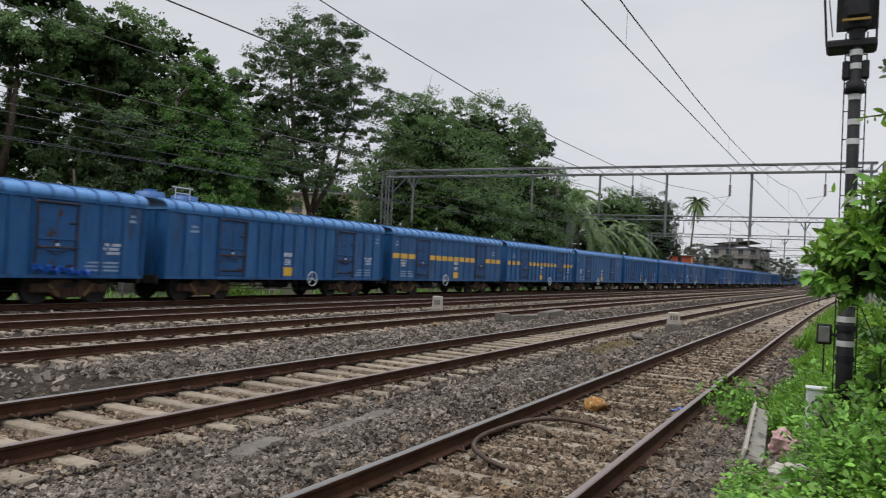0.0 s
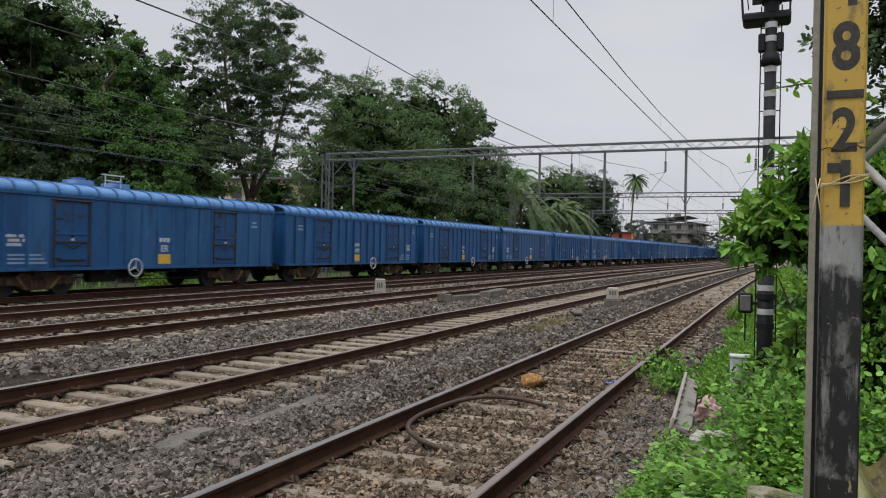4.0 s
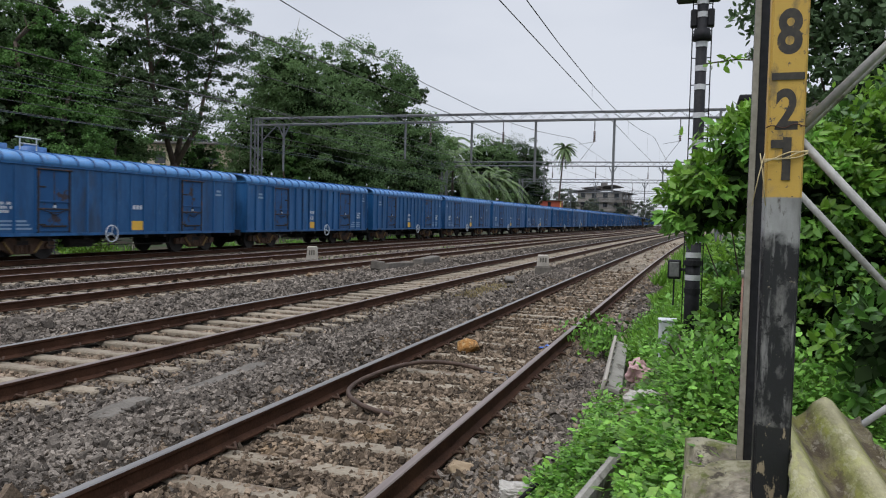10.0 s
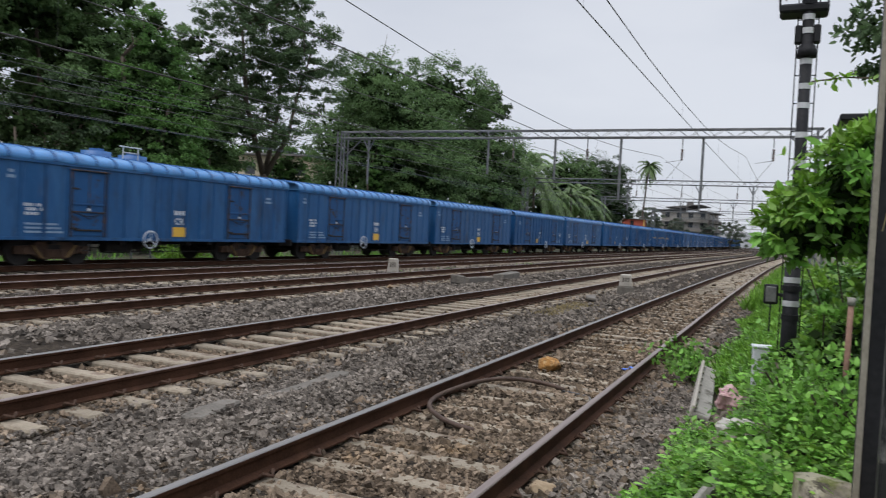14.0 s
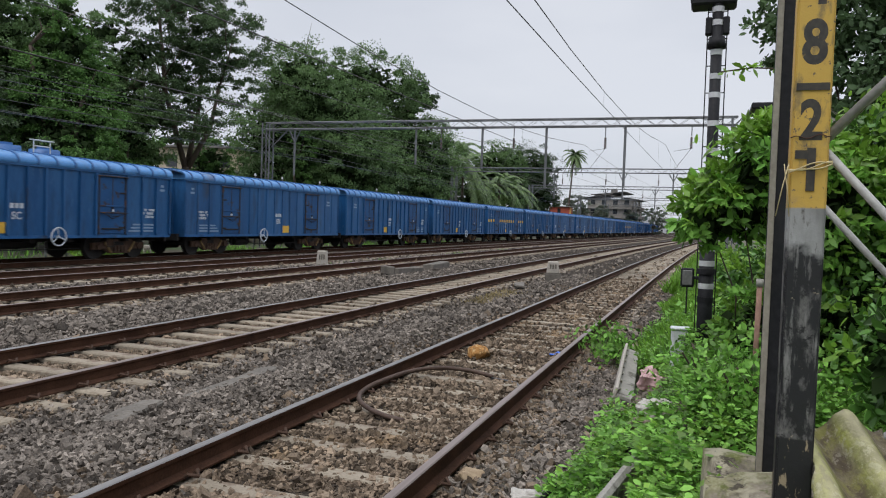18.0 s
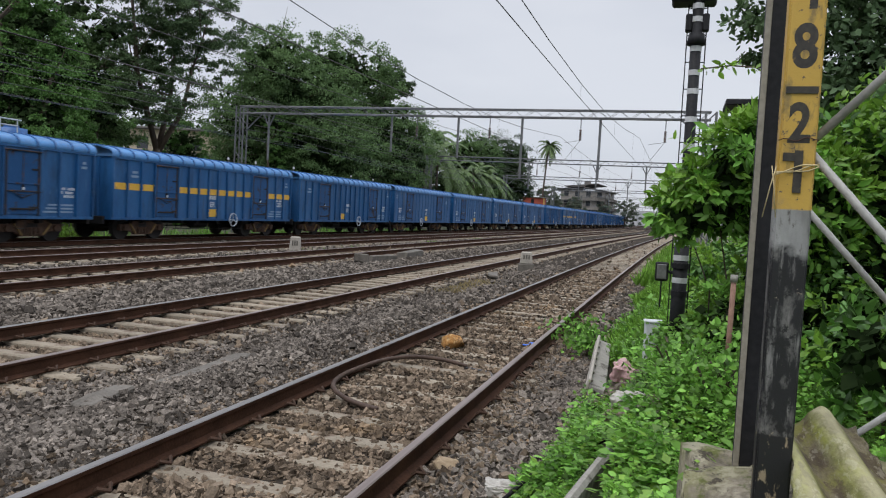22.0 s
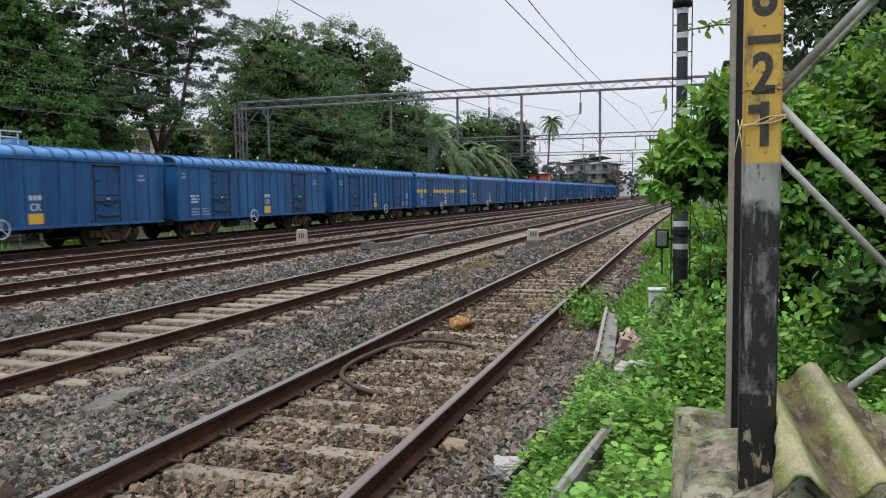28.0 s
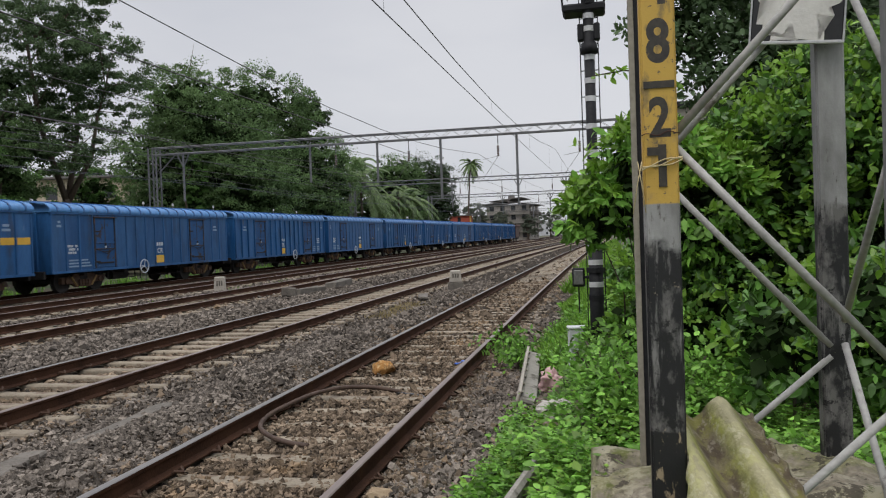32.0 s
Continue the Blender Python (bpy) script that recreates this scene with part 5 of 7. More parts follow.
tree(15, -35.5, 39.5, 2.0, 0.2, crown_blobs(15, 8, 7, 1, 10, 7), 11000, 0.22, M_LEAF_MID, "low leafy tree under the taller trees")
tree(16, -34.0, 69.0, 2.0, 0.2, crown_blobs(16, 11, 10, 1, 8, 7), 9000, 0.25, M_LEAF_DEEP, "low tree under the spreading trees, canopy shade put into its dark leaf colour")
tree(17, -43.0, 104.0, 6.0, 0.4, crown_blobs(17, 14, 12, 3, 9, 8), 12400, 0.33, M_LEAF_DEEP, "dark tree behind the coconut palms")
tree(18, -44.0, 42.0, 3.0, 0.3, crown_blobs(18, 12, 10, 2, 10, 7), 9000, 0.27, M_LEAF_DEEP, "dark tree in the wood behind the tracks")


def palm(seed, x, y, h, fronds, length, label, r=0.17, lean=0.0, droop=1.0, spray=(-0.9, 1.35)):
    rng = np.random.default_rng(seed)
    o = thing("palm_tree", x, y, -0.4, label, "palm tree", "palms beyond the yard")
    pts = [(lean * (t ** 1.6), 0.2 * math.sin(t * 3), h * t) for t in np.linspace(0, 1, 8)]
    v, f = tube_along(pts, 0, 8, [r * (1.3 - 0.6 * t) for t in np.linspace(0, 1, 8)])
    mesh_part("trunk", mesh_from("trunk", v, f, M_BARK, True), o)
    top = Vector(pts[-1])
    for i in range(fronds):
        a = 2 * math.pi * i / fronds + rng.uniform(-0.2, 0.2)
        up = rng.uniform(*spray)
        mid = [top + Vector((math.cos(a), math.sin(a), 0)) * (length * t * math.cos(up * 0.6)) + Vector((0, 0, length * (up * 0.75 * t - droop * 0.75 * t * t))) for t in np.linspace(0, 1, 9)]
        verts, faces = tube_along(mid, 0, 4, [0.03 * (1.2 - t) for t in np.linspace(0, 1, 9)])
        for j in range(46):
            t = 0.08 + 0.92 * j / 46
            k = min(7, int(t * 8))
            p = mid[k].lerp(mid[k + 1], t * 8 - k)
            d = (mid[k + 1] - mid[k]).normalized()
            sd = d.cross(Vector((0, 0, 1))).normalized()
            ln = length * 0.19 * (1 - 0.55 * abs(t - 0.4)) * rng.uniform(0.85, 1.1)
            for s in (-1, 1):
                e = p + sd * s * ln * 0.75 + d * ln * 0.4 + Vector((0, 0, -0.45 * ln))
                n = len(verts)
                verts += [p - d * 0.04, p + d * 0.065, p.lerp(e, 0.55) + d * 0.065, e]
                faces += [(n, n + 1, n + 2), (n, n + 2, n + 3)]
        mesh_part("frond", mesh_from("frond", verts, faces, M_PALM), o)
    return o


palm(31, -29.6, 92.0, 9.8, 20, 5.0, "coconut palm with drooping fronds beside the tracks")
palm(32, -29.5, 98.0, 8.0, 18, 4.8, "low coconut palm with drooping pale fronds")
palm(33, -29.0, 108.0, 8.2, 17, 4.6, "low coconut palm with arching fronds")
palm(36, -28.2, 113.0, 8.0, 18, 4.6, "low coconut palm with pale arching fronds")
palm(34, -32.0, 97.0, 12.0, 18, 4.4, "taller coconut palm among the trees")
palm(35, -29.6, 170.0, 18.6, 34, 3.0, "lone tall coconut palm against the sky", 0.2, 1.2, 0.75, (-2.2, 2.0))


# ---- buildings beyond the line ----
M_WALL_PALE = material("weathered_plaster", (0.26, 0.24, 0.215), (0.42, 0.385, 0.34), 0.9, 0, 0.4, 6, 0.2, spots=(0.18, 0.165, 0.14), spot_at=0.58, spot_scale=0.5)
M_WALL_YELLOW = material("yellow_plaster", (0.46, 0.38, 0.17), (0.60, 0.50, 0.25), 0.9, 0, 0.4, 6, 0.2, spots=(0.32, 0.27, 0.15), spot_at=0.6, spot_scale=0.5)
M_WALL_PINK = material("cream_plaster", (0.44, 0.38, 0.27), (0.58, 0.50, 0.38), 0.9, 0, 0.4, 6, 0.2)
M_ROOF = material("old_sheet_roof", (0.10, 0.095, 0.09), (0.19, 0.175, 0.16), 0.85, 0, 0.6, 8, 0.3)
M_WINDOW = material("dark_window", (0.03, 0.035, 0.04), (0.06, 0.065, 0.07), 0.15, 0, 2, 20, 0.0)
M_RED = material("red_oxide_paint", (0.30, 0.055, 0.03), (0.42, 0.09, 0.05), 0.7, 0, 1, 20, 0.1)
M_ORANGE = material("ochre_paint", (0.55, 0.30, 0.07), (0.68, 0.40, 0.12), 0.7, 0, 1, 20, 0.1)


def building(x, y, w, d, storeys, mat, label, cols=4, rz=0.0, balcony=True, sh=3.1):
    o = thing("building", x, y, -0.4, label, "building", "buildings beyond the line", rz)
    h = storeys * sh
    part("wall", boxed(-w / 2, w / 2, -d / 2, d / 2, 0, h), mat, o)
    part("roof", boxed(-w / 2 - 0.5, w / 2 + 0.5, -d / 2 - 0.5, d / 2 + 0.5, h, h + 0.25, 0.05), M_ROOF, o)
    for face, (n, span) in enumerate(((cols, w), (max(2, cols - 1), d))):
        for s in range(storeys):
            for i in range(n):
                u = -span / 2 + span * (i + 0.5) / n
                z = s * sh + 1.0
                if face == 0:
                    win = part("window", boxed(u - 0.6, u + 0.6, -d / 2 - 0.05, -d / 2 + 0.02, z, z + 1.3), M_WINDOW, o)
                    part("sill", boxed(u - 0.7, u + 0.7, -d / 2 - 0.25, -d / 2, z - 0.1, z, 0.01), mat, win)
                else:
                    win = part("window", boxed(w / 2 - 0.02, w / 2 + 0.05, u - 0.6, u + 0.6, z, z + 1.3), M_WINDOW, o)
                    part("sill", boxed(w / 2, w / 2 + 0.25, u - 0.7, u + 0.7, z - 0.1, z, 0.01), mat, win)
            if balcony and s:
                part("balcony", boxed(-w / 2 - 0.3, w / 2 + 0.9, -d / 2 - 0.9, -d / 2, s * sh - 0.12, s * sh, 0.02), M_CONCRETE, o)
                part("balcony", boxed(w / 2, w / 2 + 0.9, -d / 2, d / 2, s * sh - 0.12, s * sh, 0.02), M_CONCRETE, o)
                part("parapet", boxed(w / 2 + 0.8, w / 2 + 0.9, -d / 2 - 0.9, d / 2, s * sh, s * sh + 0.8, 0.02), mat, o)
    return o


building(-46.5, 66.0, 9, 8, 2, M_WALL_PINK, "pale yellow house half hidden behind trees", 3, 12)
building(-53.0, 72.5, 9, 8, 3, M_WALL_PINK, "cream plastered house among the trees", 3, 12)
building(-37.5, 15.8, 5, 5, 2, M_WALL_YELLOW, "yellow house half hidden behind trees", 3, 0, False, 3.6)
b1 = building(-24.0, 214.0, 12, 16, 4, M_WALL_PALE, "weathered four-storey block with balconies and a sheet roof", 4, -4, True, 2.45)
for k, (x0, x1, z0, z1) in enumerate(((-8.0, 1, 9.9, 11.4), (-2, 8.0, 9.8, 11.2), (-5, 4, 11.0, 11.9))):
    lean = boxed(x0, x1, -9, 7, -0.08, 0.08, 0.02)
    for vv in lean.verts:
        vv.co.z += z0 + (z1 - z0) * ((vv.co.x - x0) / (x1 - x0) if k != 1 else (x1 - vv.co.x) / (x1 - x0))
    part("sheet_roof", lean, M_ROOF, b1, "sloping rusty sheet roof")
part("water_tank", rodded((0, -2, 11.6), (0, -2, 12.7), 0.9, 14), M_ROOF, b1)
building(-35.0, 212.0, 12, 14, 2, M_WALL_PALE, "low weathered building with a rusty roof beside the line", 4, -4, True)
shed = thing("trackside_hut", -29.5, 168.0, -0.4, "red and ochre painted hut beside the line", "hut")
part("wall", boxed(-3.4, 1.1, -2, 2, 0, 6.4, 0.03), M_RED, shed)
part("side_wall", boxed(1.1, 1.4, -2, -1.6, 0, 6.4, 0.03), M_ORANGE, shed)
part("roof", boxed(-3.6, 1.8, -2.4, 2.4, 6.4, 6.6, 0.05), M_ROOF, shed)
part("window", boxed(-1.6, -0.9, -2.05, -1.98, 3.4, 6.1), M_BLACK, shed)
# station foot bridge far along the line
M_BRIDGE = material("pale_bridge_paint", (0.42, 0.43, 0.45), (0.56, 0.57, 0.59), 0.7, 0, 0.5, 8, 0.1)
fb = thing("foot_bridge", -8.0, 430.0, -0.4, "pale covered station foot bridge across the tracks", "foot bridge")
part("deck", boxed(-26, 26, -2, 2, 6.6, 7.2, 0.05), M_BRIDGE, fb)
part("roof", boxed(-27, 27, -2.6, 2.6, 10.2, 10.6, 0.1), M_BRIDGE, fb)
for i in range(14):
    part("bridge_post", boxed(-26 + i * 4 - 0.12, -26 + i * 4 + 0.12, -2.05, -1.85, 7.2, 10.2), M_BRIDGE, fb)
part("railing", boxed(-26, 26, -2.05, -1.95, 7.2, 8.4), M_BRIDGE, fb)
for x in (-25, -13, -2, 12, 25):
    part("pier", boxed(x - 0.5, x + 0.5, -1.2, 1.2, 0, 6.6, 0.05), M_BRIDGE, fb)
building(-20.0, 500.0, 40, 12, 3, M_BRIDGE, "pale station block far along the line", 10, 0, False)
building(18.0, 440.0, 30, 12, 3, M_BRIDGE, "pale building far along the line", 8, 0, False)
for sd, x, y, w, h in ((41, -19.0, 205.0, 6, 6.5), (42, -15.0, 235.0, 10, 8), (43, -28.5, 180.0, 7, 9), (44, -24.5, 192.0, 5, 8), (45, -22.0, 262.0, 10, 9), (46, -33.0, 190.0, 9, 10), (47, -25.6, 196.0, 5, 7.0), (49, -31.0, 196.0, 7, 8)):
    tree(sd, x, y, 2.5, 0.25, crown_blobs(sd, w, w, 2.0, h, 9, 0.3), 4200, 0.52, M_LEAF_FAR, "far tree along the line, haze put into its grey-green leaf colour", core=False)


# ---- shrubs and weeds on the bank ----
def bush(seed, name, x, y, z, blobs, leaves, size, mat, label, core=0.8, droop=0.25, aspect=0.55, young=0, stems=6, stalk=1.0):
    rng = np.random.default_rng(seed)
    o = thing(name, x, y, z, label, "shrub", "shrubs on the bank")
    v, f = [], []
    for i in range(stems):
        bx = blobs[i % len(blobs)]
        a, b = tube_along([(rng.normal() * 0.15, rng.normal() * 0.15, -0.1), (bx[0] * 0.5, bx[1] * 0.5, bx[2] * 0.6), (bx[0], bx[1], bx[2] + bx[5] * 0.6)], 0, 5, [0.03 * stalk, 0.02 * stalk, 0.008 * stalk])
        n = len(v)
        v += a
        f += [tuple(q + n for q in g) for g in b]
    mesh_part("stem", mesh_from("stem", v, f, M_BARK, True), o)
    p, nn = blob_points(rng, blobs, leaves, 0.6, 34, 0.24)
    vv, ff = leaf_cloud(rng, p, nn * 0.5, size, aspect, droop, 0.8, False, nn)
    lf = mesh_part("leaves", fast_mesh("leaves", vv, ff, mat), o)
    # the shrub's inside shade is painted with darkened leaves
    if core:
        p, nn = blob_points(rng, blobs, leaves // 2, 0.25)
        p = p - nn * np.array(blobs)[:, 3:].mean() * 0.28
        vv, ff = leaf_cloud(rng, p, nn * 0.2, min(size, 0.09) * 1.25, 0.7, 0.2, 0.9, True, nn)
        mesh_part("inner_foliage", fast_mesh("inner_foliage", vv, ff, M_LEAF_INNER_SHADE), lf, "inner leaves coloured dark as shade")
    if young:
        # paler yellow-green leaves, kept to the upper sides
        p, nn = blob_points(rng, blobs, young * 2, 0.98, 26, 0.24)
        k = nn[:, 2] > 0.75
        p, nn = p[k], nn[k]
        p[:, 2] += 0.03
        vv, ff = leaf_cloud(rng, p, nn * 0.6, size * 0.9, aspect, droop, 0.8, False, nn)
        mesh_part("young_leaves", fast_mesh("young_leaves", vv, ff, M_BUSH_LIGHT), lf, "paler leaves on the upper sides")
    return o


bush(61, "shrub", 0.55, 6.5, 0.4, [(-0.3, 0, 1.55, 0.36, 0.4, 0.30), (0.0, -0.1, 1.85, 0.42, 0.4, 0.36), (-0.55, 0.0, 1.42, 0.22, 0.3, 0.18), (0.35, 0, 1.5, 0.45, 0.5, 0.5)], 5000, 0.095, M_WEED, "leafy green shrub growing round the signal post", 0.72, aspect=0.42, droop=0.5, young=2200, stems=3, stalk=0.35)
bush(62, "shrub", 1.6, 6.8, 0.4, [(0, 0, 1.6, 0.8, 0.7, 0.8), (0.5, -0.2, 2.1, 0.8, 0.7, 0.6), (-0.3, -0.2, 0.8, 0.7, 0.6, 0.6), (0.6, -0.4, 1.1, 0.7, 0.6, 0.7)], 11000, 0.078, M_BUSH, "dense tangled green shrub behind the column", 0.78, young=5200)
bush(63, "shrub", 2.6, 6.2, 0.4, [(0, 0, 1.6, 0.9, 0.8, 0.9), (0.5, 0, 2.3, 1.0, 0.8, 0.9), (0.9, -0.4, 1.0, 0.8, 0.7, 0.8)], 12000, 0.08, M_BUSH, "tall dense shrub overgrowing the bank", 0.8, young=5600)
bush(64, "shrub", 3.6, 5.2, 0.3, [(0, 0, 1.4, 1.0, 0.8, 1.0), (0.2, 0.2, 2.8, 1.0, 0.8, 1.0)], 8000, 0.10, M_BUSH, "dense dark shrub on the bank", 0.8, young=1200)
bush(65, "shrub", 2.3, 11.2, 0.2, [(0, 0, 2.2, 1.2, 1.1, 1.0), (0.5, 0, 3.6, 1.4, 1.2, 1.1), (-1.0, 0.4, 4.5, 0.75, 0.7, 0.7), (-0.2, 0.3, 5.2, 1.1, 0.8, 0.8)], 12000, 0.10, M_LEAF_DARK, "tall airy small-leaved tree-like shrub behind the signal", 0.8)
bush(69, "shrub", 0.5, 6.3, 0.5, [(-0.1, 0, 0.42, 0.3, 0.3, 0.38), (0.3, 0.1, 0.5, 0.38, 0.35, 0.42), (0.05, 0.45, 0.4, 0.35, 0.35, 0.4)], 2800, 0.065, M_WEED, "bright green low shrub beside the signal post", 0.6, young=500, stems=4, stalk=0.35)
bush(66, "shrub", 1.1, 9.2, 0.3, [(0, 0, 0.7, 0.9, 0.9, 0.6), (0.6, 0.4, 1.1, 0.8, 0.8, 0.7), (-0.1, 2.0, 0.7, 0.8, 0.9, 0.6)], 7000, 0.09, M_BUSH, "bright low shrub beside the signal post", 0.75, young=2000)
bush(68, "shrub", 1.15, 4.7, 0.62, [(0, 0, 0.45, 0.4, 0.4, 0.35), (0.45, 0.1, 0.55, 0.4, 0.4, 0.4), (0.9, 0.0, 0.6, 0.4, 0.4, 0.4)], 2200, 0.085, M_BUSH, "broad-leaved bright green plant behind the column", 0.5, young=500, aspect=0.5, stems=4, stalk=0.4)
bush(67, "shrub", 3.4, 12.0, 0.0, [(0, 0, 3.0, 1.8, 1.5, 1.8), (0.5, 0.2, 5.2, 1.9, 1.5, 1.4)], 7000, 0.17, M_LEAF_DARK, "tall dark shrub at the back of the bank", 0.85)

# reaching twig with pale leaves
rng = np.random.default_rng(70)
tw = thing("leafy_twig", 0.5, 6.2, 2.98, "thin twig with small pale green leaves reaching out", "twig")
pts = [(0.25, 0, -0.15), (0.05, 0, 0.0), (-0.2, 0, 0.02), (-0.42, 0.02, 0.0)]
v, f = tube_along(pts, 0.006, 5)
mesh_part("stem", mesh_from("stem", v, f, M_BARK), tw)
cc = np.array([np.array(pts[int(t)]) + (t - int(t)) * (np.array(pts[int(t) + 1]) - np.array(pts[int(t)])) for t in rng.uniform(0, 2.99, 60)]) + rng.normal(size=(60, 3)) * 0.014
v, f = leaf_cloud(rng, cc, np.tile([0.0, -0.2, -0.2], (60, 1)), 0.06, 0.6, 0.1, 0.7)
mesh_part("leaves", fast_mesh("leaves", v, f, M_BUSH_LIGHT), tw)


def scatter(seed, n, x0, x1, y0, y1, keep, power=1.0):
    rng = np.random.default_rng(seed)
    x = rng.uniform(x0, x1, n)
    y = y0 + (y1 - y0) * rng.uniform(0, 1, n) ** power
    k = keep(x, y, rng)
    return rng, x[k], y[k]


def weed_keep(x, y, rng):
    x0 = -1.05 + 0.12 * np.sin(y * 0.9) + 0.05 * np.sin(y * 2.3)
    patch = 0.5 + 0.35 * wob(x, y, 1.4, 5)
    for cx, cy, rx, ry in ((-0.42, 7.2, 0.30, 0.8), (-0.22, 5.6, 0.20, 0.42), (-0.33, 4.15, 0.075, 0.8), (-0.62, 8.6, 0.14, 1.2), (-0.17, 7.35, 0.13, 0.3)):
        patch = np.where(((x - cx) / rx) ** 2 + ((y - cy) / ry) ** 2 < 1, -0.42, patch)
    return (x > x0 + 0.22 + 0.15 * rng.uniform(size=len(x))) & (rng.uniform(size=len(x)) < np.clip(patch + 0.45, 0.03, 1.0))


def weed_patch(seed, n, x0, x1, y0, y1, height, leaf, mat, label, name="weeds", power=1.0, keep=weed_keep, per=5):
    """Low broad-leaved weeds: small rosettes of leaves on short stems."""
    rng, x, y = scatter(seed, n, x0, x1, y0, y1, keep, power)
    hh = height * (0.5 + 0.3 * wob(x, y, 2.1, 7) + 0.2 * wob(x, y, 5.3, 2)) * rng.uniform(0.4, 1.35, len(x))
    hh = np.clip(hh, 0.03, None)
    size = np.repeat(rng.uniform(0.6, 1.5, len(x)), per)
    c = np.repeat(np.stack([x + bend(y), y, bank_height(x, y)], -1), per, 0)
    up = rng.uniform(0.25, 1.0, len(c))
    a = rng.uniform(0, 2 * math.pi, len(c))
    out = np.stack([np.cos(a), np.sin(a), np.zeros(len(c))], -1)
    c = c + out * (leaf * size * rng.uniform(0.1, 1.0, len(c)) * (1.25 - 0.7 * up))[:, None]
    c[:, 2] += up * np.repeat(hh, per)
    nn = out + np.array([0, 0, 1.0]) * (0.55 * up - 0.1)[:, None]
    v, f = leaf_cloud(rng, c, nn, leaf * size, 0.62, 0.05, 0.22, y1 > 7.5 or y1 < 3, out * 0.45 + [0, 0, 1.0])
    return tagged(new(name, fast_mesh(name, v, f, mat)), label, "weeds", kind="stuff")


weed_patch(81, 11500, -1.1, 2.3, 2.2, 7.0, 0.36, 0.038, M_WEED, "lush low green weeds covering the bank", per=9)
weed_patch(82, 6500, -1.2, 2.2, 6.5, 14.0, 0.28, 0.058, M_WEED, "low green weeds along the foot of the bank", per=9)
weed_patch(83, 3400, -1.1, 1.4, 2.2, 9.0, 0.38, 0.038, M_BUSH_LIGHT, "pale young weeds on the bank", per=5)
weed_patch(85, 2600, -1.1, 6.5, -8.0, 2.2, 0.16, 0.10, M_WEED, "low weeds on the bank behind the viewpoint", per=6, keep=lambda x, y, rng: weed_keep(x, y, rng) & ((x - 0.1) ** 2 + y ** 2 > 0.8))
weed_patch(84, 2200, -1.5, 3.0, 14.0, 60.0, 0.22, 0.14, M_WEED, "weeds along the line", power=1.6)


def grass_patch(seed, n, x0, x1, y0, y1, length, mat, label, height, keep=None, power=1.0):
    rng, x, y = scatter(seed, n, x0, x1, y0, y1, keep or (lambda x, y, rng: np.ones(len(x), bool)), power)
    base = np.stack([x + bend(y), y, height(x, y)], -1)
    d = rng.normal(size=base.shape) * [0.35, 0.35, 0.1] + [0, 0, 1]
    v, f = leaf_cloud(rng, base, d, length, 0.12, 0.0, 0.15, True)
    return tagged(new("grass", fast_mesh("grass", v, f, mat)), label, "grass", kind="stuff")


grass_patch(85, 16000, -1.05, 0.3, 9.5, 24.0, 0.20, M_GRASS, "bright green grass verge beside the track", bank_height, weed_keep)
grass_patch(86, 7000, -1.2, 1.0, 24.0, 110.0, 0.45, M_GRASS, "bright green grass far along the verge", bank_height, None, 1.5)
grass_patch(87, 9000, -29.0, -24.6, 10.0, 75.0, 0.36, M_WEED, "grass and weeds behind the far track", lambda x, y: np.full_like(x, -0.4), lambda x, y, rng: wob(x, y, 0.7, 4) + 0.3 * rng.normal(size=len(x)) > 0.25, 1.3)
grass_patch(88, 1600, -15.6, -14.4, 22.0, 60.0, 0.14, M_GRASS, "thin grass between far tracks", lambda x, y: np.full_like(x, -0.24), lambda x, y, rng: wob(x, y, 0.5, 3) > 0.3)
grass_patch(89, 900, -5.6, -4.6, 17.5, 21.5, 0.10, material("dry_grass", (0.22, 0.17, 0.07), (0.34, 0.27, 0.12), 0.9, 0, 3, 20, 0.0, island=0.3), "dry yellow grass between the tracks", lambda x, y: np.full_like(x, -0.2))


def clump(seed, x, y, z, r, leaves, size, label, mat=M_WEED):
    rng = np.random.default_rng(seed)
    o = thing("weed_clump", x, y, z, label, "weed", "weed clumps")
    p = rng.normal(size=(leaves, 3)) * [r * 0.5, r * 0.5, r * 0.3] + [0, 0, r * 0.45]
    v, f = leaf_cloud(rng, p, rng.normal(size=(leaves, 3)) * 0.5 + [0, 0, 0.5], size, 0.55, 0.1, 0.6)
    mesh_part("leaves", fast_mesh("leaves", v, f, mat), o)
    st, fs = [], []
    for i in range(8):
        a, b = tube_along([(rng.normal() * r * 0.15, rng.normal() * r * 0.15, -0.03), (rng.normal() * r * 0.4, rng.normal() * r * 0.4, r * 0.7)], 0.008, 4)
        n = len(st)
        st += a
        fs += [tuple(q + n for q in g) for g in b]
    tagged(mesh_part("stem", mesh_from("stem", st, fs, M_BARK), o), kind="stuff")
    return o


clump(91, -1.33, 11.9, -0.2, 0.42, 420, 0.085, "leafy weed clump at the edge of the ballast")
clump(92, -1.1, 10.9, -0.15, 0.3, 260, 0.075, "small weed clump at the edge of the ballast")
clump(95, 0.34, 5.0, 0.62, 0.42, 620, 0.05, "tall leafy weed beside the rusty pipe")
clump(96, 0.55, 5.2, 0.62, 0.45, 620, 0.05, "tall leafy weed on the bank")
clump(97, 0.12, 5.9, 0.6, 0.38, 480, 0.05, "leafy weed on the bank near the signal")
clump(93, -23.9, 24.8, -0.36, 0.75, 500, 0.16, "tall weed growing beside the far track", M_BUSH_LIGHT)
clump(94, -24.2, 26.2, -0.36, 0.6, 300, 0.16, "weed growing beside the far track", M_BUSH_LIGHT)


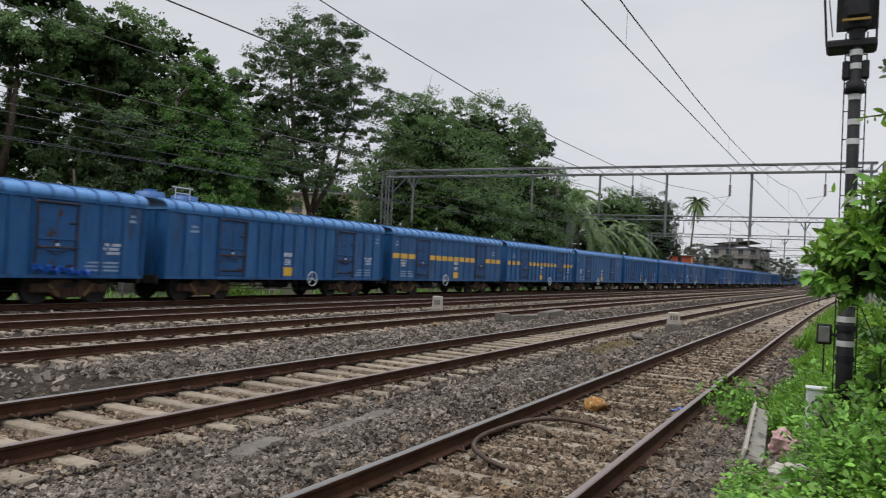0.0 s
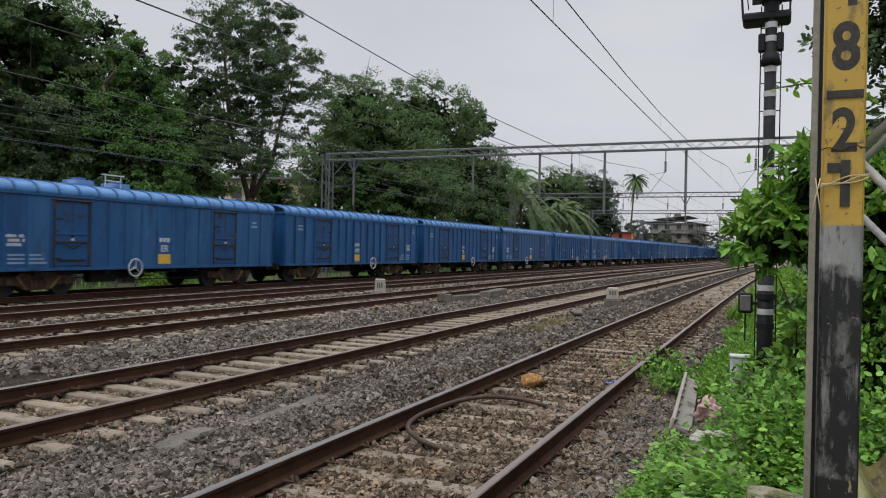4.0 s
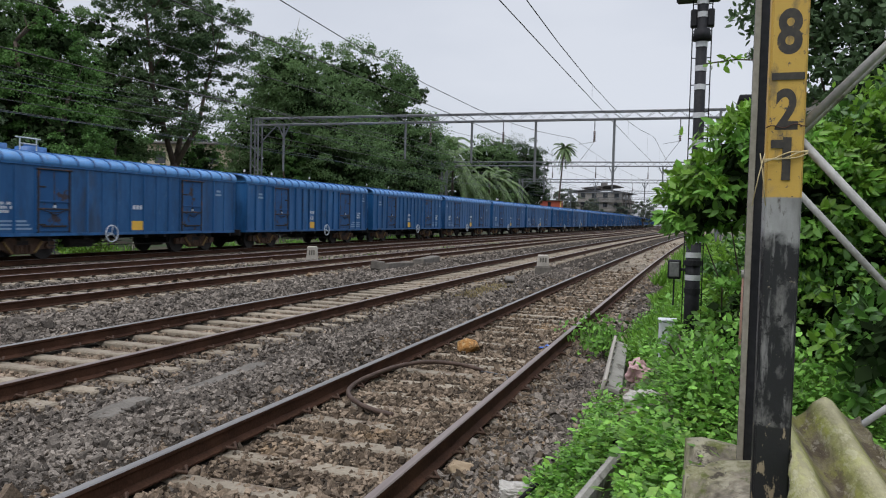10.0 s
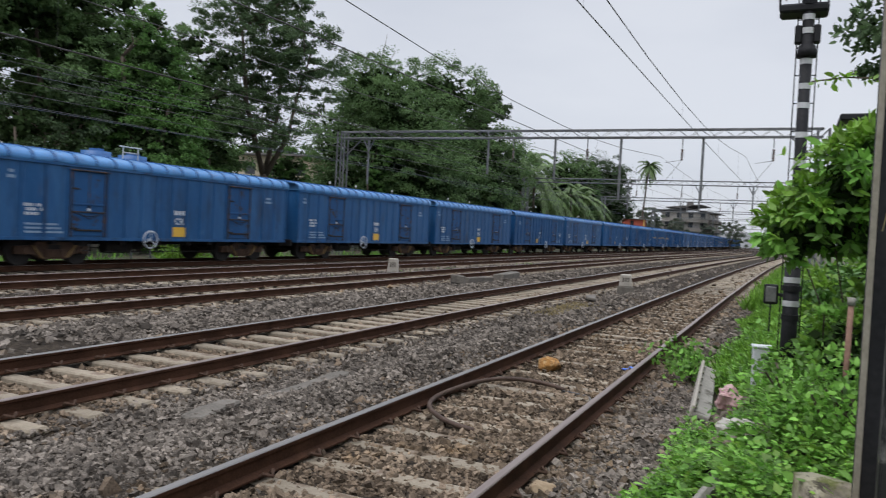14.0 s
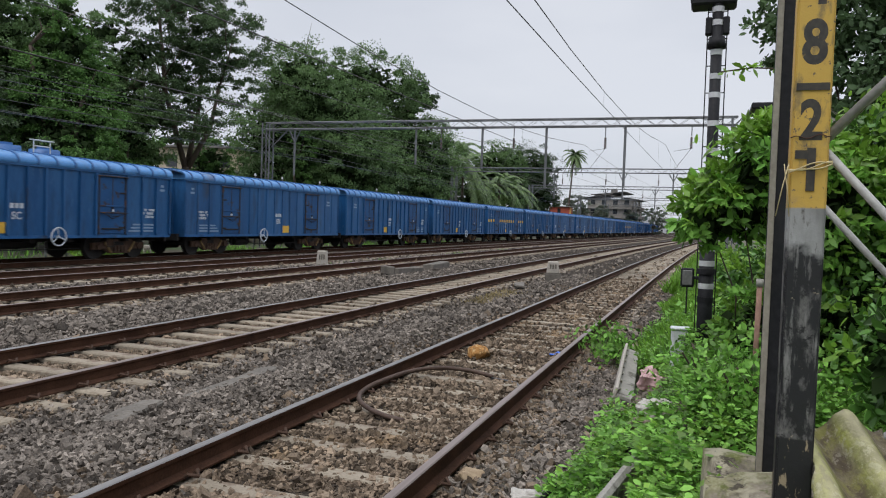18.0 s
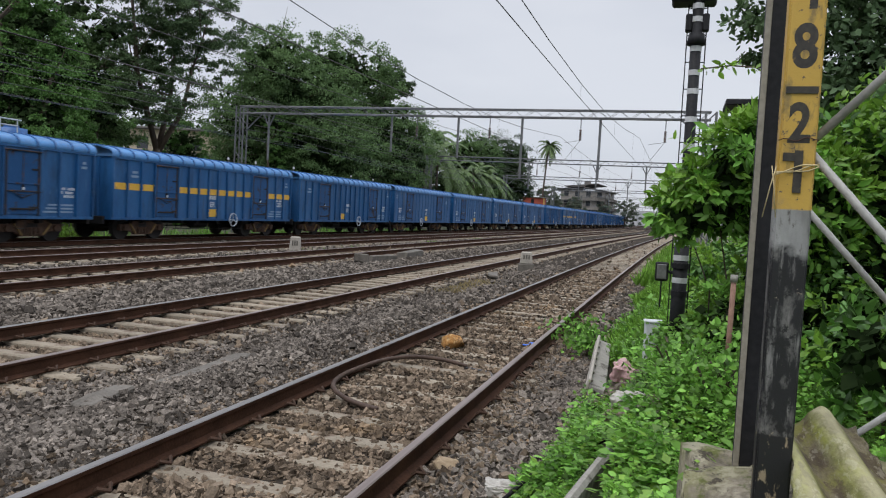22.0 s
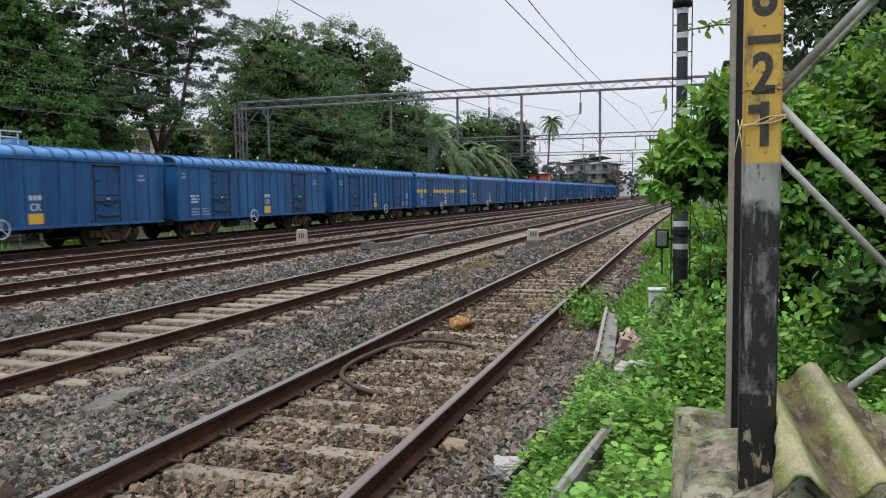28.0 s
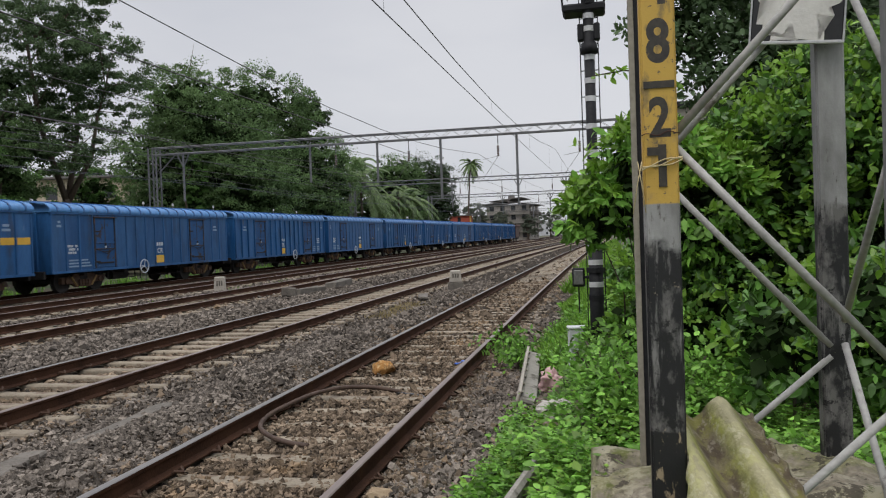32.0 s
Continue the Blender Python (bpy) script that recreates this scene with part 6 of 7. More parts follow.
# ---- loose things along the line ----
def rock(name, x, y, z, sx, sy, sz, mat, label, category, seed, rough=0.35, rz=0.0, sharp=False):
    bm = bmesh.new()
    if sharp:
        rng = np.random.default_rng(seed)
        d = rng.normal(size=(16, 3))
        d /= np.linalg.norm(d, axis=1, keepdims=True)
        d *= rng.uniform(0.85, 1.2, size=(16, 1))
        for q in d:
            bm.verts.new(np.sign(q) * np.abs(q) ** 0.7 * [sx, sy, sz])
        g = bmesh.ops.convex_hull(bm, input=bm.verts)
        bmesh.ops.delete(bm, geom=[e for e in g["geom_interior"] if isinstance(e, bmesh.types.BMVert)], context="VERTS")
        bmesh.ops.bevel(bm, geom=bm.edges[:], offset=sx * 0.06, segments=1, affect="EDGES")
        ob = part(name, bm, mat, None)
        ob.matrix_basis = pose(x, y, z + sz * 0.75, 0, 0, rz)
        return tagged(ob, label, category)
    bmesh.ops.create_icosphere(bm, subdivisions=4, radius=1.0)
    off = Vector((seed * 7.3, seed * 1.7, 0))
    for vv in bm.verts:
        c = vv.co.copy()
        k = 1 + rough * noise.noise(c * 1.3 + off) + 0.22 * noise.noise(c * 3.2 + off) + 0.1 * noise.noise(c * 8 + off)
        c = Vector([math.copysign(abs(q) ** 0.72, q) for q in c]) * k
        vv.co = Vector((c.x * sx, c.y * sy, c.z * sz))
    ob = part(name, bm, mat, None)
    ob.matrix_basis = pose(x, y, z + sz * 0.75, 0, 0, rz)
    return tagged(ob, label, category)


M_OCHRE = material("ochre_rock", (0.27, 0.12, 0.028), (0.50, 0.26, 0.08), 0.9, 0, 8, 40, 0.9,
                   stains=(((0.13, 0.065, 0.022), 0.54, 0.03, 11.0, 0.8), ((0.58, 0.40, 0.19), 0.57, 0.02, 17.0, 0.7)))
M_TANROCK = material("tan_rock", (0.28, 0.20, 0.12), (0.42, 0.32, 0.21), 0.9, 0, 6, 40, 0.5)
rock("rock", -3.02, 10.55, -0.22, 0.165, 0.13, 0.125, M_OCHRE, "ochre orange broken stone between the rails", "rock", 3, 0.4, 20, True)
rock("rock", -1.58, 5.55, -0.22, 0.12, 0.09, 0.065, M_TANROCK, "tan broken stone beside the rail", "rock", 5, 0.4, 0, True)
M_WASTE = material("grubby_plastic", (0.34, 0.31, 0.27), (0.54, 0.51, 0.46), 0.5, 0, 8, 40, 0.5, spots=(0.25, 0.20, 0.15), spot_at=0.56, spot_scale=6)
M_PINK = material("pink_plastic", (0.42, 0.23, 0.23), (0.66, 0.45, 0.44), 0.5, 0, 8, 40, 0.4)
rock("plastic_bag", -0.42, 7.45, 0.24, 0.10, 0.09, 0.10, M_PINK, "crumpled pink plastic bag among the weeds", "litter", 8, 0.7)
rock("plastic_bag", -0.26, 5.55, 0.40, 0.11, 0.09, 0.085, M_WASTE, "dirty white plastic bag among the weeds", "litter", 11, 0.4)
rock("plastic_bag", -1.0, 4.95, -0.14, 0.13, 0.09, 0.07, M_WASTE, "dirty white plastic waste on the ballast", "litter", 12, 0.45)
rock("plastic_bag", -2.0, 11.4, -0.22, 0.10, 0.10, 0.03, M_TARP, "scrap of blue plastic between the rails", "litter", 15, 0.8)
rock("plastic_bag", 0.35, 6.3, 0.55, 0.06, 0.05, 0.05, M_WASTE, "white plastic scrap on the weeds", "litter", 16, 0.8)
M_ORANGE_BAG = material("orange_wrapper", (0.70, 0.20, 0.03), (0.85, 0.30, 0.06), 0.5, 0, 8, 40, 0.3)
rock("wrapper", 0.42, 6.7, 0.6, 0.06, 0.05, 0.04, M_ORANGE_BAG, "small orange wrapper on the weeds", "litter", 17, 0.8)

# rubble among the weeds
M_RUBBLE = material("rubble_stone", (0.10, 0.075, 0.055), (0.27, 0.22, 0.175), 0.95, 0, 5, 40, 0.5, thing=0.3)
rng = np.random.default_rng(33)
for i in range(26):
    x, y = (-0.42 + rng.normal() * 0.17, 7.2 + rng.normal() * 0.45) if i < 18 else (-0.25 + rng.normal() * 0.10, 5.5 + rng.normal() * 0.22)
    k = rng.uniform(0.035, 0.09)
    rock("rubble", x, y, float(bank_height(np.array(x), np.array(y))), k * 1.2, k, k * 0.7, M_RUBBLE, "broken brown stone lying among the weeds", "rubble", 40 + i, 0.3, rng.uniform(0, 180), True)["group"] = "rubble among the weeds"

# concrete blocks and slabs
M_MARK = material("whitewashed_concrete", (0.32, 0.29, 0.245), (0.48, 0.44, 0.38), 0.9, 0, 5, 40, 0.3, spots=(0.28, 0.24, 0.19), spot_at=0.6, spot_scale=4)


M_OLD = material("grimy_concrete", (0.085, 0.075, 0.062), (0.19, 0.17, 0.145), 0.95, 0, 4, 40, 0.5)


def marker(x, y, z, w, d, h, plinth_h, label, rz=0.0):
    o = thing("marker_block", x, y, z, label, "marker stone", "marker stones", rz)
    bm = boxed(-w / 2, w / 2, -d / 2, d / 2, plinth_h, h, 0.03)
    for vv in bm.verts:
        if vv.co.z > plinth_h + 0.1:
            vv.co.x *= 0.82
    part("stone", bm, M_MARK, o)
    if plinth_h > 0:
        part("plinth", boxed(-w * 0.62, w * 0.62, -d * 0.62, d * 0.62, 0, plinth_h, 0.02), M_OLD, o, "dark weathered concrete base")
    tb = bmesh.new()
    for i in range(3):
        box(tb, -0.12 + i * 0.09, -0.06 + i * 0.09, -d / 2 - 0.004, -d / 2, plinth_h + (h - plinth_h) * 0.4, plinth_h + (h - plinth_h) * 0.75)
    tagged(part("lettering", tb, M_OLD, o, "worn marks too small to read"), kind="stuff")
    return o


marker(-15.2, 28.4, -0.22, 0.48, 0.3, 0.62, 0.0, "whitewashed marker stone between the tracks", 20)
marker(-5.15, 27.2, -0.24, 0.46, 0.34, 0.72, 0.28, "whitewashed marker block on a concrete base", 12)
marker(-25.6, 30.0, -0.42, 0.4, 0.3, 0.6, 0.0, "small whitewashed marker stone behind the far track", 25)


def slab(x, y, z, sx, sy, sz, rz, label, mat=M_OLD, tilt=0.0, seed=1):
    bm = boxed(-sx / 2, sx / 2, -sy / 2, sy / 2, 0, sz, 0.02)
    bmesh.ops.subdivide_edges(bm, edges=bm.edges[:], cuts=2, use_grid_fill=True)
    for vv in bm.verts:
        vv.co += Vector((1, 1, 1.3)) * 0.045 * noise.noise(vv.co * 3 + Vector((seed * 3.1, 0, 0)))
    ob = part("concrete_slab", bm, mat, None)
    ob.matrix_basis = pose(x, y, z, tilt, 0, rz)
    return tagged(ob, label, "concrete slab", "loose concrete slabs")


slab(-10.35, 25.9, -0.26, 0.4, 2.0, 0.30, -7, "weathered concrete slab lying between the tracks", seed=2)
slab(-10.35, 29.2, -0.23, 0.45, 2.6, 0.32, 5, "long weathered concrete slab lying between the tracks", seed=5)
slab(-10.5, 24.5, -0.14, 0.5, 0.45, 0.3, 20, "broken lump of concrete between the tracks", seed=9)
slab(-5.15, 7.6, -0.285, 0.26, 1.7, 0.10, 4, "half-buried old sleeper between the tracks", seed=4)
slab(-5.3, 6.1, -0.30, 0.25, 0.7, 0.10, 9, "half-buried broken sleeper between the tracks", seed=7)
slab(-5.5, 23.5, -0.2, 0.3, 1.5, 0.08, 14, "flat slab half buried by the marker", seed=8)
slab(-0.34, 4.1, 0.36, 0.06, 1.6, 0.12, -7, "grey concrete edging half hidden in weeds", M_CONCRETE, seed=6)

M_BOX = material("white_painted_box", (0.52, 0.54, 0.55), (0.68, 0.70, 0.71), 0.6, 0, 4, 40, 0.15, spots=(0.35, 0.35, 0.33), spot_at=0.64, spot_scale=4)
cab = thing("cable_box", -0.17, 7.9, 0.41, "small white cable box standing in the weeds", "cable box", rz=8)
part("body", boxed(-0.085, 0.085, -0.07, 0.07, -0.25, 0.36, 0.012), M_BOX, cab)
part("lid", boxed(-0.095, 0.095, -0.08, 0.08, 0.36, 0.385, 0.008), M_BOX, cab)
stub = thing("pipe_stub", 0.37, 5.5, 1.08, "short rusty pink-brown pipe standing in the weeds", "pipe")
part("pipe", rodded((0, 0, -0.55), (0.01, 0, 0.36), 0.018, 12), material("terracotta_pipe", (0.20, 0.11, 0.08), (0.30, 0.18, 0.13), 0.85, 0, 8, 50, 0.3), stub, smooth=True)
part("collar", rodded((0.01, 0, 0.32), (0.01, 0, 0.37), 0.024, 12), M_CONCRETE, stub, smooth=True)
tr = thing("cable_trough", -0.80, 9.3, 0.02, "pale concrete cable trough length lying in the ballast", "cable trough", rz=-3)
tb = bmesh.new()
box(tb, -0.07, 0.105, -1.4, 1.4, 0.0, 0.05, 0.01)
part("base", tb, M_CONCRETE, tr)
part("side_wall", boxed(-0.105, -0.07, -1.4, 1.4, -0.02, 0.11, 0.008), M_MARK, tr)
for i in range(7):
    part("notch_block", boxed(-0.069, -0.045, -1.2 + i * 0.4 - 0.05, -1.2 + i * 0.4 + 0.05, 0.052, 0.075, 0.006), M_MARK, tr)
tr.rotation_euler = (radians(1), radians(18), radians(3.8))

# bent pipe between the rails, and lengths of black hose
M_HOSE = material("rusty_pipe", (0.05, 0.03, 0.022), (0.11, 0.07, 0.05), 0.7, 0.2, 6, 60, 0.2)
pts = [(-2.45, 9.30, -0.19), (-2.75, 9.25, -0.13), (-3.1, 9.1, -0.10), (-3.36, 8.7, -0.10), (-3.47, 8.0, -0.11), (-3.46, 7.55, -0.12), (-3.34, 7.2, -0.13), (-3.1, 6.95, -0.15), (-2.85, 6.83, -0.17), (-2.65, 6.82, -0.19)]
fine = []
for i in range(len(pts) - 1):
    p0, p1, p2, p3 = [Vector(pts[max(0, min(len(pts) - 1, i + k))]) for k in (-1, 0, 1, 2)]
    for t in np.linspace(0, 1, 6)[:-1]:
        fine.append(tuple(0.5 * ((2 * p1) + (p2 - p0) * t + (2 * p0 - 5 * p1 + 4 * p2 - p3) * t * t + (3 * p1 - p0 - 3 * p2 + p3) * t ** 3)))
v, f = tube_along(fine, 0.026, 10)
tagged(new("bent_pipe", mesh_from("bent_pipe", v, f, M_HOSE, True)), "bent rusty brown pipe lying between the rails", "pipe")
v, f = tube_along([(-2.5, 9.3, -0.2), (-2.1, 9.1, -0.19), (-1.95, 8.7, -0.19), (-1.9, 8.4, -0.2)], 0.012, 6)
tagged(new("cable", mesh_from("cable", v, f, M_STEEL_DARK, True)), "thin grey cable on the ballast", "cable")
v, f = tube_along([(-0.95, 4.6, -0.02), (-0.8, 4.75, 0.12), (-0.6, 4.85, 0.25), (-0.35, 4.9, 0.38)], 0.014, 6)
tagged(new("hose", mesh_from("hose", v, f, M_BLACK, True)), "black hose trailing through the weeds", "hose")

# water tanks and small lamps beyond the train
M_TANK = material("blue_tank", (0.03, 0.11, 0.30), (0.05, 0.16, 0.40), 0.45, 0, 2, 20, 0.1)
stand = thing("water_tank_stand", -27.5, 24.5, -0.52, "blue plastic water tanks on a tall frame with a white rail", "water tank")
for dy in (-0.9, 1.1):
    t = part("tank", rodded((0, dy, 4.17), (0, dy, 4.87), 0.62, 20), M_TANK, stand, "blue plastic tank", True)
    part("tank_lid", rodded((0, dy, 4.87), (0, dy, 4.99), 0.3, 16), M_TANK, t)
for dx in (-0.6, 0.6):
    for dy in (-1.6, 1.8):
        part("stand_leg", rodded((dx, dy, 0), (dx, dy, 4.17), 0.05, 6), M_STEEL_DARK, stand)
part("stand_deck", boxed(-0.75, 0.75, -1.8, 2.0, 4.07, 4.17, 0.01), M_STEEL_DARK, stand)
rb = bmesh.new()
for a, b in (((0.7, -0.1, 4.17), (0.7, -0.1, 5.18)), ((0.7, 0.75, 4.17), (0.7, 0.75, 5.18)), ((0.7, -0.3, 5.18), (0.7, 0.95, 5.18)), ((0.7, -0.1, 4.93), (0.7, 0.75, 4.93))):
    rod(rb, a, b, 0.03, 6)
part("guard_rail", rb, M_WHITE, stand, "white pipe rail")
for x, y in ((-25.2, 38.5), (-25.2, 41.5), (-25.0, 46.0), (-24.8, 55.0), (-25.0, 60.0)):
    lp = thing("yard_lamp", x, y, -0.42, "small white lamp on a thin pole behind the train", "lamp post", "yard lamps")
    part("pole", rodded((0, 0, 0), (0, 0, 4.55), 0.035, 6), M_STEEL, lp)
    part("lamp_head", rodded((0, 0, 4.55), (0, 0, 4.7), 0.07, 8, 0.045), M_BAND, lp)
# roof edge of a house above the shrubs
hr = thing("house_roof", 3.1, 22.0, 0.0, "dark flat roof edge of a house behind the shrubs", "house")
part("wall", boxed(-1.2, 3.0, -1, 3, -0.3, 4.92), M_WALL_PALE, hr)
part("roof", boxed(-2.1, 4.0, -1.15, 0.4, 4.92, 5.08, 0.03), M_BLACK, hr)


# ---- sleepers and clips ----
def sleeper_mesh():
    bm = bmesh.new()
    box(bm, -1.37, 1.37, -0.105, 0.105, -0.36, -0.178, 0.02)
    for vv in bm.verts:
        if abs(vv.co.x) < 0.5 and vv.co.z > -0.2:
            vv.co.z -= 0.02
        if vv.co.z < -0.3:
            vv.co.y *= 1.12
    me = bpy.data.meshes.new("sleeper")
    bm.to_mesh(me)
    bm.free()
    me.materials.append(M_SLEEPER)
    return me


def clip_mesh():
    v, f = [], []
    for s in (-1, 1):
        pts = [(s * 0.06, -0.05, -0.150), (s * 0.10, -0.055, -0.112), (s * 0.15, 0.0, -0.135), (s * 0.10, 0.06, -0.112), (s * 0.065, 0.045, -0.15)]
        a, b = tube_along(pts, 0.016, 5)
        n = len(v)
        v += a
        f += [tuple(i + n for i in g) for g in b]
    return mesh_from("rail_clip", v, f, M_CLIP)


ME_SLEEPER, ME_CLIP = sleeper_mesh(), clip_mesh()
SPACING = 0.62
rng = np.random.default_rng(5)
trackbed = {}
for tname, c in TRACKS.items():
    tb = thing("sleepers", 0, 0, 0, "row of concrete sleepers under the %s track" % tname, "sleepers", kind="structure")
    near_limit = {"near": 36, "second": 46}.get(tname, 0)
    far_v, far_f = [], []
    base = np.array([q.co for q in ME_SLEEPER.vertices])
    polys = [tuple(p.vertices) for p in ME_SLEEPER.polygons]
    y = 0.9 - 16 * SPACING
    while y < 200:
        x = c + float(bend(np.array(y)))
        dz = (-0.022 if tname == "near" else -0.012) + rng.normal() * 0.006
        if near_limit and 1.5 < y < near_limit:
            s = mesh_part("sleeper", ME_SLEEPER, tb, m=pose(x, y, dz, 0, 0, rng.normal() * 0.6))
            if y < 26:
                for k in (-1, 1):
                    mesh_part("rail_clip", ME_CLIP, s, m=pose(k * GAUGE, 0, 0))
        else:
            n = len(far_v)
            far_v.extend((base + [x, y, dz]).tolist())
            far_f.extend([tuple(i + n for i in p) for p in polys])
        y += SPACING
    me = bpy.data.meshes.new("far_sleepers")
    me.from_pydata(far_v, [], far_f)
    me.materials.append(M_SLEEPER)
    tagged(mesh_part("far_sleepers", me, tb), kind="stuff")


# ---- ballast stones ----
def stone_shapes(seed, count):
    out = []
    rng = np.random.default_rng(seed)
    bm = bmesh.new()
    bmesh.ops.create_cube(bm, size=1.3)
    bmesh.ops.triangulate(bm, faces=bm.faces)
    v1 = np.array([q.co for q in bm.verts])
    f1 = np.array([[q.index for q in p.verts] for p in bm.faces])
    bm.free()
    for i in range(count):
        v = v1 * rng.uniform(0.5, 1.3, size=(8, 3))
        v *= [1.05, rng.uniform(0.62, 0.95), rng.uniform(0.40, 0.66)]
        v[:, 0] += v[:, 2] * rng.uniform(-0.9, 0.9)
        out.append((v, f1))
    return out


def clear_of_rails(x):
    k = np.ones(len(x), bool)
    for c in TRACKS.values():
        for s in (-1, 1):
            k &= np.abs(x - c - s * GAUGE) > 0.085
    return k


def stones(seed, n, x0, x1, y0, y1, size, power, label, sink=0.0):
    rng = np.random.default_rng(seed)
    x = rng.uniform(x0, x1, n)
    y = y0 + (y1 - y0) * rng.uniform(0, 1, n) ** power
    k = clear_of_rails(x) & ((x > -1.0 - 1.8 * y) | (y0 < 0))
    # leave the sleepers of the second track showing
    for c, yo in ((TRACKS["second"], 0.9), (TRACKS["near"], 0.9)):
        ph = np.abs(((y - yo + SPACING / 2) % SPACING) - SPACING / 2)
        on = (np.abs(x - c) < 1.36) & (ph < 0.125)
        k &= ~on | (rng.uniform(size=n) < (np.where(np.abs(x - c) > 1.0, 0.55, 0.12) if c == TRACKS["second"] else np.where(x > c + 0.3, 0.75, 0.42)))
    x, y = x[k], y[k]
    z = bed_height(x, y)
    shapes = stone_shapes(seed, 24)
    pick = rng.integers(0, 24, len(x))
    sz = size * rng.lognormal(0, 0.32, len(x))
    q = rng.normal(size=(len(x), 4))
    q[:, 1:3] *= 0.6
    q /= np.linalg.norm(q, axis=1, keepdims=True)
    a, b, c2, d = q.T
    rot = np.stack([np.stack([1 - 2 * (c2 * c2 + d * d), 2 * (b * c2 - a * d), 2 * (b * d + a * c2)], -1),
                    np.stack([2 * (b * c2 + a * d), 1 - 2 * (b * b + d * d), 2 * (c2 * d - a * b)], -1),
                    np.stack([2 * (b * d - a * c2), 2 * (c2 * d + a * b), 1 - 2 * (b * b + c2 * c2)], -1)], 1)
    tv = np.stack([s[0] for s in shapes])[pick]
    verts = np.einsum("nij,nkj->nki", rot, tv) * sz[:, None, None]
    verts += np.stack([x + bend(y), y, z + sz * rng.uniform(-0.1, 0.5, len(x)) - sink], -1)[:, None, :]
    nv = verts.shape[1]
    stained = np.zeros(len(x), bool)
    for c in TRACKS.values():
        stained |= np.abs(x - c) + rng.normal(size=len(x)) * 0.25 < 1.2
    for mask, mat, word in ((stained, M_STONE_BROWN, "rust-stained "), (~stained, M_STONE, "")):
        vv = verts[mask]
        faces = (np.arange(len(vv)) * nv)[:, None, None] + shapes[0][1][None]
        tagged(new("ballast_stones", fast_mesh("ballast_stones", vv.reshape(-1, 3), faces.reshape(-1, 3), mat)), word + label, "ballast", kind="stuff")


stones(101, 46000, -9.0, -0.75, 2.6, 8.0, 0.0265, 1.15, "loose angular grey ballast stones near the rails")
stones(106, 34000, -12.0, -0.75, 7.9, 14.0, 0.030, 1.1, "loose angular grey ballast stones along the near tracks")
stones(102, 24000, -13.0, -0.85, 13.8, 30.0, 0.041, 1.15, "loose ballast stones along the tracks")
stones(107, 7000, -1.72, -0.72, 2.6, 14.0, 0.027, 1.1, "loose grey ballast stones at the foot of the bank", -0.012)
stones(103, 11500, -20.5, -9.0, 5.0, 45.0, 0.055, 1.15, "loose ballast stones between the farther tracks")
stones(105, 9000, -14.0, -0.8, -9.0, 2.8, 0.05, 1.0, "loose ballast stones behind the viewpoint")
stones(104, 3500, -20.0, -0.9, 30.0, 75.0, 0.065, 1.2, "distant ballast stones")


# ---- birds ----
M_CROW = material("crow_feathers", (0.012, 0.012, 0.014), (0.03, 0.03, 0.033), 0.5, 0, 20, 80, 0.2)
M_MYNA = material("brown_feathers", (0.05, 0.034, 0.022), (0.10, 0.07, 0.045), 0.7, 0, 20, 80, 0.2)
M_BEAK = material("yellow_beak", (0.45, 0.28, 0.05), (0.6, 0.38, 0.08), 0.5, 0, 20, 80, 0.1)


def ellipsoid(c, r, tilt=0.0):
    bm = bmesh.new()
    bmesh.ops.create_icosphere(bm, subdivisions=2, radius=1.0, matrix=Matrix.Translation(c) @ pose(0, 0, 0, tilt, 0, 0) @ Matrix.Diagonal((*r, 1)))
    return bm


def bird(name, size, mat, beak, label):
    """A bird that faces along y; size is its body length. Wings are parts hinged at the shoulders."""
    o = thing(name, 0, 0, 0, label, "bird")
    part("body", ellipsoid((0, 0, 0.45 * size), (0.16 * size, 0.38 * size, 0.17 * size), 25), mat, o, smooth=True)
    part("head", ellipsoid((0, 0.34 * size, 0.72 * size), (0.11 * size, 0.13 * size, 0.11 * size)), mat, o, smooth=True)
    part("beak", rodded((0, 0.44 * size, 0.71 * size), (0, 0.62 * size, 0.67 * size), 0.035 * size, 6, 0.004), beak, o)
    tail = bmesh.new()
    q = [tail.verts.new(v) for v in ((-0.06 * size, -0.25 * size, 0.36 * size), (0.06 * size, -0.25 * size, 0.36 * size), (0.11 * size, -0.75 * size, 0.2 * size), (-0.11 * size, -0.75 * size, 0.2 * size))]
    tail.faces.new(q)
    bmesh.ops.solidify(tail, geom=tail.faces[:], thickness=0.02 * size)
    part("tail", tail, mat, o)
    for s in (-1, 1):
        part("leg", rodded((s * 0.06 * size, 0, 0.32 * size), (s * 0.07 * size, 0.03 * size, 0), 0.018 * size, 5), beak, o)
    wings = []
    for s in (-1, 1):
        wb = bmesh.new()
        outline = ((0, 0.18), (0.35, 0.22), (0.75, 0.05), (1.0, -0.22), (0.8, -0.3), (0.62, -0.26), (0.4, -0.32), (0.15, -0.28), (0, -0.2))
        top = [wb.verts.new((s * a * size, b * size, 0.02 * size * math.sin(a * 3))) for a, b in outline]
        wb.faces.new(top)
        bmesh.ops.solidify(wb, geom=wb.faces[:], thickness=0.015 * size)
        wings.append(part("wing", wb, mat, o))
    return o, wings


crow, crow_wings = bird("crow", 0.40, M_CROW, M_CROW, "black crow fluttering beside the shrub")
myna, myna_wings = bird("myna", 0.24, M_MYNA, M_BEAK, "small brown bird standing between the rails")


BIRD = (-7.35, 15.7)


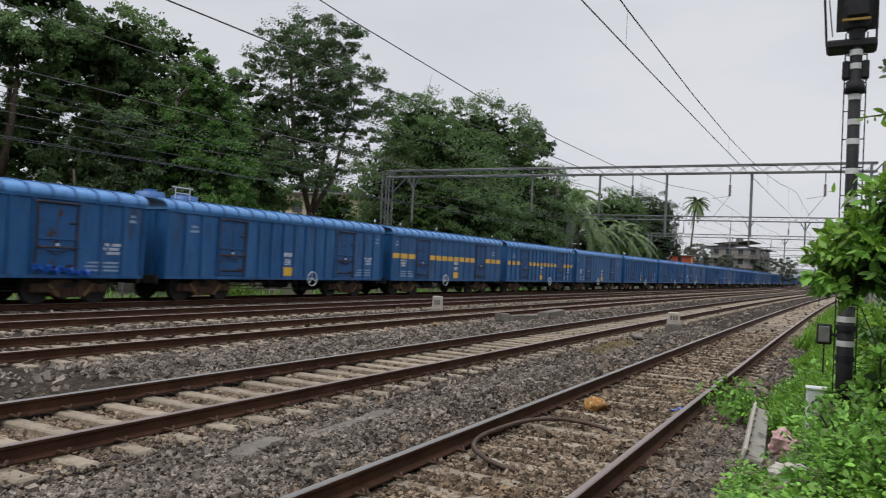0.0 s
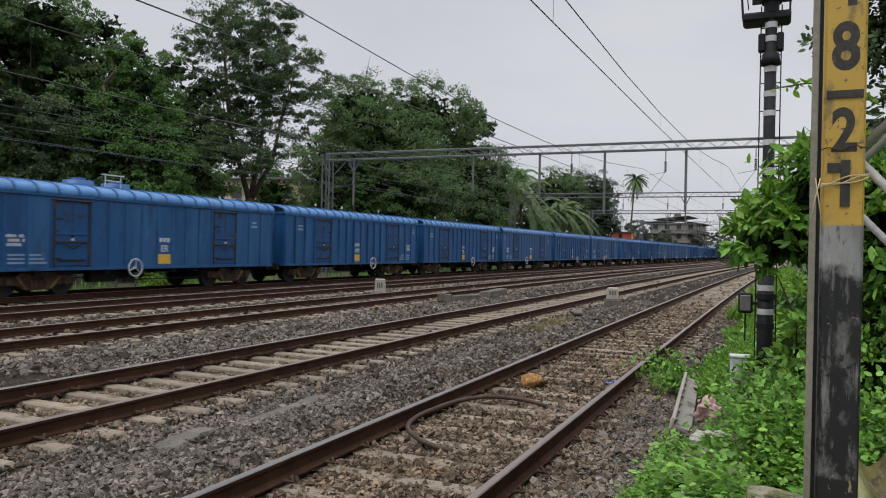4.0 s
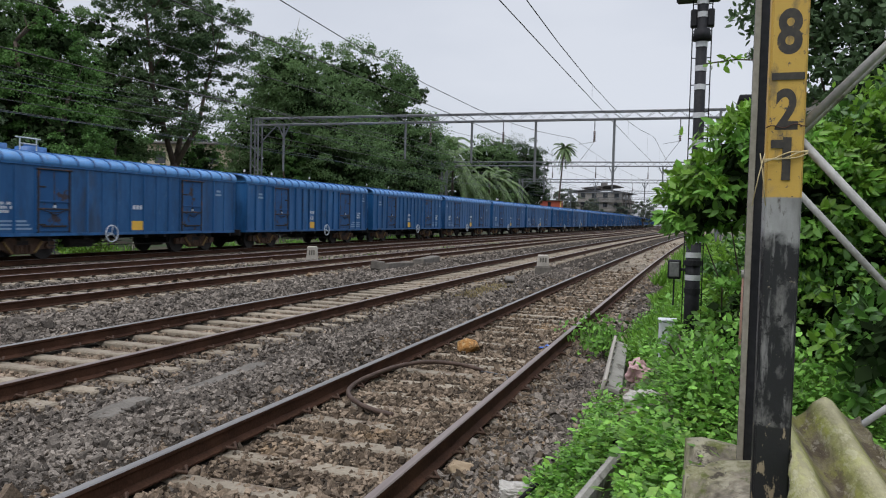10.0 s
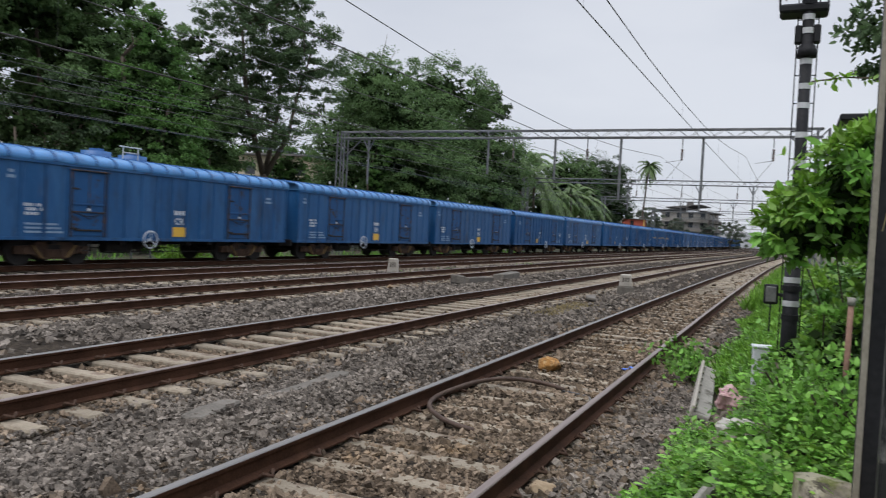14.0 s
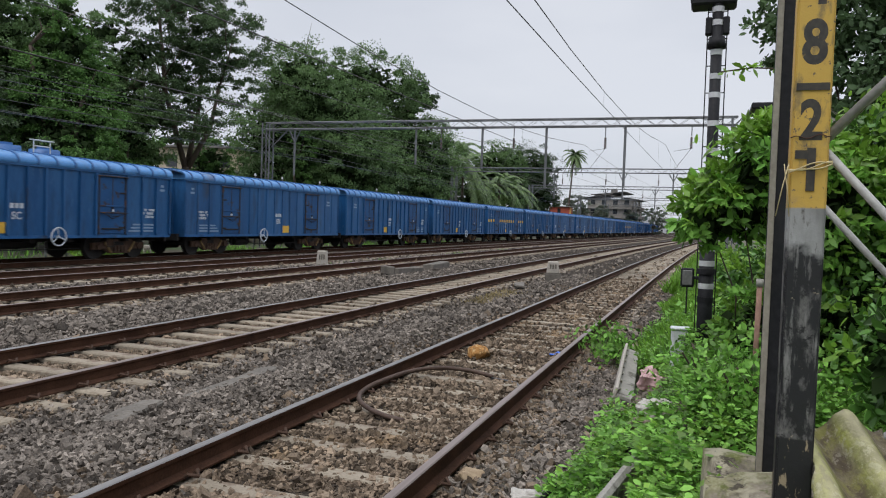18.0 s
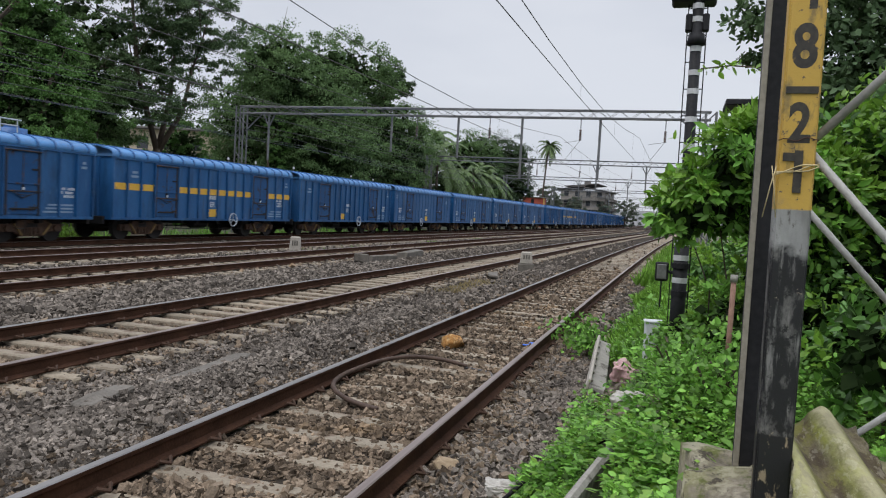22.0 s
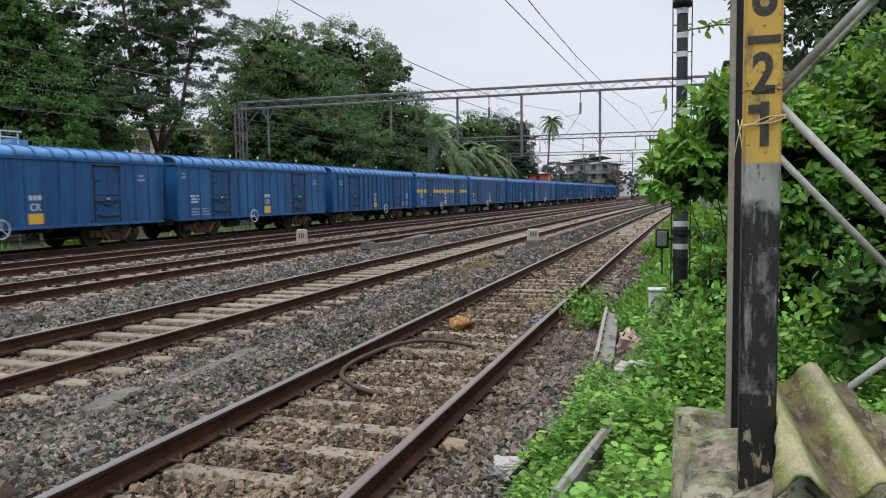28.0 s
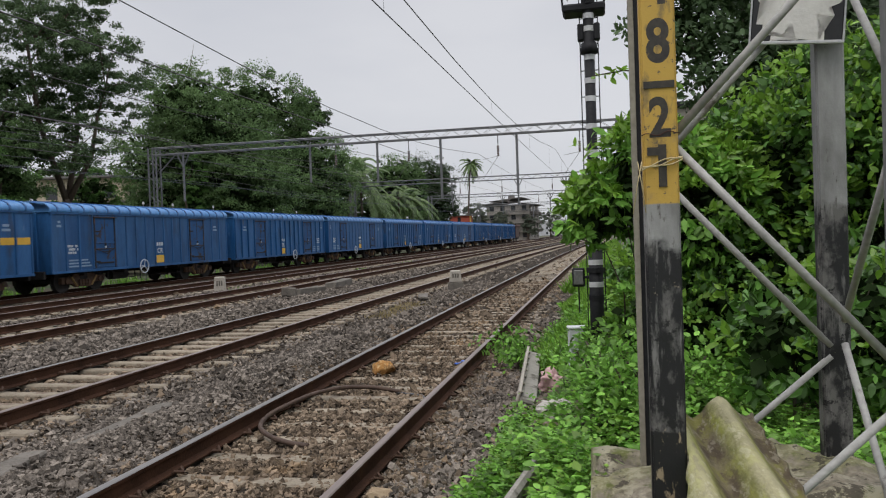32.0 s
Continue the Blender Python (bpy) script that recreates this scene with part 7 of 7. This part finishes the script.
def fly_birds():
    """The crow flutters up by the shrub and drops behind it; the small bird hops up on a sleeper, then away."""
    low = pose(0.95, 9.4, 1.0, 0, 0, -30)
    path = [(0, low), (26.4, low), (27.0, pose(0.3, 10.5, 2.4, 20, 0, 60)), (27.5, pose(-0.20, 12.12, 2.79, 35, 0, 30)), (27.7, pose(-0.20, 12.61, 2.88, 15, 0, -40)),
            (27.9, pose(-0.12, 13.3, 2.97, 5, 0, -60)), (28.0, pose(0.40, 13.7, 2.65, 0, 0, -60)), (28.15, pose(0.7, 13.7, 2.3, 0, 0, -60)), (28.5, pose(1.2, 13.6, 1.6, 0, 0, -30)), (32, pose(1.2, 13.6, 1.6, 0, 0, -30))]
    walk(crow, path)
    beat = [(0, 4), (26.4, 4)] + [(26.5 + 0.1 * i, 62 if i % 2 else -20) for i in range(18)] + [(28.5, 4), (32, 4)]
    folded = lambda t: t < 26.45 or t > 28.45
    for s, wg in zip((-1, 1), crow_wings):
        walk(wg, [(t, pose(s * 0.05, 0.06, 0.22, 0, -s * a, s * 70 if folded(t) else 0)) for t, a in beat])
    for s, wg in zip((-1, 1), myna_wings):
        wg.matrix_basis = pose(s * 0.03, 0.0, 0.125, 20, s * 62, s * 72)
    hid = pose(BIRD[0] + 0.45, BIRD[1] - 0.4, -0.26, 0, 0, -50)
    here = pose(BIRD[0], BIRD[1], -0.20, 0, 0, -50)
    walk(myna, [(0, hid), (22.2, hid), (22.4, here), (23.6, here), (24.0, pose(BIRD[0] + 0.03, BIRD[1] + 0.05, -0.20, 0, 0, -35)), (25.6, pose(BIRD[0] + 0.03, BIRD[1] + 0.05, -0.20, 0, 0, -35)), (26.2, hid), (32, hid)])


# ---- what moves: the train, rolling past towards the viewer's left ----
ROLLED = [(0, -0.2), (2, 23.9), (6, 70.5), (9, 104.3), (13, 151.0), (19, 218.8), (23, 265.0), (28, 321.2), (32, 366.6)]
FIRST_END = 17.3


def motions():
    t, d = np.array(ROLLED).T
    fit = np.polyfit(t, d, 4)
    times = np.linspace(0, 32, 17)
    for k, w in wagons.items():
        middle = FIRST_END + PITCH * k - BODY / 2 if k < WAGONS else FIRST_END + PITCH * (WAGONS - 1) + 5.2
        rows = []
        for q in times:
            y = middle - float(np.polyval(fit, q))
            slope = float(np.interp(y, BEND_Y, BEND_SLOPE))
            rows.append((float(q), pose(TRACKS["train"] + float(bend(np.array(y))), y, 0, 0, 0, -math.degrees(math.atan(slope)) + (180 if k in REVERSED else 0))))
        walk(w, rows)
    fly_birds()


motions()
